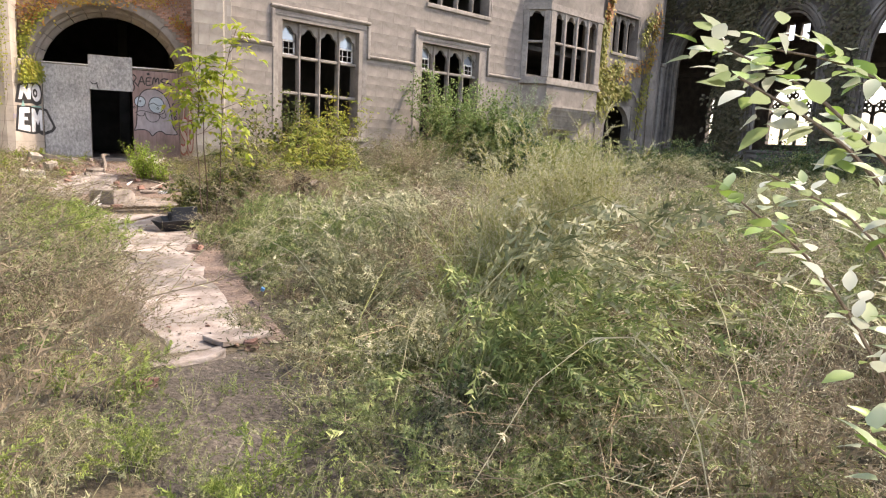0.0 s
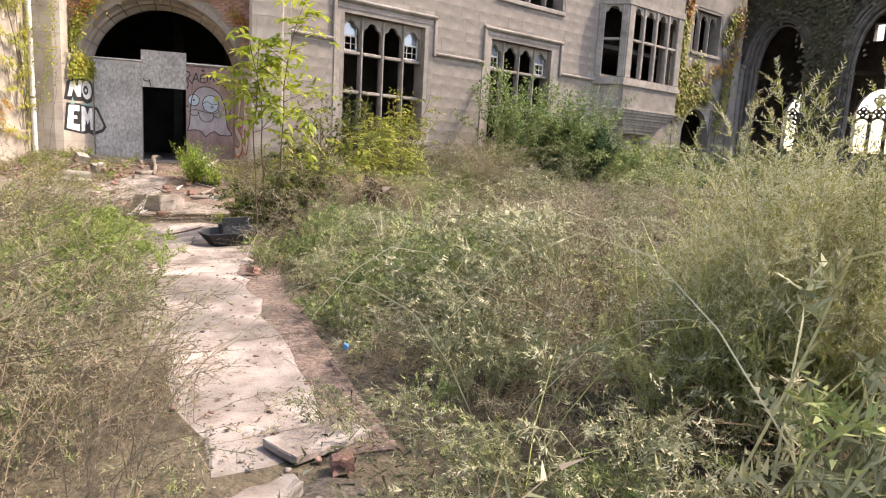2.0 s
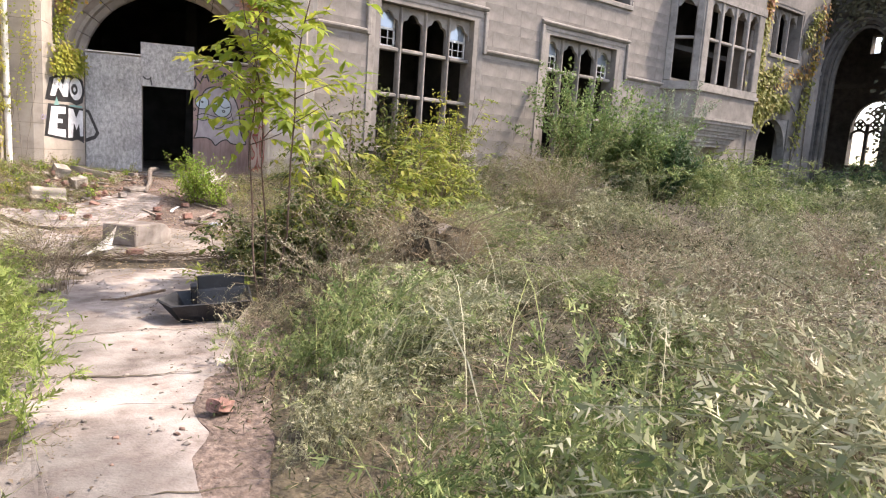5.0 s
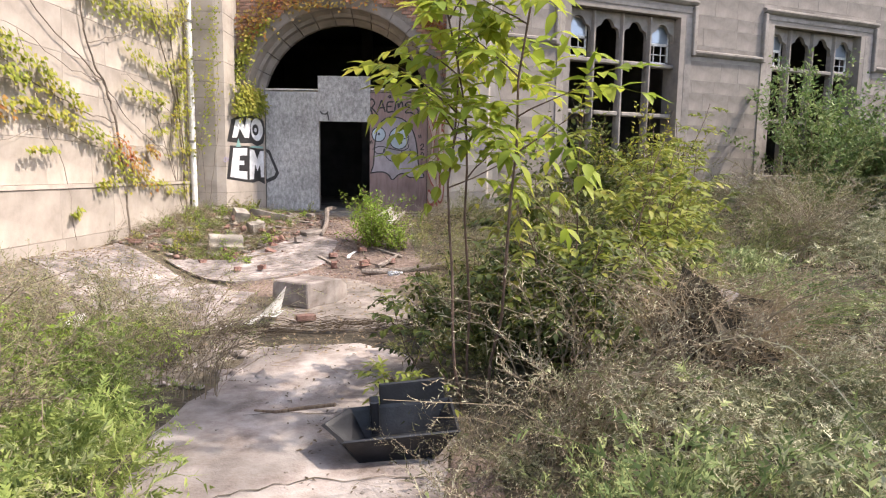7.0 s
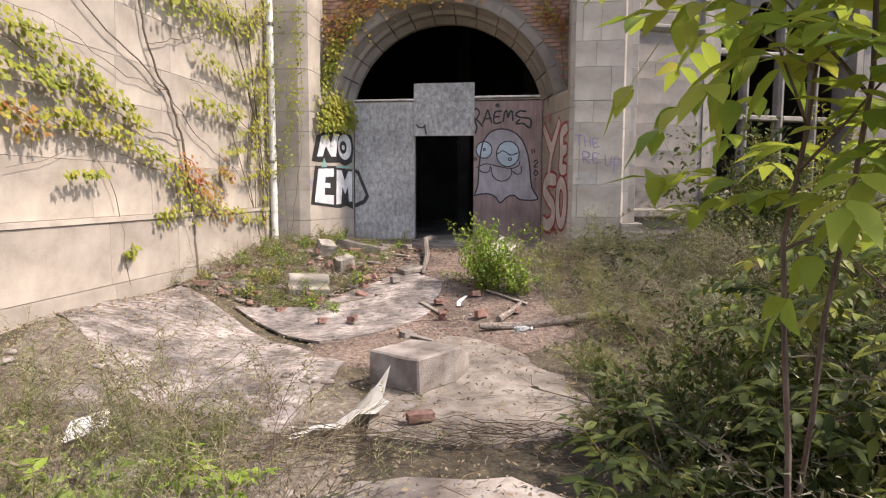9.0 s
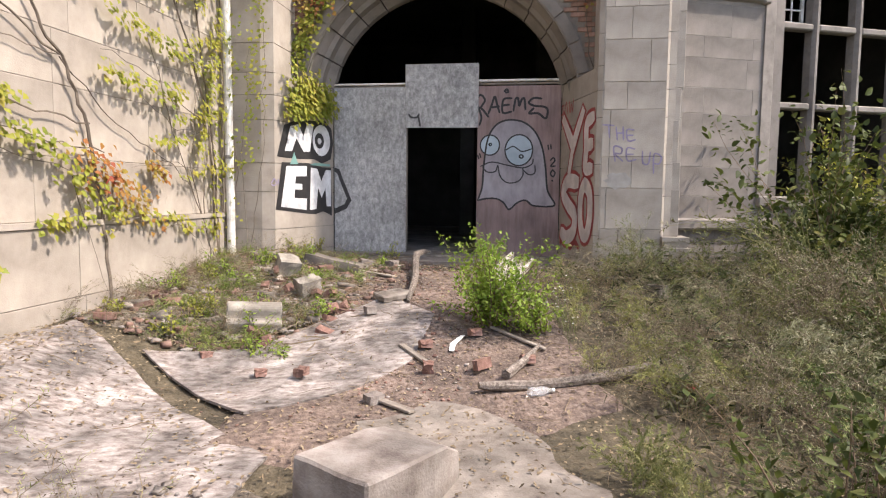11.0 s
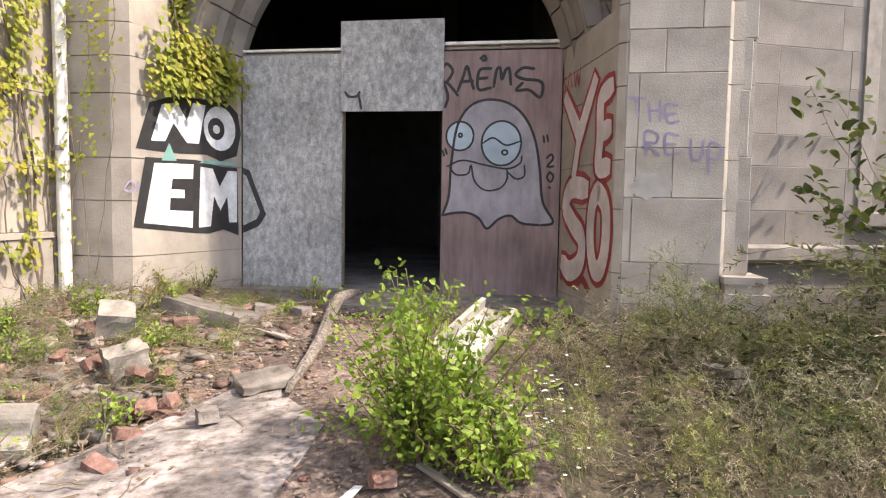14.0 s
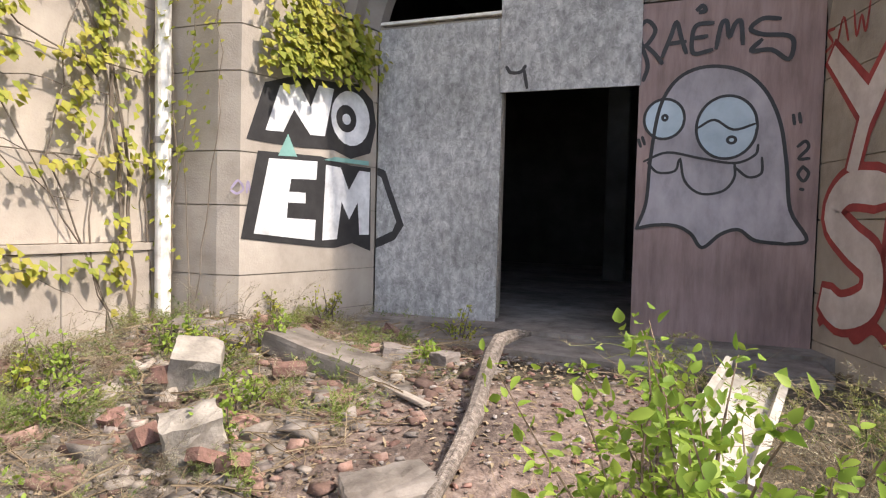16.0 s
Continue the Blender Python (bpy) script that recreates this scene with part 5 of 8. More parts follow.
clumps("weed_verge", "tall light green feathery weeds standing by the walk", "pale green tips of the tall weeds", [(NEAR, field(28, 84, (-0.9, 1.2), (7.2, 11.3), lambda x, y: in_left(x, y) and near_path(x, y) > 0.7, lambda x, y: 0.88, 7))], WEED_FRESH, WEED_LIME)
clumps("weed_verge", "low yellow-green weeds at the start of the walk", "", [(FULL, field(27, 60, (-1.6, 0.3), (0.0, 3.2), lambda x, y: 0.9 if near_path(x, y) > 0.45 else 0.3, lambda x, y: 0.6, 4))], WEED_FRESH, WEED_LIME)
clumps("weed_verge", "feathery green weeds beside the walk", "lime tips of the verge weeds", split(field(23, 120, (-3.2, 1.2), (1.0, 11.5), in_left, lambda x, y: 0.95 * h_left(x, y), 7), 3.0), WEED_GREEN, WEED_LIME)


SEEDLINGS = []


def arch_rows(seed, n, ur, vr, keep, scale, kinds):
    r = random.Random(seed)
    rows = []
    for _ in range(n):
        u, v = r.uniform(*ur), r.uniform(*vr)
        if -0.2 < u < 2.5 and v < -3.5 - 0.3 * math.sin(u * 3):
            continue
        if r.random() < keep(u, v):
            p = ARCH @ Vector((u, v, 0))
            rows.append((p.x, p.y, ground_z(p.x, p.y), scale * r.uniform(0.6, 1.3), r.uniform(0, 6.28), r.randrange(kinds)))
    return rows


s = Soup()
scatter(s, LOW, arch_rows(10, 60, (-2.3, -0.1), (-5.2, -0.9), lambda u, v: 0.55, 0.5, 5))

stuff("rubble_weeds", "thin grey weeds growing through rubble", "weeds", s, WEED_GREY)
s = Soup()
scatter(s, LOW, arch_rows(12, 40, (-2.3, 0.2), (-5.0, -0.9), lambda u, v: 0.5, 0.45, 5))
scatter(s, GREEN, arch_rows(14, 12, (-2.2, -0.2), (-4.6, -0.5), lambda u, v: 0.8, 0.4, 4))
scatter(s, GREEN, [(*(ARCH @ Vector((u, v, 0.62))), 0.42, u, int(u * 9) % 4) for u, v in ((-1.1, -0.15), (-0.8, -0.2), (-0.5, -0.1), (-1.5, -1.55), (-2.2, -1.7), (-1.9, -1.75))])
stuff("rubble_weeds", "fresh green weeds growing through rubble", "weeds", s, WEED_GREEN)
s = Soup()
scatter(s, DRY, arch_rows(16, 60, (1.3, 5.2), (-5.2, -1.7), lambda u, v: 0.9, 0.75, 4))
scatter(s, DRY, arch_rows(17, 190, (-2.3, 0.2), (-5.0, -0.9), lambda u, v: 0.7, 0.42, 4))
stuff("dead_stalks", "brown twiggy stalks over rubble", "stalks", s, WEED_DRY)
clumps("rubble_weeds", "brown twiggy weeds right up to the pier", "straw tips of twiggy weeds", [(BROWN, arch_rows(31, 90, (1.5, 6.0), (-5.6, -1.75), lambda u, v: smooth(1.4, 2.6, u) if v > -3.6 else smooth(2.2, 3.4, u), 0.66, 5))], WEED_BROWN, WEED_TIP)
clumps("rubble_weeds", "olive feathery weeds before the pier", "brown tips of olive weeds", [(NEAR, arch_rows(32, 105, (1.7, 6.4), (-5.6, -1.8), lambda u, v: smooth(1.6, 2.8, u) if v > -3.6 else smooth(2.3, 3.4, u), 0.60, 7))], WEED_YOLK, WEED_BROWN)
clumps("rubble_weeds", "tall green weeds before the pier", "yellow-green tips before the pier", [(NEAR, arch_rows(35, 44, (2.0, 6.4), (-5.2, -1.9), lambda u, v: 0.9, 0.56, 7))], WEED_GREEN, WEED_LIME)
clumps("weed_plumes", "pale feathery weed standing before a stone pier", "pale wispy plume", [(PLUME, [(*(ARCH @ Vector((u, v, 0)))[:2], 0.6, k, a, i) for i, (u, v, k, a) in enumerate(((3.35, -2.1, 0.62, 0), (4.5, -2.3, 0.5, 3)))])], WEED_OLIVE, WEED_TIP)
# same darkened leaves, for shade at the weeds' feet round the rubble
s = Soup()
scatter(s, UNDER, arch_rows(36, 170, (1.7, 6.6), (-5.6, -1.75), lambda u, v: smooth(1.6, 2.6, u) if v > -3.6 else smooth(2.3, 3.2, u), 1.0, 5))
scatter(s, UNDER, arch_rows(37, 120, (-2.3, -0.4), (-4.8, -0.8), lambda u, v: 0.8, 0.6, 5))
stuff("undergrowth", "matted undergrowth round the rubble, darkened for shade", "undergrowth", s, WEED_SHADED)
clumps("rubble_weeds", "olive feathery weeds on the rubble heap", "straw tips of the heap weeds", [(NEAR, arch_rows(38, 42, (-2.3, -0.3), (-5.0, -0.9), lambda u, v: 0.4 + 0.6 * smooth(-1.0, -1.8, u), 0.34, 7))], WEED_YOLK, WEED_TIP)
clumps("rubble_weeds", "brown weeds on the rubble heap", "straw tips on the rubble heap", [(BROWN, arch_rows(33, 120, (-2.3, -0.2), (-5.0, -0.8), lambda u, v: 0.35 + 0.6 * smooth(-0.9, -1.9, u), 0.42, 5))], WEED_BROWN, WEED_TIP)
clumps("rubble_weeds", "small green weeds on the rubble heap", "", [(FULL, arch_rows(34, 120, (-2.3, 0.0), (-5.0, -0.7), lambda u, v: 0.85, 0.34, 4))], WEED_FRESH, WEED_LIME)


s = Soup()
scatter(s, [v[0] for v in PLUME], [(x, y, ground_z(x, y), k, a, i) for i, (x, y, k, a) in enumerate(((0.9, 12.3, 0.62, 0), (1.2, 12.0, 0.55, 1), (0.4, 12.2, 0.6, 2), (1.35, 12.7, 0.45, 3), (0.2, 12.9, 0.65, 4), (0.75, 13.0, 0.5, 5), (1.1, 11.6, 0.5, 2), (-0.2, 12.4, 0.7, 1), (0.1, 11.8, 0.6, 3)))])
scatter(s, LOW, field(18, 46, (-0.6, 1.7), (11.2, 13.2), lambda x, y: 0.8 if near_path(x, y) > 0.7 else 0, lambda x, y: 0.8, 5))
stuff("weed_verge", "thin feathery weeds before the fallen boards", "weeds", s, WEED_OLIVE)
clumps("weed_verge", "tall thin brown weeds before the fallen boards", "straw tips of the thin weeds", [(BROWN, field(24, 60, (-0.8, 1.75), (10.6, 13.4), lambda x, y: 0.8 if near_path(x, y) > 0.75 else 0, lambda x, y: 0.95, 5))], WEED_BROWN, WEED_LIME)
clumps("weed_field", "dark weeds at the edge of the thicket", "", [(FULL, field(25, 70, (3.0, 4.6), (10.6, 14.2), lambda x, y: 0.9 if x > interp([(10.6, 3.1), (11.7, 3.15), (12.3, 3.45), (14.2, 4.45)], y) and near_path(x, y) > 0.5 else 0, lambda x, y: 0.62, 4))], WEED_OLIVE, WEED_LIME)
for k, (x, y, h) in enumerate(((0.75, 11.35, 0.55), (0.05, 12.6, 0.6), (1.45, 11.75, 0.4), (0.5, 10.9, 0.5))):
    SEEDLINGS.append((x, y, h))
rl = np.random.RandomState(9)
s = Soup()
n = 13000
uv = np.stack([-2.3 + 7.0 * rl.uniform(0, 1, n) ** 1.5, -0.5 - 9.0 * rl.uniform(0, 1, n) ** 1.7, np.zeros(n)], 1)
P3 = np.array([list(ARCH @ Vector(q)) for q in uv])
P3[:, 2] = [ground_z(a, b) + 0.045 for a, b in P3[:, :2]]
leaves(s, P3, rl.normal(0, 1, (n, 3)) * [1, 1, 0.25], np.array([0, 0, 1.0]) + rl.normal(0, 0.35, (n, 3)), rl.uniform(0.02, 0.06, n), rl.uniform(0.012, 0.03, n), 0.2, 0.1)
for i in range(300):
    q = ARCH @ Vector((rl.uniform(-2.3, 3.6), -0.6 - 9.5 * rl.uniform(0, 1), 0))
    a, L = rl.uniform(0, 6.28), rl.uniform(0.08, 0.30)
    tt = np.linspace(-0.5, 0.5, 4)
    strip(s, np.array([(q.x + math.cos(a) * L * k + rl.normal(0, 0.008), q.y + math.sin(a) * L * k, ground_z(q.x + math.cos(a) * L * k, q.y + math.sin(a) * L * k) + 0.05 + rl.uniform(0, 0.02)) for k in tt]), rl.uniform(0.003, 0.006))
stuff("leaf_litter", "dead brown leaves and twigs on the ground", "litter", s, WEED_DRY)

# ---- trees and shrubs ----
def branch_points(r, base, way, length, n=6, sag=0.0, wob=0.06):
    pts = [np.array(base, float)]
    d = unit(np.array(way, float))
    for i in range(n):
        d = unit(d + r.normal(0, wob, 3) - np.array([0, 0, sag / n]))
        pts.append(pts[-1] + d * length / n)
    return np.array(pts)


def pinnate(s, st, r, base, way, length, pairs, leaf):
    """A compound leaf: a drooping midrib with paired leaflets."""
    way = unit(np.array(way, float))
    t = np.linspace(0, 1, 5)[:, None]
    pts = base + way * length * t - np.array([0, 0, 1]) * length * 0.35 * t ** 2
    strip(st, pts, np.linspace(0.004, 0.002, 5))
    side = unit(np.cross(way, [0, 0, 1]) + 1e-6)
    u = np.linspace(0.18, 0.96, pairs)
    f = u * 4
    i0 = np.minimum(3, f.astype(int))
    q = pts[i0] + (pts[i0 + 1] - pts[i0]) * (f - i0)[:, None]
    for sg in (-1, 1):
        w = unit(side * sg * 0.85 + way * 0.5 + r.normal(0, 0.2, (pairs, 3)) - np.array([0, 0, 0.22]))
        broad_leaves(s, q, w, np.array([0, 0, 1.0]) + r.normal(0, 0.2, (pairs, 3)), leaf * (1.1 - 0.25 * u) * r.uniform(0.75, 1.2, pairs), leaf * 0.44, 0.12, 0.3)
    leaves(s, pts[-1:], way[None] - np.array([[0, 0, 0.5]]), np.array([[0, 0, 1.0]]), leaf, leaf * 0.4, 0.12, 0.2)


# small white asters flowering beside the bush
s, stalks = Soup(), Soup()
rf = np.random.RandomState(17)
for _ in range(34):
    fx, fy = rf.normal(5.12, 0.16), rf.normal(16.72, 0.2)
    c = np.array([fx, fy, ground_z(fx, fy) + rf.uniform(0.12, 0.42)])
    strip(stalks, np.array([(fx + 0.05, fy, ground_z(fx, fy)), (fx + 0.02, fy, (c[2] + ground_z(fx, fy)) / 2), tuple(c)]), 0.003)
    a = np.linspace(0, 2 * np.pi, 9)[:8]
    leaves(s, np.repeat(c[None], 8, 0), np.stack([np.cos(a), np.sin(a), 0.15 + 0 * a], 1), np.repeat([[0.1, -0.6, 1.0]], 8, 0), np.full(8, 0.013), np.full(8, 0.007), 0.1, 0.0)
stuff("aster_flowers", "small white aster flowers beside a green bush", "flowers", s, WHITE_SHEET)
stuff("flower_stalks", "thin green stalks of white asters", "stalks", stalks, WEED_GREEN)


def sapling(seed, place, height, lean, stems, fronds, leaf, label, material=LEAF_TREE, start=0.25, frond=0.55, category="sapling", thick=0.0085):
    """A young tree: slender stems, side twigs and pinnate leaves."""
    r = np.random.RandomState(seed)
    x, y = place
    ob = thing("sapling", label, category, pose(x, y, ground_z(x, y) - 0.02), "saplings by the walk")
    bt = bmesh.new()
    sl, st = Soup(), Soup()
    for k in range(stems):
        b = np.array([r.normal(0, 0.07), r.normal(0, 0.07), 0])
        h = height * (1 - 0.22 * k * r.uniform(0.5, 1))
        pts = branch_points(r, b, (lean[0] + r.normal(0, 0.09), lean[1] + r.normal(0, 0.09), 1), h, 9, 0, 0.09)
        bm = bmesh.new()
        tube(bm, [tuple(p) for p in pts], [thick * height / 3 * (1 - 0.08 * i) + 0.002 for i in range(10)], 7)
        part("trunk", bm, BARK_RED, ob)
        for j in range(fronds):
            t = start + (1 - start) * (j + r.uniform(0, 1)) / fronds
            i0 = min(8, int(t * 9))
            p = pts[i0] + (pts[i0 + 1] - pts[i0]) * (t * 9 - i0)
            az = j * 2.4 + r.uniform(-0.4, 0.4)
            d = np.array([math.cos(az), math.sin(az), r.uniform(0.1, 0.7)])
            if j % 2 == 0 and t < 0.9:
                tw = branch_points(r, p, d + np.array([0, 0, 0.3]), r.uniform(0.5, 1.05) * (1.25 - t) * min(1.0, height / 2.4), 4, 0.1)
                tube(bt, [tuple(a) for a in tw], [0.006, 0.005, 0.004, 0.003, 0.002], 5)
                for m in range(4):
                    pinnate(sl, st, r, tw[1 + m], d + r.normal(0, 0.7, 3), frond * r.uniform(0.5, 0.85), r.randint(3, 6), leaf)
            else:
                pinnate(sl, st, r, p, d, frond * r.uniform(0.6, 1.0) * (1.15 - 0.4 * t), r.randint(4, 7), leaf)
    tagged(part("side_twig", bt, BARK_RED, ob), kind="stuff")
    tagged(part("leaf_stalk", st.mesh("leaf_stalk"), LEAF_YELLOW, ob), kind="stuff")
    tagged(part("crown", sl.mesh("crown"), material, ob), kind="stuff")
    return ob


sapling(1, (3.48, 10.22), 3.5, (0.07, -0.13), 2, 15, 0.15, "slender yellow-green sapling with long feathered leaves", start=0.54, frond=0.58)
sapling(2, (3.58, 10.45), 3.2, (0.14, -0.08), 1, 15, 0.135, "slender sapling with yellowing feathered leaves", LEAF_TREE, start=0.52, frond=0.50)
sapling(3, (4.3, 10.5), 2.2, (0.15, 0.0), 3, 9, 0.11, "bushy yellow-green sapling in the thicket", LEAF_OLIVE, 0.2, 0.42)
sapling(4, (4.75, 10.6), 2.1, (0.15, -0.1), 3, 9, 0.11, "bushy yellow sapling in the thicket", LEAF_THICKET, 0.25, 0.42)
sapling(5, (4.5, 11.2), 1.7, (0.1, 0.1), 3, 11, 0.10, "low green sapling in the thicket", LEAF_OLIVE, 0.15, 0.38)
sapling(6, (5.6, 11.0), 2.2, (0.2, 0.0), 3, 12, 0.11, "yellowing sapling in the thicket", LEAF_THICKET, 0.2, 0.45)
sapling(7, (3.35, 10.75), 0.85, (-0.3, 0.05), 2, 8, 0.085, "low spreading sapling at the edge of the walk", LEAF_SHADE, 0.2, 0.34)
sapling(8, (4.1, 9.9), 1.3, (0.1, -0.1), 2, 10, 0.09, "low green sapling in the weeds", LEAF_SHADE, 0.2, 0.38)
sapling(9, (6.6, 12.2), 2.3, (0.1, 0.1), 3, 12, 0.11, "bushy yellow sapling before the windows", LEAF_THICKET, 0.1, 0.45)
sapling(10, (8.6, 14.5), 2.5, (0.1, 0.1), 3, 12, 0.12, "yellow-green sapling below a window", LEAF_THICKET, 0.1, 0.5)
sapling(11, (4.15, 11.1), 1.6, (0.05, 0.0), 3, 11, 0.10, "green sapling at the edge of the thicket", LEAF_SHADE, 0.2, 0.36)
sapling(13, (7.7, 13.3), 2.5, (0.1, 0.05), 3, 11, 0.11, "yellow-green sapling growing before a window", LEAF_THICKET, 0.15, 0.46)
sapling(14, (9.6, 15.6), 2.6, (0.05, 0.05), 3, 11, 0.12, "olive-green sapling growing before a window", LEAF_THICKET, 0.15, 0.5)
sapling(12, (2.95, 9.95), 0.42, (-0.6, 0.25), 2, 6, 0.075, "low yellowing sprout behind a tub", LEAF_THICKET, 0.3, 0.28)

for k, (x, y, h) in enumerate(SEEDLINGS):
    sapling(40 + k, (x, y), h, (0.05, 0.0), 1, 7, 0.085, "fresh green tree seedling among brown weeds", LEAF_GREEN, 0.35, 0.28)


def shrub(seed, place, height, spread, twigs, per, leaf, lw, material, label, lift=0.0, wood=BARK, name="shrub", sag=0.3, group="", broad=False):
    """A shrub: arching stems with leaves along twigs."""
    r = np.random.RandomState(seed)
    x, y = place
    ob = thing(name, label, "shrub", pose(x, y, ground_z(x, y) - 0.02 + lift), group)
    bm = bmesh.new()
    s = Soup()
    for k in range(twigs):
        az = r.uniform(0, 2 * np.pi)
        o = spread * r.uniform(0.15, 1.0)
        h = height * r.uniform(0.5, 1.05)
        d = np.array([math.cos(az) * o, math.sin(az) * o, h])
        pts = branch_points(r, (r.normal(0, 0.05), r.normal(0, 0.05), 0), d, np.linalg.norm(d), 6, sag, 0.1)
        tube(bm, [tuple(p) for p in pts], [0.009, 0.008, 0.007, 0.005, 0.004, 0.003, 0.002], 4)
        u = r.uniform(0.15, 1, per)
        f = u * 6
        i0 = np.minimum(5, f.astype(int))
        q = pts[i0] + (pts[i0 + 1] - pts[i0]) * (f - i0)[:, None] + r.normal(0, 0.05 * spread + 0.015, (per, 3))
        w = unit(r.normal(0, 1, (per, 3)) + unit(pts[i0 + 1] - pts[i0]) * 0.6 + np.array([0, 0, 0.1]))
        (broad_leaves if broad else leaves)(s, q, w, np.array([0, 0, 1.0]) + r.normal(0, 0.5, (per, 3)), leaf * r.uniform(0.6, 1.3, per), lw * r.uniform(0.7, 1.2, per), 0.15, 0.2)
    tagged(part("stem", bm, wood, ob), kind="stuff")
    tagged(part("crown", s.mesh("crown"), material, ob), kind="stuff")
    return ob


shrub(21, (4.50, 16.85), 1.05, 0.46, 46, 84, 0.045, 0.027, LEAF_GREEN, "bright fresh green privet bush before the archway", broad=True)
shrub(22, (4.85, 16.6), 0.62, 0.4, 22, 50, 0.045, 0.027, LEAF_GREEN, "low bright green privet shoots", broad=True)
shrub(23, (15.2, 17.0), 3.8, 1.3, 40, 170, 0.12, 0.06, LEAF_MID, "tall thin green shrub against the facade")
shrub(24, (17.0, 16.8), 3.1, 1.5, 60, 200, 0.13, 0.065, LEAF_MID, "dense green shrub below a window")
shrub(25, (18.7, 16.5), 3.6, 0.8, 50, 320, 0.15, 0.03, LEAF_SILVER, "tall silvery willow-leaved shrub by the bay", sag=0.35)
shrub(26, (18.0, 16.0), 2.0, 1.0, 44, 220, 0.12, 0.05, LEAF_DEEP, "dark green shrub under the bay")
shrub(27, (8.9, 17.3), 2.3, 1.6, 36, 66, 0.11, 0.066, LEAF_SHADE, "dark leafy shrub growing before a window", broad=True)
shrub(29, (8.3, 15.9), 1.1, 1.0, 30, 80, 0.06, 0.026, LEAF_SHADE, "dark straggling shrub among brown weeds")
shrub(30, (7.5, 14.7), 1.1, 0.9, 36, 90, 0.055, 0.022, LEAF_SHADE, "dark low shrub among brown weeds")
shrub(28, (10.8, 18.0), 2.6, 1.3, 26, 70, 0.10, 0.05, LEAF_YELLOW, "straggling yellow-green shrub in the window")
# undergrowth whose leaf colour stands in for shadow under the saplings
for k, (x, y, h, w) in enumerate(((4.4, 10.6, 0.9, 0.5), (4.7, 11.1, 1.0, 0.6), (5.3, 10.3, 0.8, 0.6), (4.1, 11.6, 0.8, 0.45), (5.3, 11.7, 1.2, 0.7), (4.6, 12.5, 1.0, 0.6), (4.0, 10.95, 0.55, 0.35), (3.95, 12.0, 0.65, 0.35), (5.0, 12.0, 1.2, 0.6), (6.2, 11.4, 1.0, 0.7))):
    shrub(70 + k, (x, y), h, w, 24, 46, 0.07, 0.036, LEAF_SHADE, "leafy undergrowth in the thicket, darkened for canopy shade", group="thicket undergrowth")
shrub(31, (30.0, 14.5), 1.9, 1.6, 30, 90, 0.12, 0.05, LEAF_DEEP, "dark shrub before the ruined nave")
shrub(32, (30.3, 9.5), 2.2, 2.2, 34, 90, 0.13, 0.06, LEAF_DEEP, "dark green shrub before the ruined nave")
shrub(33, (0.15, 10.2), 1.0, 0.5, 16, 46, 0.045, 0.02, LEAF_GREEN, "loose fresh green plant beside the walk")
shrub(34, (0.55, 11.2), 0.7, 0.4, 12, 40, 0.05, 0.028, LEAF_GREEN, "low green plant by the rubble")
shrub(35, (-0.2, 8.8), 0.9, 0.6, 16, 50, 0.045, 0.016, LEAF_YELLOW, "loose yellow-green plant beside the walk")


shrub(36, (5.0, 6.75), 0.78, 0.16, 7, 7, 0.13, 0.075, LEAF_PALE, "pale broad-leaved plant among feathery weeds", broad=True)


def arching(seed, limbs, leaf, lw, label):
    """A shrub of given arching limbs with broad leaves in pairs."""
    r = np.random.RandomState(seed)
    ob = thing("shrub", label, "shrub")
    s = Soup()
    for pts, n in limbs:
        p = np.array(smooth_pts(pts))
        bm = bmesh.new()
        tube(bm, [tuple(q) for q in p], [0.009 * (1 - 0.7 * i / len(p)) for i in range(len(p))], 5)
        part("limb", bm, BARK, ob)
        u = np.sort(r.uniform(0.35, 1.0, n)) * (len(p) - 1)
        i0 = np.minimum(len(p) - 2, u.astype(int))
        q = p[i0] + (p[i0 + 1] - p[i0]) * (u - i0)[:, None]
        d = unit(p[i0 + 1] - p[i0])
        sd = unit(np.cross(d, [0, 0, 1.0])) * np.where(np.arange(n) % 2, 1, -1)[:, None]
        tw = r.uniform(0, 0.14, (n, 1))
        w = unit(sd * 0.8 + d * 0.5 + r.normal(0, 0.25, (n, 3)))
        broad_leaves(s, q + w * tw, w + r.normal(0, 0.2, (n, 3)), np.array([0, 0, 1.0]) + r.normal(0, 0.3, (n, 3)), leaf * r.uniform(0.6, 1.2, n), lw * r.uniform(0.75, 1.15, n), 0.10, 0.2)
    tagged(part("crown", s.mesh("crown"), LEAF_BROAD, ob), kind="stuff")


def smooth_pts(pts, n=4):
    p = [np.array(q, float) for q in pts]
    p = [2 * p[0] - p[1]] + p + [2 * p[-1] - p[-2]]
    out = []
    for i in range(1, len(p) - 2):
        for k in range(n):
            t = k / n
            a, b, c, d = p[i - 1:i + 3]
            out.append(0.5 * (2 * b + (c - a) * t + (2 * a - 5 * b + 4 * c - d) * t * t + (3 * b - a - 3 * c + d) * t ** 3))
    return out + [p[-2]]


rq = random.Random(88)
for k in range(26):
    p = ARCH @ Vector((rq.uniform(-2.2, 0.1), rq.uniform(-4.9, -0.7), 0))
    lime = k % 3 == 0
    shrub(300 + k, (p.x, p.y), rq.uniform(0.14, 0.34), rq.uniform(0.10, 0.2), 9, 16, 0.038, 0.024, LEAF_YELLOW if lime else LEAF_GREEN, "small yellow-green seedling in rubble" if lime else "small green leafy seedling in rubble", lift=0.04, wood=VINE_WOOD, name="seedling", group="seedlings in the rubble", broad=True)


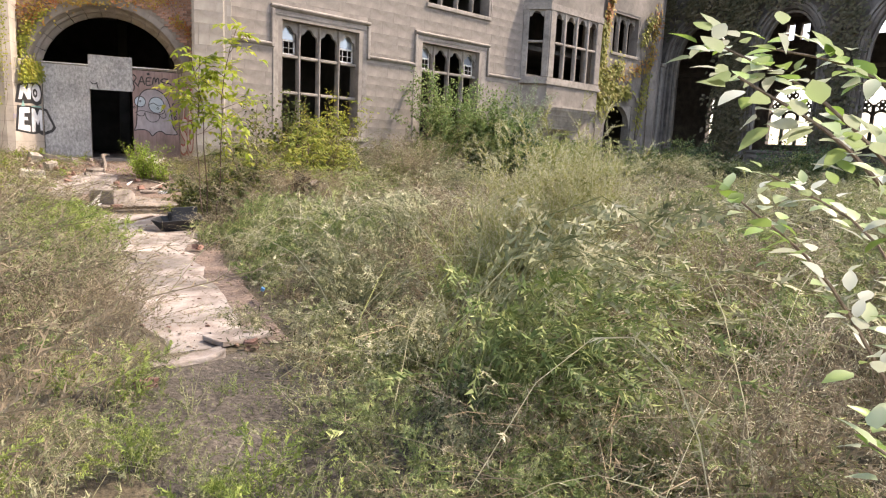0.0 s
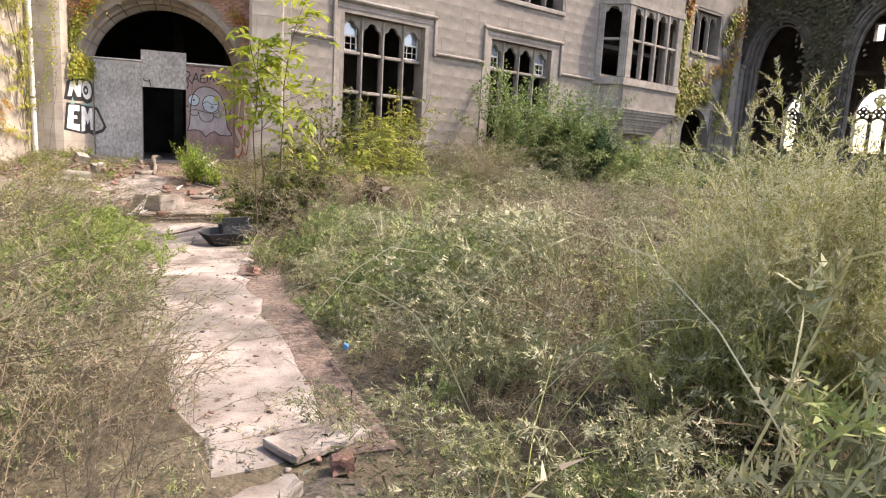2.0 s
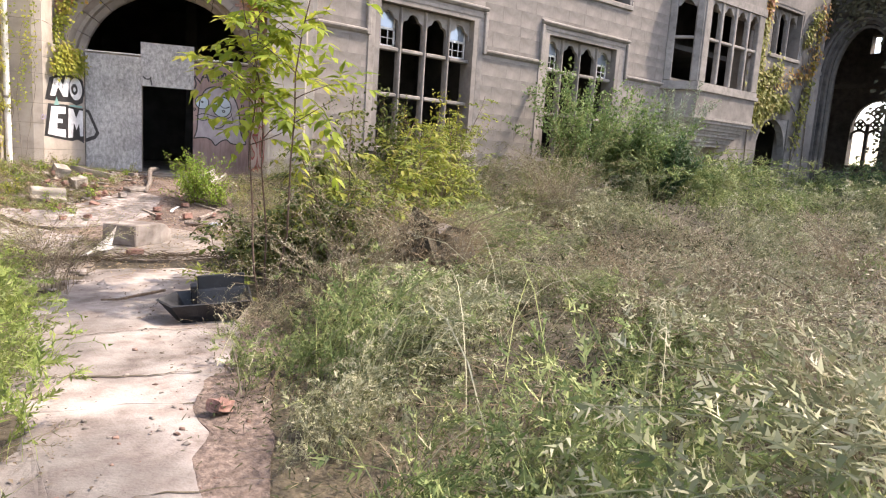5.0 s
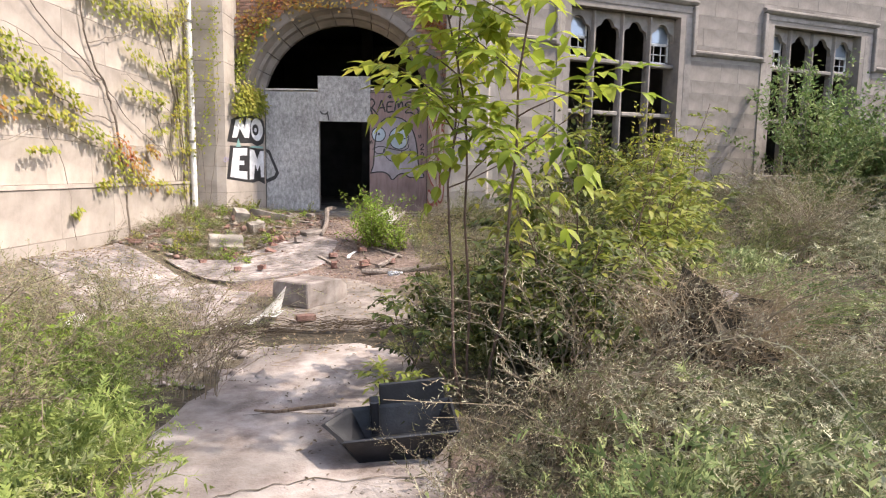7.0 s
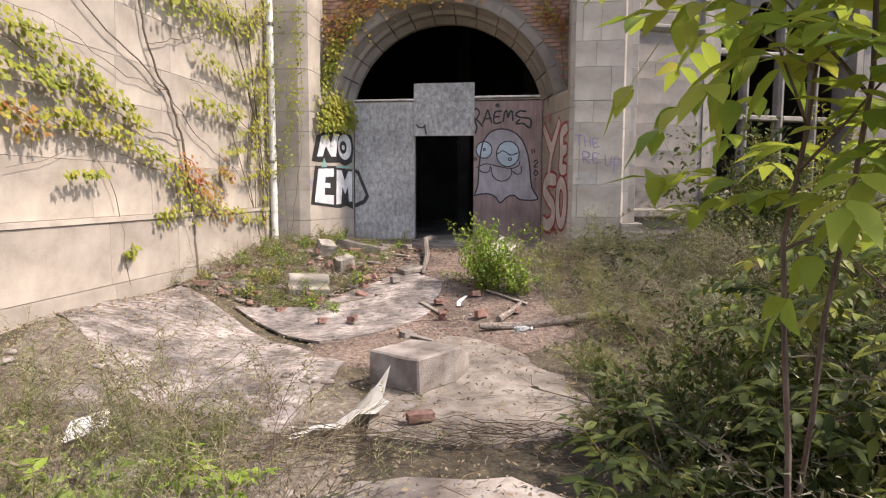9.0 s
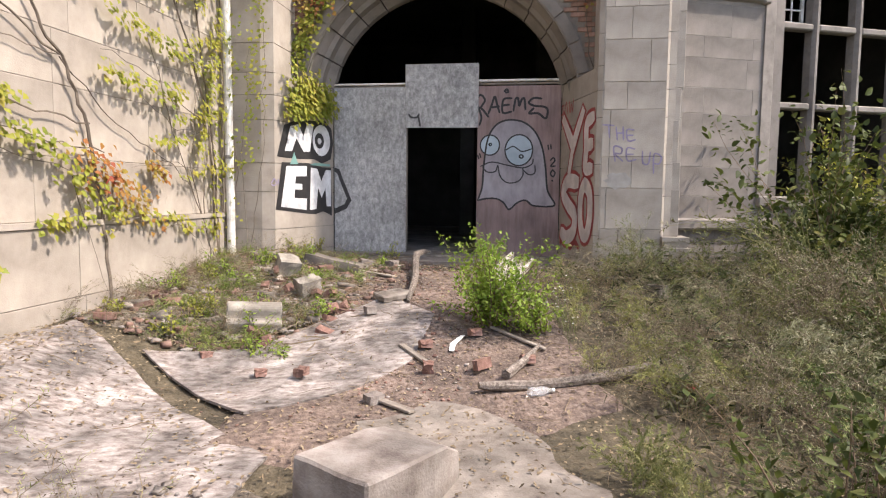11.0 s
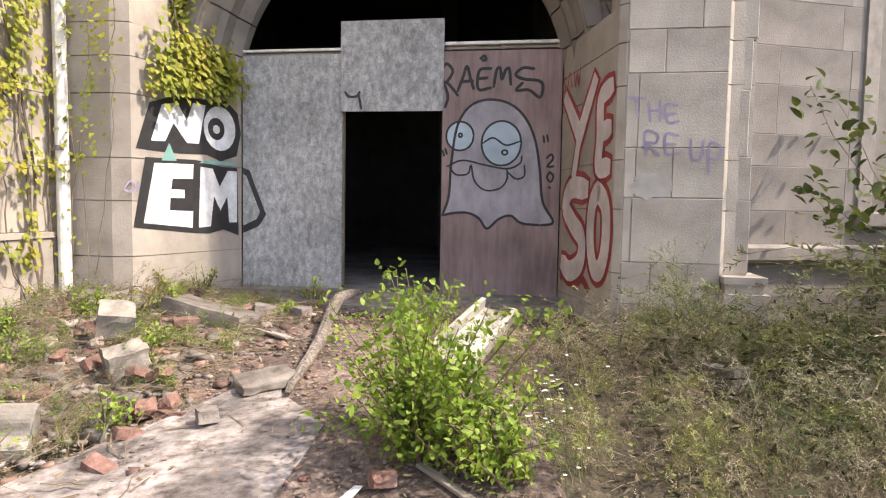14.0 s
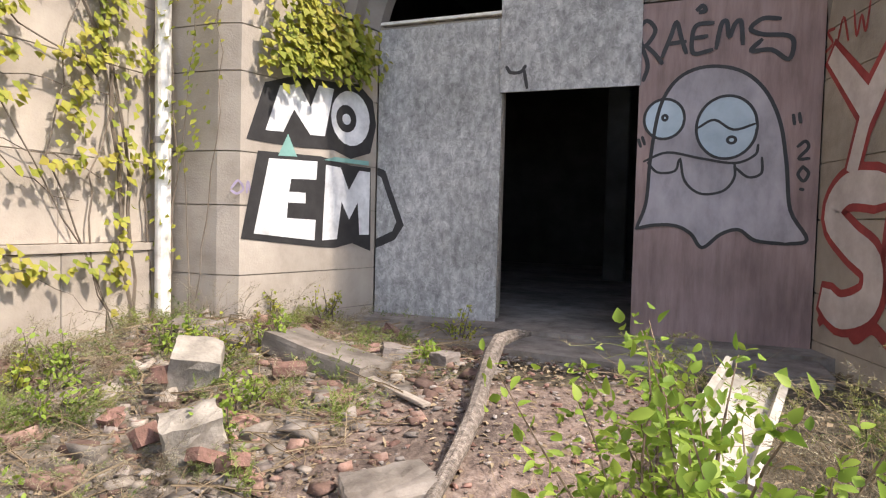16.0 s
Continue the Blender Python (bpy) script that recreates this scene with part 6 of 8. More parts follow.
# near-white stops paint leaves washed out by strong light
LEAF_BROAD = leaf_mat("broad leaf paled for glare", [(0.13, 0.25, 0.04), (0.22, 0.33, 0.07), (0.42, 0.45, 0.36), (0.60, 0.60, 0.54)], 0.35, 0.35)
arching(61, [([(0.95, -0.85, 0), (0.78, -0.74, 0.8), (0.66, -0.60, 1.3), (0.56, -0.42, 1.58), (0.46, -0.20, 1.74)], 90), ([(0.95, -0.85, 0), (0.85, -0.75, 0.9), (0.80, -0.55, 1.4), (0.74, -0.30, 1.70), (0.66, -0.05, 1.85)], 90), ([(0.95, -0.85, 0), (1.1, -0.8, 0.9), (1.15, -0.6, 1.5), (1.1, -0.3, 1.8), (1.0, 0.0, 1.9)], 90),
             ([(0.95, -0.85, 0), (0.7, -0.80, 0.6), (0.50, -0.70, 0.90), (0.36, -0.58, 1.02)], 26), ([(0.95, -0.85, 0), (1.2, -0.6, 0.8), (1.4, -0.3, 1.3), (1.5, 0.1, 1.5)], 70), ([(0.95, -0.85, 0), (1.0, -0.6, 0.7), (1.0, -0.3, 1.2), (0.95, 0.0, 1.45)], 60)], 0.085, 0.044, "arching shrub with broad leaves, some paled for glare")


# ---- creepers ----
def creeper(name, label, frame_m, stems, clusters, material, leaf, seed, wood=VINE_WOOD, red=()):
    """Stems on a wall that faces -y in frame_m, with leaves lapping one another. clusters: (x0, z0, x1, z1, half-width, count)."""
    r = np.random.RandomState(seed)
    ob = thing(name, label, "creeper", frame_m)
    for pts, rad in stems:
        bm = bmesh.new()
        p = np.array(pts, float)
        t = np.linspace(0, len(p) - 1, 6 * (len(p) - 1) + 1)
        xs, zs = np.interp(t, range(len(p)), p[:, 0]), np.interp(t, range(len(p)), p[:, 1])
        xs, zs = xs + r.normal(0, 0.02, len(t)), zs + r.normal(0, 0.02, len(t))
        tube(bm, [(a, -0.03 - rad * 0.5, b) for a, b in zip(xs, zs)], [rad * (1 - 0.6 * i / len(t)) for i in range(len(t))], 5)
        part("stem", bm, wood, ob)
    for mtl, rows, nm in ((material, clusters, "foliage"), (LEAF_RED, red, "red_foliage")):
        if not rows:
            continue
        s = Soup()
        for x0, z0, x1, z1, hw, n in rows:
            t = r.uniform(0, 1, n)
            o = r.normal(0, hw * 0.5, (n, 2))
            base = np.stack([x0 + (x1 - x0) * t + o[:, 0], -0.05 - r.uniform(0, 0.10, n), z0 + (z1 - z0) * t + o[:, 1]], 1)
            way = np.stack([r.normal(0, 0.6, n), -0.35 - r.uniform(0, 0.4, n), -0.7 + r.normal(0, 0.35, n)], 1)
            leaves(s, base, way, np.tile([0, -1.0, 0.4], (n, 1)) + r.normal(0, 0.2, (n, 3)), leaf * r.uniform(0.6, 1.25, n), leaf * 0.95 * r.uniform(0.7, 1.1, n), 0.12, 0.15)
        tagged(part(nm, s.mesh(nm), mtl, ob), kind="stuff")
    return ob


SIDE = ARCH @ pose(-2.40, -1.55, 0, 0, 0, 90)
creeper("wall_creeper", "bare creeper stems with strings of yellow-green leaves on a pale wall", SIDE,
        [([(-2.65, 0.5), (-2.75, 1.5), (-2.92, 2.38), (-3.28, 3.0), (-3.67, 3.5), (-3.9, 4.4), (-4.0, 6.5)], 0.022),
         ([(-2.92, 2.38), (-3.9, 2.5), (-4.9, 2.75), (-6.2, 3.2)], 0.010), ([(-3.28, 3.0), (-4.4, 3.5), (-5.6, 4.1), (-7, 4.9)], 0.011),
         ([(-2.7, 2.1), (-3.6, 2.2), (-5.4, 2.4), (-7, 2.8)], 0.007), ([(-3.67, 3.5), (-3.0, 3.7), (-2.0, 4.1)], 0.008),
         ([(-3.28, 3.0), (-2.6, 2.5), (-1.6, 2.1), (-0.8, 1.7)], 0.008), ([(-0.35, 0.6), (-0.5, 2.7), (-1.17, 3.86), (-1.9, 5.2)], 0.018),
         ([(-0.25, 0.6), (-0.4, 2.2), (-0.8, 4.0), (-1.1, 6.0)], 0.016), ([(-0.6, 2.6), (-1.5, 3.0), (-2.7, 3.2)], 0.007),
         ([(-2.7, 0.6), (-3.2, 1.9), (-4.6, 2.2), (-5.9, 1.9)], 0.006), ([(-0.3, 0.6), (-0.9, 1.6), (-1.5, 2.7), (-1.9, 3.6)], 0.008),
         ([(-4.2, 0.6), (-4.3, 1.5), (-4.8, 2.4), (-5.2, 3.4)], 0.006), ([(-3.28, 3.0), (-4.1, 3.05), (-5.2, 3.4), (-6.6, 3.5)], 0.006), ([(-0.5, 0.6), (-0.7, 1.6), (-0.5, 2.6), (-0.75, 3.8)], 0.009), ([(-0.6, 0.9), (-1.3, 1.3), (-2.2, 1.25)], 0.006), ([(-0.15, 0.6), (-0.2, 1.8), (-0.12, 3.2), (-0.25, 4.8)], 0.010), ([(-0.6, 1.9), (-1.4, 2.1), (-2.2, 2.0)], 0.005), ([(-0.5, 2.5), (-1.3, 2.5), (-2.0, 2.8)], 0.006), ([(-0.4, 0.6), (-1.0, 2.0), (-0.8, 3.1), (-1.4, 4.4)], 0.008)],
        [(-5.7, 3.2, -4.7, 2.95, 0.13, 130), (-4.8, 2.95, -3.9, 2.5, 0.12, 120), (-6.0, 2.9, -4.6, 2.7, 0.13, 160), (-5.6, 2.48, -4.7, 2.45, 0.12, 110), (-4.8, 2.45, -3.5, 2.15, 0.12, 150),
         (-2.6, 3.66, -0.4, 3.3, 0.11, 190), (-2.8, 3.0, -1.2, 2.9, 0.12, 150), (-3.8, 4.3, -1.1, 4.4, 0.30, 650), (-0.9, 2.2, -0.3, 4.2, 0.16, 220), (-3.4, 2.1, -2.6, 1.4, 0.22, 120), (-1.0, 4.2, -0.3, 5.0, 0.25, 200), (-6.4, 3.4, -5.6, 3.2, 0.15, 110),
         (-3.7, 1.4, -3.0, 1.5, 0.10, 50), (-4.35, 0.95, -4.2, 1.05, 0.08, 26), (-2.6, 1.5, -1.2, 1.4, 0.08, 60), (-5.3, 1.9, -4.6, 1.9, 0.04, 40), (-6.8, 2.6, -5.9, 2.5, 0.2, 120),
         (-1.3, 1.9, -0.15, 2.1, 0.07, 50), (-1.5, 2.6, -0.1, 2.9, 0.07, 60), (-0.5, 1.0, -0.3, 4.6, 0.10, 120), (-1.2, 3.6, -0.1, 3.9, 0.10, 80), (-1.9, 2.3, -1.2, 2.4, 0.06, 45), (-0.12, 1.4, -0.05, 5.0, 0.08, 80), (-1.4, 1.25, -0.4, 1.3, 0.05, 40)],
        LEAF_YELLOW, 0.075, 41, red=[(-3.1, 2.1, -2.0, 1.5, 0.24, 200), (-5.9, 2.55, -5.6, 2.3, 0.15, 60), (-2.0, 2.05, -1.7, 1.9, 0.12, 60)])
STRIP = ARCH @ pose(-2.4, -1.58, 0)
creeper("pier_creeper", "thin creeper on a shaded stone pier", STRIP, [([(0.1, 0.6), (0.2, 2.0), (0.12, 3.5), (0.2, 5)], 0.008), ([(0.35, 0.6), (0.3, 2.2), (0.42, 3.8)], 0.006), ([(0.4, 1.0), (0.6, 2.2), (0.66, 3.6), (0.6, 5.2)], 0.006)],
        [(0.1, 1.0, 0.25, 5.0, 0.14, 130), (0.4, 2.0, 0.6, 5.0, 0.16, 130), (0.62, 2.8, 0.66, 5.0, 0.12, 90)], LEAF_YELLOW, 0.06, 42)
JAMB = ARCH @ pose(-1.66, -1.50, 0, 0, 0, math.degrees(math.atan2(1.5, 0.39)))
creeper("arch_ivy", "dense yellow-green ivy hanging over the springing of an arch", JAMB, [([(0.5, 2.95), (0.6, 3.3), (0.5, 3.8)], 0.012), ([(0.9, 2.95), (1.0, 3.3), (1.1, 3.7)], 0.010)], [(0.25, 3.05, 1.35, 3.15, 0.24, 420), (0.3, 3.35, 1.2, 3.35, 0.22, 260), (0.2, 2.98, 1.3, 3.02, 0.10, 120)], LEAF_YELLOW, 0.085, 43)
BRICKF = ARCH @ pose(0, -0.70, 0)
creeper("arch_creeper", "rusty autumn creeper over brickwork above an arch", BRICKF, [([(-1.7, 3.3), (-1.5, 4.2), (-0.9, 5.0), (0.2, 5.6)], 0.012), ([(-1.65, 3.6), (-1.2, 5.0), (-0.6, 5.9)], 0.01), ([(2.9, 3.6), (2.7, 4.8), (2.2, 5.6)], 0.01)],
        [(-1.7, 3.5, -1.3, 4.6, 0.22, 260), (-1.5, 4.2, -0.9, 4.9, 0.15, 90)], LEAF_YELLOW, 0.075, 44, red=[(-1.5, 4.6, -0.6, 5.4, 0.35, 330), (-0.6, 5.3, 2.4, 5.5, 0.25, 420), (2.4, 5.0, 2.9, 4.6, 0.2, 130), (-1.2, 5.6, 2.8, 5.9, 0.3, 400), (-0.4, 5.12, 0.4, 5.22, 0.06, 60)])
FACE = pose(0, FY - 0.02, 0)
creeper("bay_creeper", "yellow and russet creeper beside the bay and over the doorway", FACE, [([(27.2, 0.8), (27.2, 4), (27.4, 6.5), (27.5, 9.5)], 0.03), ([(30.9, 0.8), (31.2, 4), (31.6, 8)], 0.03), ([(31.0, 4.5), (29.5, 5.5), (28.4, 6.2)], 0.02), ([(32.2, 0.8), (32.0, 5), (32.3, 10)], 0.03), ([(30.8, 1.5), (31.6, 3.5), (31.2, 6), (30.8, 8)], 0.02)],
        [(27.0, 4.6, 27.3, 8.0, 0.45, 1000), (27.1, 4.2, 28.6, 4.9, 0.65, 900), (28.2, 4.8, 30.0, 4.9, 0.4, 380), (27.6, 5.4, 29.0, 6.2, 0.5, 300), (30.9, 7.5, 31.9, 9.2, 0.4, 160), (30.9, 3.0, 31.8, 6.0, 0.5, 160)], LEAF_CREEPER, 0.19, 45, red=[(27.5, 8.0, 27.9, 10.0, 0.3, 240), (31.6, 6.0, 32.4, 9.5, 0.5, 220), (29.0, 5.6, 31.2, 6.4, 0.5, 90)])
creeper("nave_ivy", "dark ivy mantling the pier of a ruined arcade", NAVE_M @ pose(0, -0.2, 0), [([(4.9, 0.3), (5.1, 4), (4.9, 12)], 0.05), ([(5.6, 0.3), (5.4, 5), (5.6, 12)], 0.04), ([(10.6, 0.3), (10.8, 5), (10.6, 12)], 0.05)], [(5.0, 0.6, 5.0, 12.5, 1.15, 3600), (10.6, 1.5, 10.8, 11, 1.1, 1200), (1.5, 10.9, 9.5, 11.6, 1.2, 1700), (0.0, 9.5, 0.3, 12, 0.9, 500)], LEAF_IVY, 0.24, 46)

# ---- spray paint ----
def smooth_line(pts, n=5):
    """Catmull-Rom through the points."""
    p = [Vector(q) for q in pts]
    p = [2 * p[0] - p[1]] + p + [2 * p[-1] - p[-2]]
    out = []
    for i in range(1, len(p) - 2):
        for k in range(n):
            t = k / n
            a, b, c, d = p[i - 1:i + 3]
            out.append(0.5 * (2 * b + (c - a) * t + (2 * a - 5 * b + 4 * c - d) * t * t + (3 * b - a - 3 * c + d) * t ** 3))
    return out + [p[-2]]


def stroke(bm, pts, width, y, curved=True, closed=False):
    """A flat painted line in the x-z plane."""
    if closed:
        pts = list(pts) + [pts[0]]
    p = smooth_line(pts) if curved else [Vector(q) for q in pts]
    rows = []
    for i, q in enumerate(p):
        a, b = p[max(0, i - 1)], p[min(len(p) - 1, i + 1)]
        d1, d2 = (q - a), (b - q)
        d = ((d1.normalized() if d1.length > 1e-6 else Vector((0, 0))) + (d2.normalized() if d2.length > 1e-6 else Vector((0, 0))))
        d = d.normalized() if d.length > 1e-6 else Vector((1, 0))
        n = Vector((-d.y, d.x))
        w = width / 2 * (1.0 if 0 < i < len(p) - 1 else 0.7)
        if not curved and 0 < i < len(p) - 1 and d1.length and d2.length:
            w = w / max(0.6, abs(n.dot(Vector((-d1.y, d1.x)).normalized())))
        if i == 0:
            q = q - d * width * 0.3
        if i == len(p) - 1:
            q = q + d * width * 0.3
        rows.append((bm.verts.new((q.x + n.x * w, y, q.y + n.y * w)), bm.verts.new((q.x - n.x * w, y, q.y - n.y * w))))
    for (a, b), (c, d) in zip(rows, rows[1:]):
        bm.faces.new((a, b, d, c))


def paint(name, parent, lines, width, layer, material, curved=True, label=""):
    """One painted letter or shape: lines of points, all in one layer."""
    bm = bmesh.new()
    for i, ln in enumerate(lines):
        stroke(bm, ln, width, -0.004 - 0.0015 * layer - 0.0003 * i, curved)
    return part(name, bm, material, parent, label)


def fill(name, parent, pts, layer, material, label=""):
    bm = bmesh.new()
    f = bm.faces.new([bm.verts.new((x, -0.004 - 0.0015 * layer, z)) for x, z in pts])
    return part(name, bm, material, parent, label)


no_em = thing("graffiti", "black and white block letter graffiti reading NO EM on stone", "graffiti", JAMB)
fill("shadow_shape", no_em, [(0.05, 2.25), (0.22, 2.72), (0.55, 2.84), (0.95, 2.86), (1.29, 2.90), (1.48, 2.78), (1.535, 2.55), (1.46, 2.28), (1.20, 2.20), (0.98, 2.26), (0.60, 2.24), (0.30, 2.24)], 0, SPRAY_BLACK)
fill("shadow_shape", no_em, [(0.16, 2.17), (0.83, 2.19), (1.20, 2.14), (1.47, 2.14), (1.49, 1.34), (1.24, 1.42), (1.02, 1.38), (0.82, 1.39), (0.01, 1.47)], 0.5, SPRAY_BLACK)
fill("letter_n", no_em, [(0.23, 2.34), (0.37, 2.72), (0.57, 2.77), (0.70, 2.60), (0.79, 2.80), (0.97, 2.80), (0.87, 2.37), (0.70, 2.36), (0.52, 2.55), (0.41, 2.35)], 2, SPRAY_WHITE)
fill("letter_o", no_em, [(1.19 + 0.25 * math.cos(a), 2.57 + 0.25 * math.sin(a)) for a in [math.pi * k / 10 for k in range(20)]], 2, SPRAY_WHITE)
fill("letter_hole", no_em, [(1.13 + 0.13 * math.cos(a), 2.56 + 0.125 * math.sin(a)) for a in [math.pi * k / 8 for k in range(16)]], 3, SPRAY_BLACK)
fill("letter_hole", no_em, [(1.13 + 0.055 * math.cos(a), 2.555 + 0.05 * math.sin(a)) for a in [math.pi * k / 6 for k in range(12)]], 4, SPRAY_WHITE)
fill("letter_e", no_em, [(0.27, 2.12), (0.79, 2.14), (0.78, 1.98), (0.50, 1.97), (0.48, 1.86), (0.66, 1.86), (0.66, 1.77), (0.47, 1.77), (0.46, 1.64), (0.78, 1.63), (0.77, 1.45), (0.13, 1.51)], 2, SPRAY_WHITE)
fill("letter_m", no_em, [(0.89, 2.12), (1.07, 2.11), (1.18, 1.91), (1.31, 2.10), (1.46, 2.10), (1.46, 1.50), (1.33, 1.50), (1.30, 1.80), (1.19, 1.64), (1.09, 1.80), (1.04, 1.46), (0.86, 1.45)], 2, SPRAY_WHITE)
TEAL = mat("teal spray paint", [(0.16, 0.34, 0.31), (0.24, 0.44, 0.40)], 7, 0.7, 0.1, 60, 0.2, 2)
fill("teal_patch", no_em, [(0.36, 2.15), (0.46, 2.34), (0.56, 2.16)], 1.5, TEAL)
fill("teal_patch", no_em, [(0.86, 2.16), (1.0, 2.20), (1.44, 2.20), (1.44, 2.16)], 1.7, TEAL)
paint("small_tag", no_em, [[(-0.08, 1.86), (-0.02, 1.92), (0.03, 1.86), (-0.03, 1.82), (-0.08, 1.84)], [(0.06, 1.83), (0.07, 1.92), (0.10, 1.84), (0.13, 1.92)]], 0.02, 0, SPRAY_VIOLET)
on_board = thing("graffiti", "black spray outline and scribbles on grey strand board", "graffiti", ARCH @ pose(0, -0.012, 0))
fill("shadow_shape", on_board, [(-1.245, 2.15), (-1.16, 2.12), (-1.10, 1.96), (-0.95, 1.60), (-1.04, 1.46), (-1.245, 1.37)], 0, SPRAY_BLACK)
fill("inner_shape", on_board, [(-1.245, 2.08), (-1.20, 2.05), (-1.03, 1.63), (-1.07, 1.54), (-1.245, 1.46)], 1, OSB)
scrib = thing("graffiti", "short black spray mark on a header board", "graffiti", ARCH @ pose(0, -0.042, 0))
paint("mark", scrib, [[(0.03, 3.02), (0.07, 2.97), (0.16, 2.97), (0.20, 3.02)], [(0.19, 2.98), (0.22, 2.83)]], 0.03, 0, SPRAY_BLACK)

panel = thing("graffiti", "pale ghost-shaped blob with round rings and black lettering on plywood", "graffiti", ARCH @ pose(0, -0.024, 0))
body = [(1.18, 1.63), (1.25, 1.85), (1.27, 2.20), (1.33, 2.62), (1.46, 2.84), (1.66, 2.92), (1.90, 2.88), (2.08, 2.73), (2.20, 2.48), (2.26, 2.15), (2.30, 1.80), (2.42, 1.58), (2.28, 1.54), (2.07, 1.56), (1.95, 1.64), (1.82, 1.60), (1.69, 1.49), (1.60, 1.60), (1.48, 1.66), (1.32, 1.66)]
fill("blob", panel, body, 0, SPRAY_GREY)
paint("outline", panel, [body[:13]], 0.028, 2, SPRAY_BLACK)
paint("outline", panel, [body[12:] + [body[0]]], 0.028, 2, SPRAY_BLACK)


def ring(cx, cz, rx, rz, n=14):
    return [(cx + rx * math.cos(2 * math.pi * i / n), cz + rz * math.sin(2 * math.pi * i / n)) for i in range(n)]


fill("disc", panel, ring(1.365, 2.52, 0.15, 0.155), 1, SPRAY_BLUE)
fill("disc", panel, ring(1.83, 2.44, 0.215, 0.24), 1, SPRAY_BLUE)
for c in ((1.365, 2.52, 0.155, 0.16), (1.83, 2.44, 0.22, 0.245), (1.37, 2.53, 0.018, 0.02), (1.87, 2.34, 0.03, 0.025)):
    bm = bmesh.new()
    stroke(bm, ring(*c), 0.022, -0.0085, True, True)
    part("ring", bm, SPRAY_BLACK, panel)
for ln in ([(1.62, 2.44), (1.74, 2.50), (1.88, 2.42), (2.03, 2.46)], [(1.22, 2.18), (1.40, 2.25), (1.65, 2.20), (1.90, 2.16), (2.04, 2.22), (2.06, 2.30)], [(1.50, 2.20), (1.54, 2.02), (1.66, 1.92), (1.82, 1.94), (1.90, 2.04), (1.90, 2.16)], [(1.25, 2.17), (1.33, 2.09), (1.46, 2.10), (1.49, 2.19)], [(1.91, 2.12), (2.00, 2.05), (2.09, 2.08), (2.09, 2.20)]):
    paint("line", panel, [ln], 0.02, 3, SPRAY_BLACK)
for nm, lines in (("letter_r", [[(1.19, 2.84), (1.22, 2.96), (1.17, 3.12), (1.13, 3.28)], [(1.12, 3.24), (1.20, 3.32), (1.27, 3.24), (1.22, 3.14), (1.17, 3.10)], [(1.20, 3.12), (1.27, 3.05), (1.33, 2.97)]]),
                  ("letter_a", [[(1.33, 3.02), (1.39, 3.18), (1.43, 3.29), (1.47, 3.16), (1.51, 3.04)], [(1.37, 3.12), (1.50, 3.13)]]),
                  ("letter_e", [[(1.70, 3.26), (1.58, 3.25), (1.55, 3.14), (1.57, 3.03), (1.70, 3.05)], [(1.56, 3.15), (1.66, 3.16)], [(1.58, 3.37), (1.62, 3.40), (1.64, 3.36), (1.60, 3.35)]]), ("letter_m", [[(1.73, 3.06), (1.76, 3.24), (1.80, 3.26), (1.82, 3.14), (1.86, 3.24), (1.90, 3.25), (1.92, 3.08)]]),
                  ("letter_s", [[(2.17, 3.25), (2.05, 3.26), (1.97, 3.19), (2.06, 3.14), (2.22, 3.12), (2.27, 3.06), (2.24, 2.94), (2.12, 3.02), (1.98, 3.02), (2.05, 3.10)]]), ("number", [[(2.33, 2.28), (2.38, 2.32), (2.40, 2.27), (2.34, 2.19), (2.41, 2.19)], [(2.37, 2.13), (2.41, 2.08), (2.38, 2.02), (2.34, 2.07), (2.37, 2.13)], [(2.36, 1.96), (2.38, 1.955)]]),
                  ("number", [[(2.29, 2.52), (2.30, 2.45)], [(2.33, 2.53), (2.34, 2.46)]]), ("number", [[(1.17, 2.36), (1.19, 2.30)], [(1.20, 2.38), (1.22, 2.32)]])):
    paint(nm, panel, lines, 0.034 if nm != "number" else 0.024, 2, SPRAY_BLACK)

JAMB2 = ARCH @ pose(2.49, 0.0, 0, 0, 0, math.degrees(math.atan2(-1.5, 0.43)))
yeso = thing("graffiti", "tall white letters outlined in red on a stone jamb", "graffiti", JAMB2)
for nm, lines, w in (("letter_y", [[(0.14, 2.90), (0.62, 2.46), (1.02, 2.92)], [(0.62, 2.46), (0.48, 2.10)]], 0.20), ("letter_e", [[(1.44, 2.80), (1.20, 2.72), (1.20, 2.38), (1.18, 2.12), (1.42, 2.10)], [(1.22, 2.42), (1.42, 2.44)]], 0.18),
                     ("letter_s", [[(0.86, 1.92), (0.42, 1.94), (0.22, 1.76), (0.48, 1.58), (0.76, 1.44), (0.74, 1.20), (0.42, 1.08), (0.18, 1.14)]], 0.22), ("letter_o", [[(1.18, 1.90), (1.38, 1.76), (1.42, 1.46), (1.32, 1.20), (1.14, 1.18), (1.02, 1.42), (1.04, 1.74), (1.18, 1.90)]], 0.20)):
    paint(nm + "_edge", yeso, lines, w + 0.11, 0, SPRAY_RED, nm != "letter_y")
    paint(nm, yeso, lines, w, 2, SPRAY_PINK, nm != "letter_y")
paint("drip", yeso, [[(0.12, 0.98), (0.22, 1.06), (0.34, 0.96), (0.48, 1.05), (0.60, 0.94), (0.80, 1.04), (1.0, 0.96)]], 0.09, 1, SPRAY_RED)
paint("small_tag", yeso, [[(0.12, 3.12), (0.02, 3.12), (0.10, 3.02), (0.0, 2.98)], [(0.16, 2.98), (0.24, 3.16), (0.32, 2.98)], [(0.38, 3.16), (0.43, 2.98), (0.48, 3.10), (0.54, 2.98), (0.58, 3.16)]], 0.025, 0, SPRAY_RED)
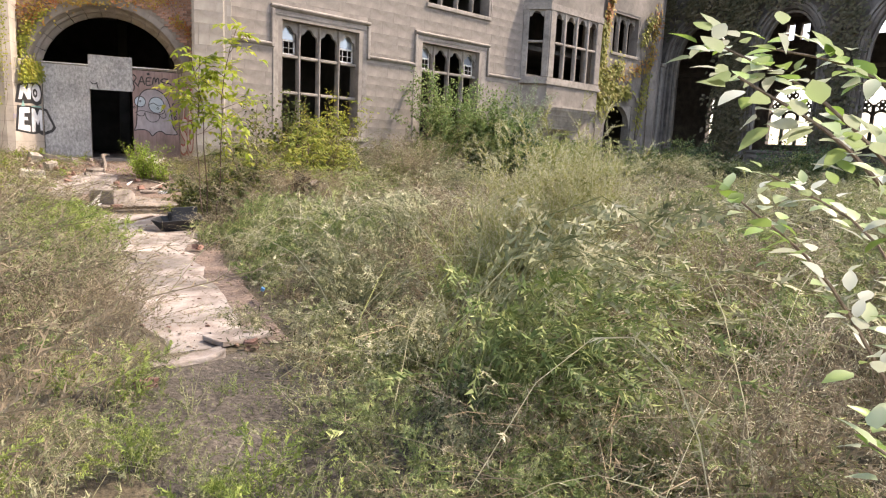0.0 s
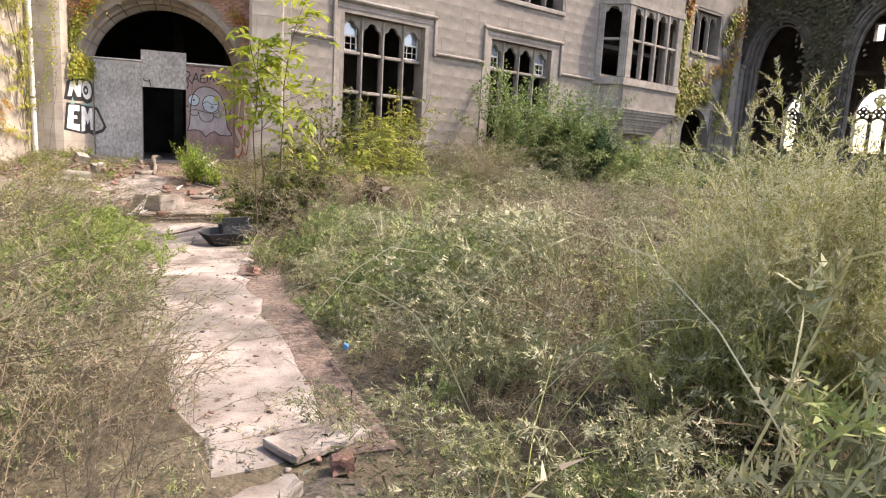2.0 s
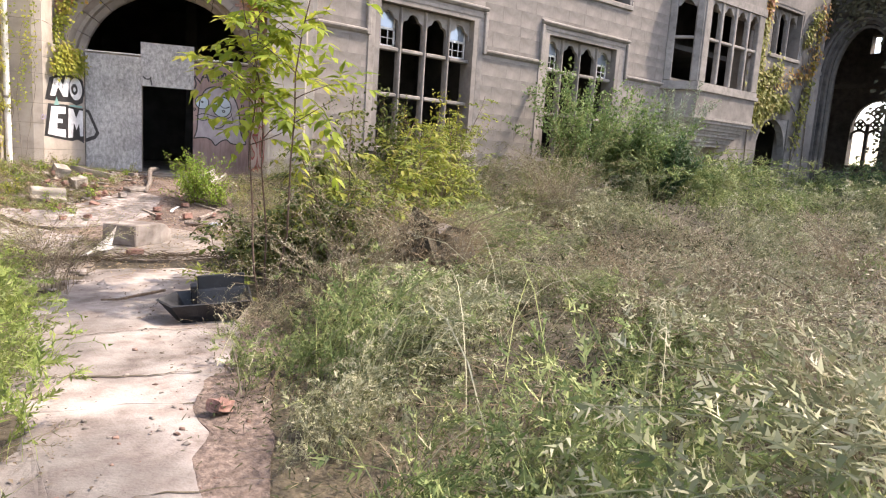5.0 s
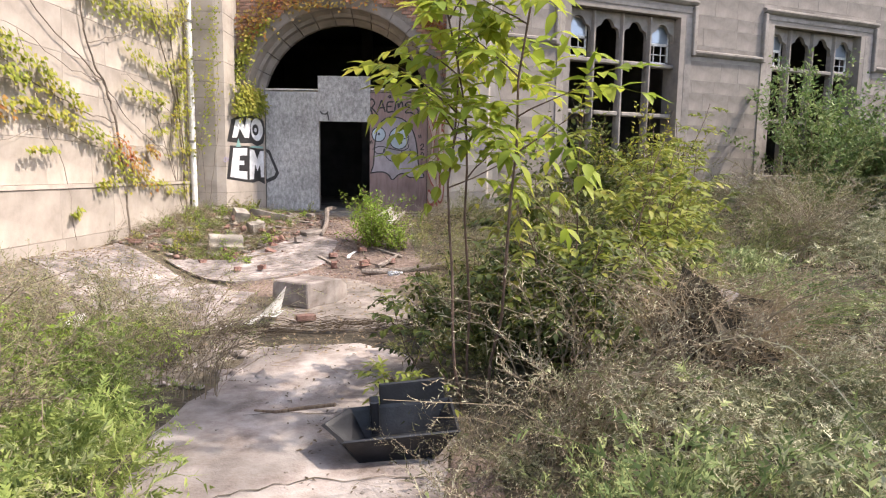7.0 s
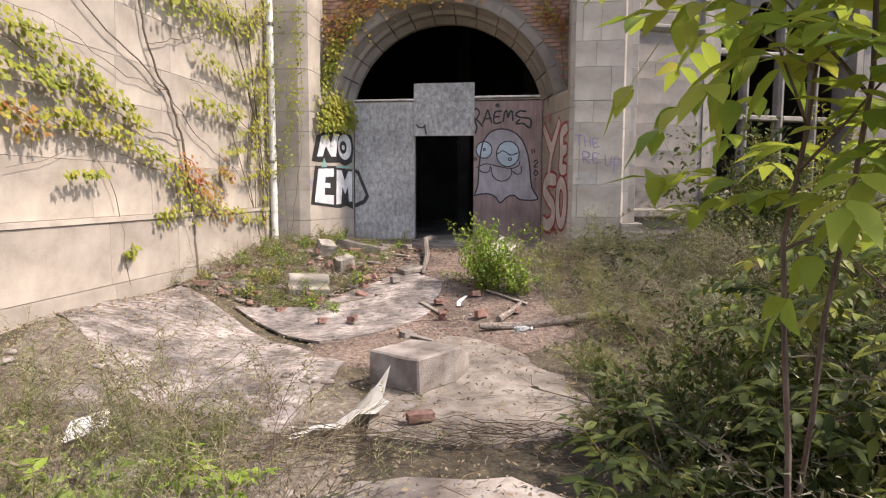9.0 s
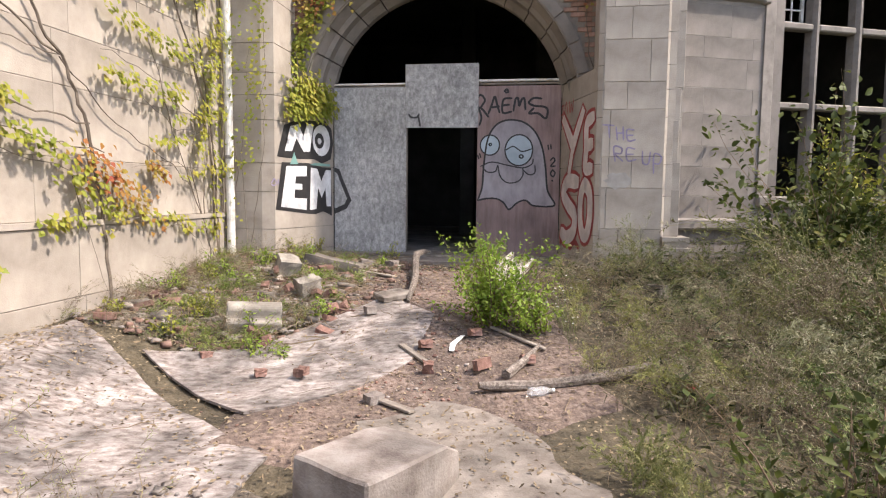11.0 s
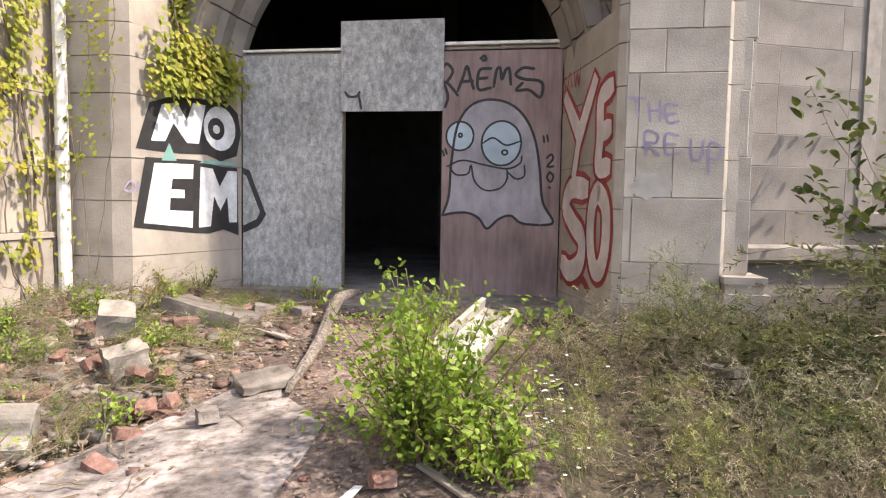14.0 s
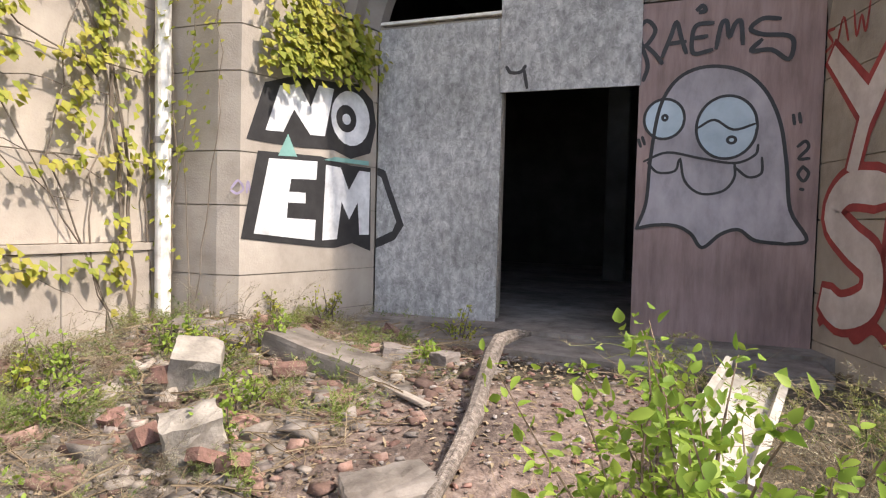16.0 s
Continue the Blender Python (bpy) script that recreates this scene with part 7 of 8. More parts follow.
SMEAR = mat("thin white spray haze", [(0.30, 0.275, 0.25), (0.37, 0.345, 0.32)], 6, 0.8, 0.1, 60, 0.2, 3)
haze = thing("graffiti", "thin white spray smear on a stone pier", "graffiti", ARCH @ pose(0, -1.560, 0))
fill("smear", haze, [(3.22 + (0.17 + 0.03 * math.sin(3 * k)) * math.cos(math.pi * k / 9), 1.93 + (0.11 + 0.02 * math.cos(2 * k)) * math.sin(math.pi * k / 9)) for k in range(18)], 0, SMEAR)
reup = thing("graffiti", "faded violet lettering reading THE RE UP on a stone pier", "graffiti", ARCH @ pose(0, -1.565, 0))
for nm, lines in (("letter_t", [[(3.0, 2.67), (3.14, 2.66)], [(3.07, 2.67), (3.09, 2.50)]]), ("letter_h", [[(3.17, 2.64), (3.19, 2.47)], [(3.26, 2.64), (3.27, 2.47)], [(3.18, 2.56), (3.27, 2.56)]]), ("letter_e", [[(3.40, 2.60), (3.31, 2.60), (3.33, 2.46), (3.42, 2.47)], [(3.32, 2.53), (3.39, 2.53)]]),
                  ("letter_r", [[(3.17, 2.19), (3.15, 2.38), (3.25, 2.36), (3.24, 2.29), (3.16, 2.29), (3.27, 2.19)]]), ("letter_e", [[(3.42, 2.35), (3.32, 2.36), (3.33, 2.20), (3.44, 2.21)], [(3.32, 2.28), (3.40, 2.28)]]), ("letter_u", [[(3.52, 2.32), (3.53, 2.17), (3.60, 2.16), (3.62, 2.31)]]), ("letter_p", [[(3.67, 2.03), (3.67, 2.28), (3.76, 2.25), (3.74, 2.16), (3.67, 2.16)]])):
    paint(nm, reup, lines, 0.022, 0, SPRAY_VIOLET)
bay_tag = thing("graffiti", "illegible black spray scrawl on grey stone", "graffiti", pose(0, FY - 0.03, 0))
for i in range(7):
    paint("bar", bay_tag, [[(26.55 + 0.16 * i, 1.55 + 0.1 * (i % 2)), (26.65 + 0.16 * i, 2.1 + 0.2 * (i % 3 == 1))]], 0.06, 0, SPRAY_BLACK, False)
paint("bar", bay_tag, [[(26.45, 1.8), (27.7, 1.85)]], 0.06, 1, SPRAY_BLACK, False)

# ---- things on the ground ----
def rock(seed, sx, sy, sz, rough=0.12, cuts=3, boxy=0.5):
    """A broken stone: a box, subdivided and roughened."""
    bm = bmesh.new()
    box(bm, -sx / 2, sx / 2, -sy / 2, sy / 2, 0, sz)
    bmesh.ops.subdivide_edges(bm, edges=bm.edges, cuts=cuts, use_grid_fill=True)
    c = Vector((0, 0, sz / 2))
    for v in bm.verts:
        d = v.co - c
        n = noise.noise_vector(v.co * (3.0 / max(sx, sy)) + Vector((seed * 3.1, seed, 0))) + 0.5 * noise.noise_vector(v.co * (9.0 / max(sx, sy)) + Vector((seed, seed * 2, 0)))
        e = Vector((abs(d.x) / (sx / 2), abs(d.y) / (sy / 2), abs(d.z) / (sz / 2)))
        corner = max(0, sorted(e)[1] - 0.6)
        v.co += n * rough * min(sx, sy, sz) - d * corner * 0.12 * (1 - boxy) * 2
    return bm


def put(name, label, category, bm, material, x, y, z=None, rx=0, ry=0, rz=0, lift=0.0, group=""):
    z = ground_z(x, y) + lift if z is None else z
    return thing(name, label, category, pose(x, y, z, rx, ry, rz), group, "", bm, material)


# the cut stone on the walk
bm = bmesh.new()
box(bm, 0, 0.86, 0, 0.56, 0, 0.30, 0.015)
bmesh.ops.subdivide_edges(bm, edges=bm.edges, cuts=4, use_grid_fill=True)
for v in bm.verts:
    v.co += noise.noise_vector(v.co * 5) * 0.014
    if v.co.x > 0.5:
        q = (v.co.x - 0.5) / 0.36
        v.co.z -= 0.13 * q * q * (v.co.z / 0.3)
        v.co.y += 0.10 * q * (1 - v.co.y / 0.56)
put("stone_block", "weathered cut limestone block lying on the walk", "stone block", bm, CONCRETE, 2.82, 13.50, rz=38, lift=0.035)

# black tub
tub = thing("plastic_tub", "broken black plastic tub lying on the concrete walk", "tub", pose(2.74, 9.55, 0.05, 6, -4, -12) @ Matrix.Scale(0.92, 4))
bm = bmesh.new()
lo = [(-0.26, -0.14), (0.22, -0.16), (0.24, 0.14), (-0.22, 0.14), (-0.32, 0.0)]
hi = [(-0.34, -0.22), (0.34, -0.24), (0.36, 0.20), (-0.30, 0.20), (-0.46, 0.02)]
rows = []
for (pts, z, k) in ((lo, 0.0, 1.0), (hi, 0.19, 1.0), (hi, 0.205, 1.05), (hi, 0.212, 1.0), (hi, 0.19, 0.95), (lo, 0.02, 0.96)):
    rows.append([bm.verts.new((x * k, y * k, z)) for x, y in pts])
for a, b in zip(rows, rows[1:]):
    for i in range(5):
        bm.faces.new((a[i], a[(i + 1) % 5], b[(i + 1) % 5], b[i]))
bm.faces.new(rows[0][::-1])
bm.faces.new(rows[-1])
part("body", bm, BLACK_PLASTIC, tub)
bm = bmesh.new()
box(bm, -0.10, 0.34, 0.19, 0.215, 0.05, 0.36, 0.008, pose(0, 0.02, 0, -8, 0, 0))
part("raised_panel", bm, BLACK_PLASTIC, tub)
bm = bmesh.new()
box(bm, -0.17, -0.11, 0.10, 0.20, 0.05, 0.28, 0.008)
part("divider", bm, BLACK_PLASTIC, tub)
bm = bmesh.new()
tube(bm, [(2.42, 9.86, 0.24), (2.28, 10.05, 0.17), (2.10, 10.22, 0.10), (1.98, 10.36, 0.075)], [0.012, 0.013, 0.011, 0.008], 6)
thing("stick", "thin dark stick leaning out of a tub", "stick", bm=bm, material=BARK)


def sheet(name, label, category, outline, zf, thick, material, seed=0, step=0.16, wob=0.0):
    """A stiff warped board with a plan outline and height function."""
    cx, cy = sum(p[0] for p in outline) / len(outline), sum(p[1] for p in outline) / len(outline)
    ringp = []
    for i, p in enumerate(outline):
        q = outline[(i + 1) % len(outline)]
        n = max(1, int(math.dist(p, q) / step))
        ringp += [(p[0] + (q[0] - p[0]) * k / n, p[1] + (q[1] - p[1]) * k / n) for k in range(n)]
    bm = bmesh.new()
    def row(s, dz):
        return [bm.verts.new((cx + (x - cx) * s, cy + (y - cy) * s, zf(cx + (x - cx) * s, cy + (y - cy) * s) + wob * noise.noise(Vector((x * 3 * s, y * 3 * s, seed))) + dz)) for x, y in ringp]
    loops = [row(s, 0) for s in (1, 0.8, 0.6, 0.4, 0.2)]
    low = row(1, -thick)
    mid = bm.verts.new((cx, cy, zf(cx, cy)))
    mid2 = bm.verts.new((cx, cy, zf(cx, cy) - thick))
    n = len(ringp)
    for i in range(n):
        j = (i + 1) % n
        bm.faces.new((low[i], low[j], loops[0][j], loops[0][i]))
        bm.faces.new((low[j], low[i], mid2))
        for a, b in zip(loops, loops[1:]):
            bm.faces.new((a[i], a[j], b[j], b[i]))
        bm.faces.new((loops[-1][i], loops[-1][j], mid))
    return thing(name, label, category, bm=bm, material=material)


sheet("plywood_sheet", "bleached warped plywood sheet sloping down to the walk", "board", [(2.32, 14.62), (1.72, 13.02), (0.6, 13.9), (-0.55, 15.7), (0.45, 17.3), (1.2, 16.3)],
      lambda x, y: ground_z(x, y) + 0.035, 0.02, PLY_PALE, 1, wob=0.015)
sheet("plywood_sheet", "long bleached plywood sheet curling before the archway", "board", [(1.15, 16.75), (2.12, 15.42), (3.0, 15.85), (3.55, 16.3), (3.98, 17.3), (3.60, 18.05), (2.85, 17.5), (2.1, 17.0)],
      lambda x, y: ground_z(x, y) + 0.05, 0.022, PLY_PALE, 2, wob=0.015)
bm = rock(3, 0.40, 0.28, 0.06, 0.35, 5, 0.3)
put("broken_slab", "jagged pale concrete fragment on a plywood sheet", "stone", bm, CONCRETE_DARK, 3.62, 17.95, rx=4, ry=-6, rz=20, lift=0.05)

# white torn sheet
bm = bmesh.new()
prof = [(0, 0, 0.02), (0.25, 0.12, 0.05), (0.45, 0.18, 0.04), (0.62, 0.35, 0.08), (0.80, 0.48, 0.07), (0.95, 0.62, 0.10)]
va = [bm.verts.new((x, y, z)) for x, y, z in prof]
vb = [bm.verts.new((x + 0.05, y - 0.13 - 0.02 * i, z + 0.03 * (i % 2))) for i, (x, y, z) in enumerate(prof)]
for i in range(5):
    bm.faces.new((va[i], va[i + 1], vb[i + 1], vb[i]))
vt = [bm.verts.new((p[0] + 0.08, p[1] - 0.02, p[2] + h)) for p, h in zip(prof[3:], (0.06, 0.20, 0.30))]
for i in range(2):
    bm.faces.new((va[3 + i], va[4 + i], vt[i + 1], vt[i]))
ext = bmesh.ops.solidify(bm, geom=bm.faces[:], thickness=0.006)
bmesh.ops.scale(bm, vec=(0.76, 0.76, 0.9), verts=bm.verts)
put("white_sheet", "torn white vinyl sheet propped on rubble", "sheet", bm, WHITE_SHEET, 1.76, 12.92, rz=-3, lift=0.03)
bm = bmesh.new()
slab(bm, [(0, 0), (0.3, 0.05), (0.36, 0.2), (0.1, 0.16)], 0, 0.006, "z")
put("white_scrap", "crumpled white sheet scrap among weeds", "scrap", bm, WHITE_SHEET, 0.35, 12.95, rx=35, rz=30, lift=0.10)
bm = bmesh.new()
slab(bm, [(0, 0), (0.05, 0.16), (0.20, 0.30), (0.24, 0.28), (0.10, 0.12), (0.04, -0.03)], 0, 0.006, "z")
put("white_strip", "bent white plastic strip on red earth", "strip", bm, WHITE_SHEET, 3.92, 16.38, rx=8, ry=-10, lift=0.05)

# timbers
bm = bmesh.new()
tube(bm, [(3.97, 15.55, 0.15), (4.03, 15.55, 0.15), (4.4, 15.50, 0.145), (4.75, 15.48, 0.16), (5.1, 15.45, 0.20), (5.4, 15.47, 0.25), (5.7, 15.55, 0.28)], [0.032, 0.045, 0.046, 0.043, 0.05, 0.04, 0.018], 9)
for v in bm.verts:
    v.co += noise.noise_vector(v.co * 8) * 0.012 + noise.noise_vector(v.co * 25) * 0.006
thing("timber_log", "weathered brown-grey log lying across red earth", "log", bm=bm, material=LOG_WOOD)
bm = bmesh.new()
tube(bm, [(4.25, 15.68, 0.19), (4.5, 15.9, 0.25), (4.74, 16.16, 0.32)], [0.045, 0.035, 0.015], 6)
thing("branch", "split grey branch resting on a log", "branch", bm=bm, material=LOG_WOOD)
bm = bmesh.new()
tube(bm, [(4.5, 15.58, 0.10), (4.8, 15.52, 0.10), (5.0, 15.56, 0.12)], [0.022, 0.02, 0.012], 6)
thing("branch", "charred short branch beside a log", "branch", bm=bm, material=BARK)
bm = bmesh.new()
tube(bm, [(3.76, 17.72, 0.50), (3.80, 17.86, 0.54), (3.91, 18.2, 0.62), (4.00, 18.55, 0.68), (4.06, 18.9, 0.75), (4.13, 19.25, 0.81), (4.21, 19.55, 0.86), (4.33, 19.72, 0.88), (4.44, 19.78, 0.88)], [0.018, 0.036, 0.042, 0.05, 0.046, 0.053, 0.048, 0.04, 0.02], 9)
for v in bm.verts:
    v.co += noise.noise_vector(v.co * 8) * 0.014 + noise.noise_vector(v.co * 25) * 0.006
thing("timber_log", "crooked brown-grey log leaning against the door step", "log", bm=bm, material=LOG_WOOD)
for x0, y0, x1, y1, w, lab in ((4.45, 16.75, 4.80, 16.15, 0.05, "split grey lath on rubble"), (3.50, 16.62, 3.68, 16.12, 0.06, "grey wooden slat on the edge of a board"), (3.15, 15.55, 3.35, 15.2, 0.07, "short grey board end in red earth"), (2.05, 19.75, 2.35, 18.75, 0.09, "pale weathered plank in rubble"), (2.9, 20.05, 3.75, 19.9, 0.08, "dark weathered plank on rubble"), (3.3, 19.35, 3.75, 18.75, 0.06, "thin dark plank on rubble")):
    L = math.dist((x0, y0), (x1, y1))
    bm = bmesh.new()
    box(bm, 0, L, -w / 2, w / 2, 0, 0.022, 0.004)
    z0, z1 = ground_z(x0, y0) + 0.05, ground_z(x1, y1) + 0.05
    thing("plank", lab, "plank", pose(x0, y0, z0, 0, -math.degrees(math.atan2(z1 - z0, L)), math.degrees(math.atan2(y1 - y0, x1 - x0))), bm=bm, material=GREY_WOOD)

# dressed stones in the rubble
st = thing("stone_block", "pale moulded limestone piece with a groove, lying in rubble", "stone block", pose(1.80, 17.36, ground_z(1.8, 17.36) + 0.0, 24, 5, 6))
bm = bmesh.new()
pr = [(0, 0), (0.30, 0), (0.30, 0.24), (0.20, 0.25), (0.16, 0.22), (0.14, 0.15), (0.12, 0.13), (0.02, 0.15)]
a = [bm.verts.new((0, y, z)) for y, z in pr]
b = [bm.verts.new((0.56, y + 0.02, z)) for y, z in pr]
bm.faces.new(a), bm.faces.new(b[::-1])
for i in range(len(pr)):
    bm.faces.new((a[i], b[i], b[(i + 1) % len(pr)], a[(i + 1) % len(pr)]))
bmesh.ops.bevel(bm, geom=bm.edges[:], offset=0.012, segments=1, affect="EDGES")
bmesh.ops.recalc_face_normals(bm, faces=bm.faces[:])
part("body", bm, PALE_STONE, st)
for seed, x, y, sx, sy, sz, rx, ry, rz, lab, m in ((1, 2.38, 19.05, 0.27, 0.26, 0.27, 22, 8, 15, "squared pale stone cube tilted in rubble", PALE_STONE), (2, 2.66, 18.36, 0.27, 0.20, 0.22, 12, -10, 28, "broken pale stone lump in rubble", PALE_STONE), (4, 2.15, 19.85, 0.50, 0.22, 0.07, 14, 6, 0, "thin grey slate slab on rubble", CONCRETE_DARK),
                                              (5, 3.05, 19.5, 0.85, 0.36, 0.15, -6, 9, -32, "long broken stone lintel lying in rubble", CONCRETE_DARK), (6, 3.30, 17.50, 0.12, 0.09, 0.08, 0, 0, 20, "mortar-crusted half brick on plywood", CONCRETE), (7, 3.85, 19.55, 0.16, 0.13, 0.11, 0, 0, 50, "small pale stone by the step", CONCRETE), (8, 3.5, 19.75, 0.2, 0.16, 0.12, 0, 10, 10, "small broken stone by the boards", CONCRETE),
                                              (9, 1.0, 3.62, 0.46, 0.26, 0.04, 0, 2, 12, "flat pale concrete fragment on the path edge", CONCRETE), (10, 6.6, 17.2, 0.3, 0.22, 0.15, 0, 5, 30, "grey stone in weeds by the pier", CONCRETE_DARK), (11, 3.1, 15.55, 0.14, 0.11, 0.09, 0, 0, 30, "small pale stone on red earth", CONCRETE), (12, 0.2, 13.6, 0.4, 0.3, 0.14, 5, 5, 10, "pale concrete chunk among weeds", CONCRETE), (13, 0.75, 12.5, 0.35, 0.25, 0.1, 5, -5, 40, "pale concrete chunk beside the walk", CONCRETE)):
    put("broken_stone", lab, "stone", rock(seed, sx, sy, sz, 0.05 if seed == 1 else 0.10, 4, 0.75), m, x, y, rx=rx, ry=ry, rz=rz, lift=0.02 if seed not in (6,) else 0.07, group="stones in the rubble")

# pale trough-like slab by the bush
sl = thing("roof_gutter", "pale broken glazed channel leaning on rubble", "channel", pose(4.84, 17.78, ground_z(4.84, 17.78) + 0.09, 16, -9, 56))
bm = bmesh.new()
prof = [(-0.17, 0.12), (-0.17, 0.0), (0.17, 0.0), (0.17, 0.12), (0.13, 0.12), (0.12, 0.04), (-0.12, 0.04), (-0.13, 0.12)]
a = [bm.verts.new((0, y, z)) for y, z in prof]
b = [bm.verts.new((1.15, y * 0.95, z)) for y, z in prof]
bm.faces.new(a), bm.faces.new(b[::-1])
for i in range(8):
    bm.faces.new((a[i], b[i], b[(i + 1) % 8], a[(i + 1) % 8]))
part("body", bm, GLAZED, sl)

# plastic bottle
CLEAR = bpy.data.materials.new("clear plastic")
CLEAR.use_nodes = True
cb = CLEAR.node_tree.nodes["Principled BSDF"]
cb.inputs["Base Color"].default_value, cb.inputs["Roughness"].default_value = (0.85, 0.9, 0.92, 1), 0.08
cb.inputs["Transmission Weight"].default_value, cb.inputs["IOR"].default_value = 0.8, 1.16
bottle = thing("plastic_bottle", "clear plastic bottle lying on the ground", "bottle", pose(4.33, 15.36, ground_z(4.33, 15.36) + 0.078, 0, 90, 2) @ Matrix.Scale(1.08, 4))
bm = bmesh.new()
rows = []
for z, r_ in ((0, 0.025), (0.006, 0.034), (0.05, 0.035), (0.06, 0.032), (0.07, 0.035), (0.13, 0.035), (0.165, 0.02), (0.185, 0.013), (0.2, 0.013)):
    rows.append([bm.verts.new((r_ * math.cos(2 * math.pi * k / 14), r_ * math.sin(2 * math.pi * k / 14), z)) for k in range(14)])
for a, b in zip(rows, rows[1:]):
    for i in range(14):
        bm.faces.new((a[i], a[(i + 1) % 14], b[(i + 1) % 14], b[i])).smooth = True
bm.faces.new(rows[0][::-1])
part("body", bm, CLEAR, bottle)
bm = bmesh.new()
tube(bm, [(0, 0, 0.195), (0, 0, 0.215)], 0.016, 12)
part("cap", bm, WHITE_SHEET, bottle)

# down pipe at the wall corner
pipe = thing("drain_pipe", "white painted drain pipe at a wall corner", "pipe", ARCH @ pose(-2.29, -1.66, 0))
bm = bmesh.new()
tube(bm, [(0.02, 0, 0.55), (0.0, 0, 3.5), (-0.02, 0, 6.1)], 0.06, 14)
part("tube", bm, WHITE_PAINT, pipe)
for z in (2.2, 4.6):
    bm = bmesh.new()
    tube(bm, [(0, 0, z), (0, 0, z + 0.05)], 0.068, 14)
    part("bracket", bm, IRON, pipe)

# stump of masonry under dead vines
bm = rock(31, 0.6, 0.45, 0.8, 0.75, 5, 0.1)
put("masonry_stump", "dark broken masonry stump wrapped in dead vines", "stump", bm, SOIL, 5.2, 9.65, lift=-0.03)
s = Soup()
scatter(s, DRY, [(5.2 + 0.35 * math.cos(a), 9.65 + 0.3 * math.sin(a), 0.15 + 0.3 * (a % 2), 1.0, a, int(a * 3) % 4) for a in [0.45 * i for i in range(44)]])
stuff("dead_vines", "dead brown vines over a masonry stump", "vines", s, WEED_DRY)
bm = bmesh.new()
slab(bm, [(0, 0), (0.34, 0.03), (0.36, 0.16), (0.02, 0.13)], 0, 0.03, "z")
put("pale_board", "short pale board on the masonry stump", "board", bm, CONCRETE, 5.1, 9.5, 0.74, 10, -6, 25)
put("kerb_stone", "narrow broken pale kerb stone across the path", "stone", rock(61, 0.52, 0.13, 0.07, 0.5, 5, 0.3), CONCRETE, 0.45, 3.2, rz=4, lift=0.0)
bm = bmesh.new()
slab(bm, [(0, 0), (0.035, 0.005), (0.045, 0.04), (0.01, 0.035)], 0, 0.03, "z")
BLUE = mat("blue plastic", [(0.05, 0.20, 0.42), (0.09, 0.28, 0.52)], 8, 0.5, 0.1, 60, 0.2, 3)
put("plastic_scrap", "small blue plastic scrap in the weeds", "scrap", bm, BLUE, 1.62, 4.45, rx=20, rz=40, lift=0.12)

bm = rock(66, 0.11, 0.09, 0.05, 0.6, 3, 0.2)
put("plastic_scrap", "crumpled teal plastic scrap in the thicket", "scrap", bm, TEAL, 3.95, 11.8, rz=30, lift=0.05)
can = thing("crushed_can", "crushed red and white drink can in the weeds", "can", pose(5.50, 14.92, ground_z(5.5, 14.92) + 0.16, 20, 80, 35))
for nm, z0, z1, m_ in (("body", 0.0, 0.075, SPRAY_RED), ("shoulder", 0.0755, 0.115, WHITE_SHEET)):
    bm = bmesh.new()
    tube(bm, [(0, 0, z0), (0.004, 0, (z0 + z1) / 2), (0, 0.003, z1)], [0.033, 0.028, 0.031], 12)
    part(nm, bm, m_, can)

# bricks
BRICKS = []
for i in range(6):
    L = (0.205, 0.205, 0.13, 0.10, 0.205, 0.15)[i]
    bm = rock(50 + i, L, 0.095, 0.062, 0.10 if i in (0, 1) else 0.24, 2, 0.6)
    me = mesh_of(bm, "brick")
    me.materials.append(LOOSE_BRICK)
    BRICKS.append(me)


def brick(k, x, y, rx=0, ry=0, rz=0, lift=0.02, label="loose red brick on the ground"):
    o = new("loose_brick", BRICKS[k % 6])
    o.matrix_world = pose(x, y, ground_z(x, y) + lift, rx, ry, rz)
    return tagged(o, label, "brick", "loose bricks")


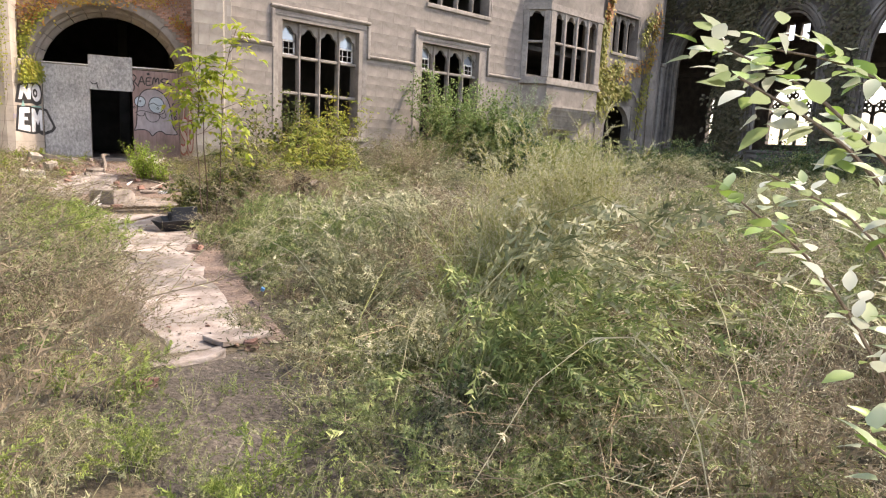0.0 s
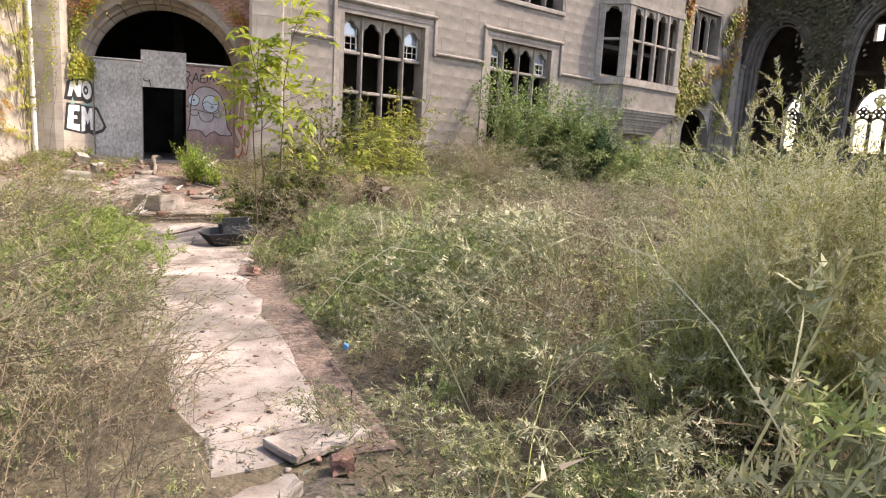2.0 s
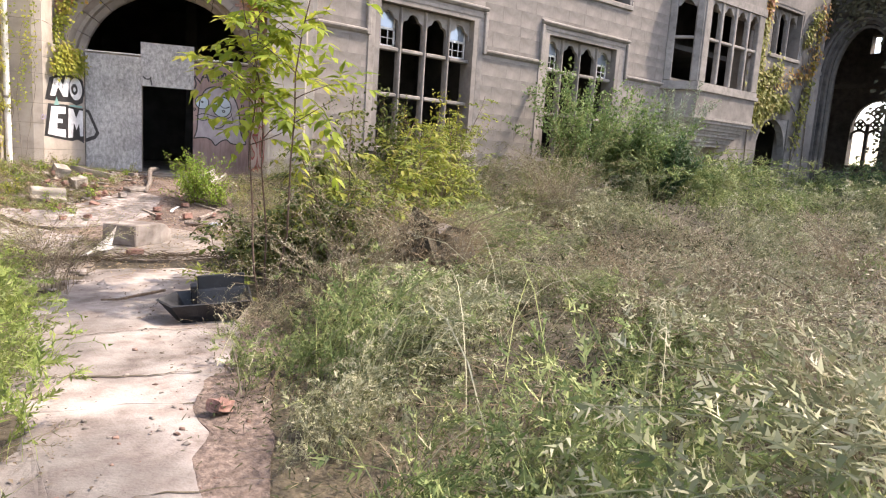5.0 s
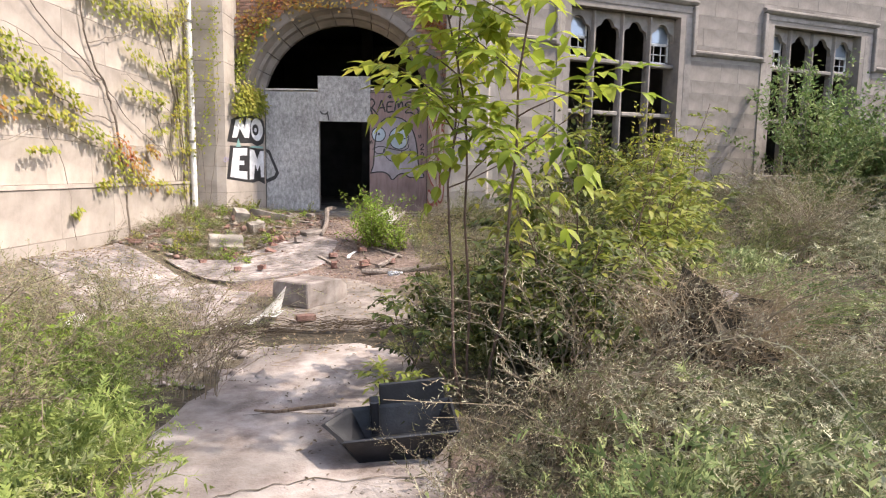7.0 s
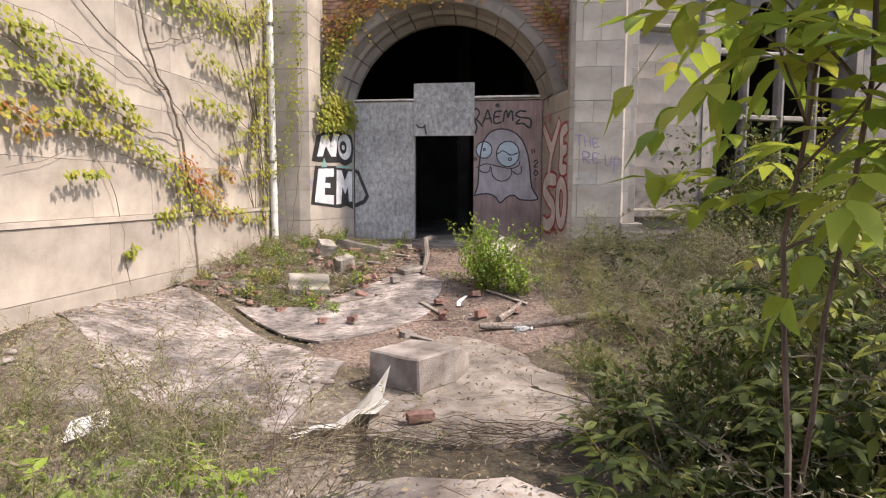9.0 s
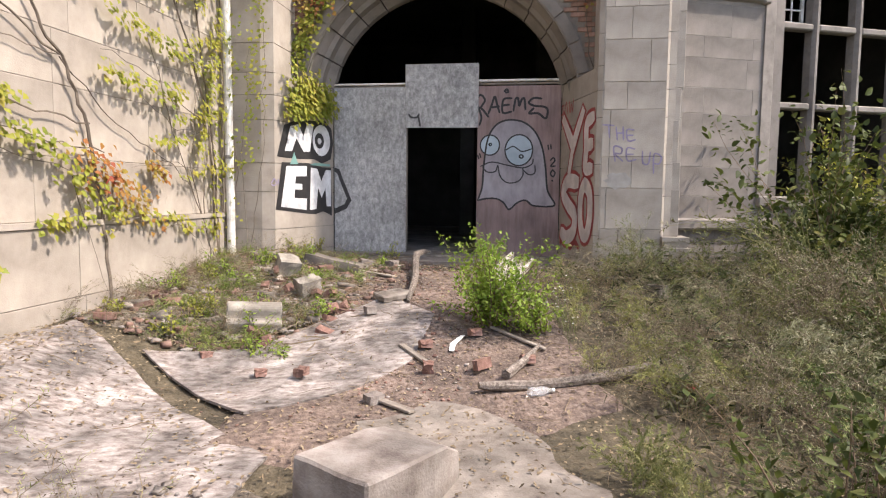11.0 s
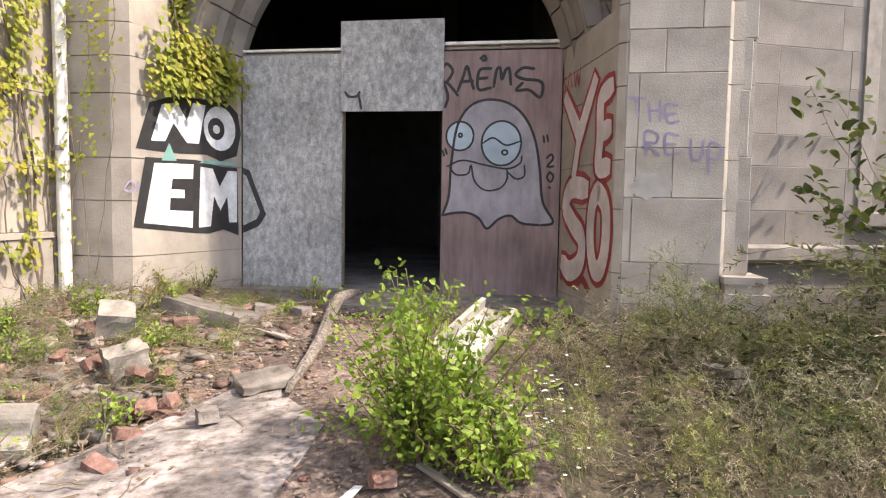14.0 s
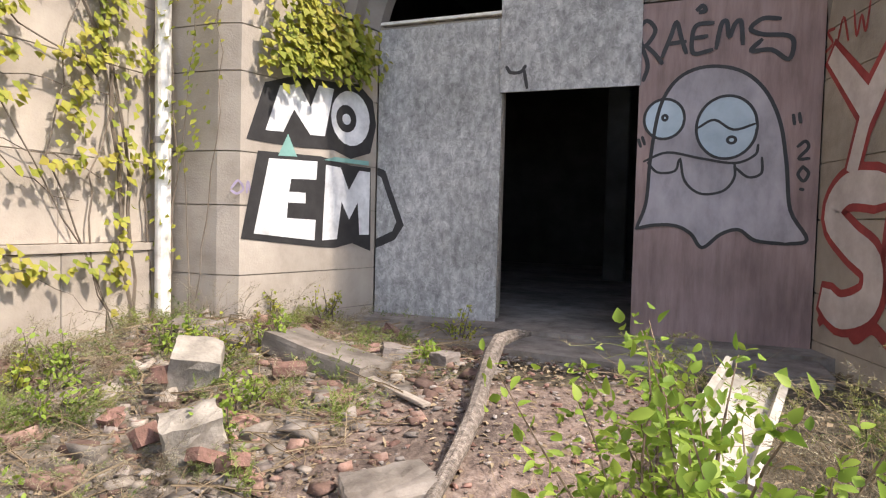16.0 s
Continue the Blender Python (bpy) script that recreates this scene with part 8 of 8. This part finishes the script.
for k, x, y, rx, ry, rz, lift, lab in ((0, 4.10, 15.98, 78, 0, 36, 0.095, "whole red brick standing on its edge in red earth"), (5, 3.63, 15.98, 0, 62, 80, 0.07, "red brick piece leaning on end beside a board"), (2, 4.25, 16.65, 0, 0, 10, 0.05, "pinkish broken brick on red earth"), (2, 3.72, 16.5, 0, 0, 5, 0.06, "mortared half brick on the edge of a plywood sheet"), (3, 2.2, 16.28, 0, 0, 10, 0.07, "mortared orange brick on a plywood sheet"), (2, 2.55, 16.1, 0, 0, 60, 0.11, "orange brick piece on a plywood sheet"),
                                       (3, 1.7, 16.7, 0, 0, 20, 0.07, "brown brick piece on a plywood sheet"), (0, 2.72, 12.95, 0, 0, 5, 0.06, "dark red brick on the walk"), (2, 2.18, 7.42, 0, 15, 30, 0.05, "broken orange brick at the edge of the walk"), (2, 4.55, 15.95, 0, 0, 0, 0.06, "brick end beside a log"), (0, 2.4, 18.4, 60, 0, 70, 0.1, "red brick standing in rubble"), (4, 2.25, 18.9, 80, 10, 85, 0.15, "red brick propped in rubble"),
                                       (1, 2.9, 19.2, 10, 0, 20, 0.08, "red brick in rubble"), (2, 2.9, 17.75, 40, 0, 20, 0.06, "orange brick behind a plywood sheet"), (2, 3.02, 17.8, 60, 0, 70, 0.06, "orange brick behind a plywood sheet"), (0, 1.2, 17.9, 0, 0, 40, 0.05, "red brick half buried in weeds"), (1, 0.7, 17.3, 0, 5, 10, 0.05, "red brick half buried in weeds"), (3, 1.4, 17.2, 0, 0, 70, 0.05, "broken red brick half buried in weeds"), (3, 0.1, 2.9, 0, 0, 20, 0.02, "red brick piece on the path"), (3, 0.95, 3.3, 0, 5, 70, 0.02, "red brick piece on the path")):
    brick(k, x, y, rx, ry, rz, lift, lab)
r = random.Random(77)
for i in range(26):
    p = ARCH @ Vector((r.uniform(-2.2, 0.1), r.uniform(-4.6, -0.5), 0))
    brick(r.randrange(6), p.x, p.y, r.uniform(-30, 30), r.uniform(-30, 30), r.uniform(0, 180), r.uniform(0.0, 0.06), "red brick half buried in rubble")


# chips and grit, too many to count
def chips(seed, rows, lo, hi, name, label, material):
    rr = np.random.RandomState(seed)
    s_ = Soup()
    base = np.array([(-1, -1, -0.3), (1, -1, -0.3), (1, 1, -0.3), (-1, 1, -0.3), (-0.8, -0.7, 0.6), (0.7, -0.8, 0.7), (0.8, 0.7, 0.5), (-0.7, 0.8, 0.7)], float)
    quads = np.array([(0, 3, 2, 1), (4, 5, 6, 7), (0, 1, 5, 4), (1, 2, 6, 5), (2, 3, 7, 6), (3, 0, 4, 7)])
    for x, y in rows:
        k = lo * (hi / lo) ** (rr.uniform() ** 1.8)
        a = rr.uniform(0, 6.28)
        v = (base + rr.normal(0, 0.25, base.shape)) * np.array([k, k * rr.uniform(0.5, 1), k * rr.uniform(0.4, 0.9)]) * 0.5
        c, n = math.cos(a), math.sin(a)
        v = v @ np.array([[c, n, 0], [-n, c, 0], [0, 0, 1]])
        s_.add(v + np.array([x, y, ground_z(x, y) + 0.02 + (0.02 if y > 14 else 0)]), None, quads)
    stuff(name, label, "rubble", s_, material)


def on_sheet(x, y):
    """Whether a place lies on the plywood sheet before the archway."""
    ring = [(1.15, 16.75), (2.12, 15.42), (3.0, 15.85), (3.55, 16.3), (3.98, 17.3), (3.60, 18.05), (2.85, 17.5), (2.1, 17.0)]
    inside = False
    for (xa, ya), (xb, yb) in zip(ring, ring[1:] + ring[:1]):
        if (ya > y) != (yb > y) and x < xa + (xb - xa) * (y - ya) / (yb - ya):
            inside = not inside
    return inside


def spots(seed, n, ur, vr):
    rr = random.Random(seed)
    pts = [tuple((ARCH @ Vector((rr.uniform(*ur), rr.uniform(*vr), 0)))[:2]) for _ in range(n)]
    return [p for i, p in enumerate(pts) if i % 14 == 0 or not on_sheet(*p)]


def walk_spots(seed, n, y0, y1, off):
    rr = random.Random(seed)
    out = []
    for _ in range(n):
        y = rr.uniform(y0, y1)
        a, b = interp(LEFT_EDGE, y), interp(RIGHT_EDGE, y)
        out.append((a + (b - a) * rr.random() + rr.uniform(-off, off), y))
    return out


chips(1, spots(1, 1100, (-2.3, 0.4), (-5.0, -0.4)), 0.015, 0.12, "rubble", "broken brick and mortar chips", BRICK)
chips(2, spots(2, 1000, (-2.3, 0.6), (-5.0, -0.4)), 0.012, 0.10, "rubble", "pale stone and plaster chips", CONCRETE)
chips(8, spots(8, 230, (-2.3, 0.1), (-4.6, -0.5)), 0.06, 0.22, "rubble", "larger broken stone and plaster pieces", CONCRETE_DARK)
chips(12, spots(12, 260, (-2.3, 0.0), (-4.6, -0.6)), 0.05, 0.17, "rubble", "weathered brown mortar and stone lumps", GREY_WOOD)
chips(10, spots(10, 200, (-2.3, 0.0), (-4.4, -0.6)), 0.07, 0.19, "rubble", "larger broken brick pieces half buried", BRICK)
chips(11, spots(11, 900, (-2.3, 0.2), (-4.8, -0.5)), 0.01, 0.05, "rubble", "small dark crumbs and clods", SOIL)
chips(3, spots(3, 1100, (-0.4, 1.6), (-5.5, -1.0)), 0.008, 0.05, "grit", "small brick crumbs on red earth", LOOSE_BRICK)
chips(9, [(1.2 + 2.4 * math.sqrt(i / 60) * abs(math.sin(i * 2.3)), 16.2 + 1.1 * math.cos(i * 1.7)) for i in range(60)], 0.015, 0.05, "grit", "crumbs on a plywood sheet", BRICK)
chips(4, spots(4, 900, (-0.4, 1.6), (-5.5, -1.0)), 0.008, 0.045, "grit", "pale grit on red earth", CONCRETE)
chips(5, walk_spots(5, 330, 0.5, 12, 0.15), 0.006, 0.035, "grit", "dark grit and crumbs on the concrete walk", CONCRETE_DARK)
chips(6, walk_spots(6, 170, 0.5, 9, 0.3), 0.006, 0.045, "grit", "brick crumbs on the path", BRICK)
chips(7, [(-0.7 + 2.9 * ((i * 0.618) % 1), 11.0 + 3.4 * ((i * 0.7548) % 1)) for i in range(420)], 0.02, 0.12, "rubble", "pale rubble beside the walk", CONCRETE)

s = Soup()
rs = np.random.RandomState(71)
for i in range(620):
    q = ARCH @ Vector((rs.uniform(-2.3, 0.1), rs.uniform(-4.6, -0.6), 0))
    a, L = rs.uniform(0, 6.28), rs.uniform(0.15, 0.6)
    tt = np.linspace(-0.5, 0.5, 5)
    lift = rs.uniform(0.03, 0.12)
    strip(s, np.array([(q.x + math.cos(a) * L * k + rs.normal(0, 0.012), q.y + math.sin(a) * L * k + rs.normal(0, 0.012), ground_z(q.x + math.cos(a) * L * k, q.y + math.sin(a) * L * k) + lift + 0.12 * L * k) for k in tt]), 0.003 + 0.010 * rs.uniform() ** 2)
stuff("sticks", "dead sticks and stalks strewn over rubble", "sticks", s, WEED_DRY)


def crack(seed, pts, width, lift):
    """A dirt-filled crack lying on the walk."""
    rr = np.random.RandomState(seed)
    p = np.array(pts, float)
    t = np.linspace(0, len(p) - 1, 10 * (len(p) - 1) + 1)
    x, y = np.interp(t, range(len(p)), p[:, 0]) + rr.normal(0, 0.014, len(t)), np.interp(t, range(len(p)), p[:, 1]) + rr.normal(0, 0.014, len(t))
    w = width * 0.45 * rr.uniform(0.2, 1.5, len(t))
    bm = bmesh.new()
    rows_ = [(bm.verts.new((a, b - c / 2, ground_z(a, b) + lift)), bm.verts.new((a, b + c / 2, ground_z(a, b) + lift))) for a, b, c in zip(x, y, w)]
    for (a, b), (c, d) in zip(rows_, rows_[1:]):
        bm.faces.new((a, c, d, b))
    thing("trim", "dirt-filled crack across the concrete walk", "crack", kind="structure", bm=bm, material=SOIL)


crack(1, [(0.75, 5.1), (1.2, 5.3), (1.7, 5.25)], 0.016, 0.024)
crack(2, [(0.95, 6.6), (1.5, 6.75), (2.1, 6.6)], 0.022, 0.024)
crack(3, [(1.25, 8.52), (1.72, 8.30), (2.3, 8.16)], 0.05, 0.03)
crack(4, [(1.5, 9.2), (2.2, 9.35), (2.9, 9.1)], 0.02, 0.028)
crack(5, [(1.9, 10.4), (2.6, 10.2), (3.2, 10.4)], 0.018, 0.028)
crack(6, [(2.6, 13.2), (3.3, 13.35), (4.2, 13.1)], 0.02, 0.058)
s = Soup()
for k, (x0, x1, y0, y1, n_) in enumerate(((0.5, 0.9, 3.6, 6.6, 240), (1.3, 2.0, 3.7, 6.0, 240), (0.9, 1.5, 6.4, 9.8, 240), (2.1, 3.2, 7.4, 11.0, 320), (2.3, 4.2, 11.6, 14.8, 420))):
    bx, by = rs.uniform(x0, x1, n_), rs.uniform(y0, y1, n_)
    bz = np.array([ground_z(a, b) + (0.062 if b > 11.5 else 0.03) for a, b in zip(bx, by)])
    leaves(s, np.stack([bx, by, bz], 1), rs.normal(0, 1, (n_, 3)) * [1, 1, 0.15], np.array([0, 0, 1.0]) + rs.normal(0, 0.25, (n_, 3)), rs.uniform(0.015, 0.05, n_), rs.uniform(0.008, 0.02, n_), 0.15, 0.1)
for i in range(260):
    u = rs.uniform(0, 1)
    cx, cy = 1.6 + 2.2 * u + rs.normal(0, 0.1), 12.75 - 0.45 * u + rs.normal(0, 0.18)
    a, L = rs.normal(-0.2, 0.7), rs.uniform(0.12, 0.5)
    strip(s, np.array([(cx + math.cos(a) * L * k, cy + math.sin(a) * L * k + rs.normal(0, 0.01), ground_z(cx, cy) + 0.06 + rs.uniform(0, 0.05)) for k in np.linspace(-0.5, 0.5, 4)]), rs.uniform(0.003, 0.007))
stuff("leaf_litter", "dry leaf scraps and stalks blown along the walk", "litter", s, LITTER)

# ---- bricks of the arch wall ----
BM_ = bmesh.new()
box(BM_, -0.1, 0.1, -0.05, 0.05, -0.031, 0.031, 0.004)
wb = mesh_of(BM_, "brick")
wb.materials.append(BRICK_WALL)
r = random.Random(5)
spots_b = []
for row in range(34):
    z = 3.42 + row * 0.072
    for col in range(24):
        x = -1.68 + col * 0.212 + (0.106 if row % 2 else 0)
        if x > 2.94 or math.hypot(x - CU, z - SPRING) < R_OUT + 0.26:
            continue
        spots_b.append((x, z))
for x, z in spots_b[:300]:
    o = new("brick", wb)
    o.parent = arch_wall
    o.matrix_local = pose(x, -0.63 + r.uniform(-0.006, 0.006), z, 0, 0, r.uniform(-0.8, 0.8))
bm = bmesh.new()
for x, z in spots_b[300:]:
    box(bm, x - 0.1, x + 0.1, -0.68, -0.6, z - 0.031, z + 0.031)
tagged(part("far_bricks", bm, BRICK_WALL, arch_wall), kind="stuff")
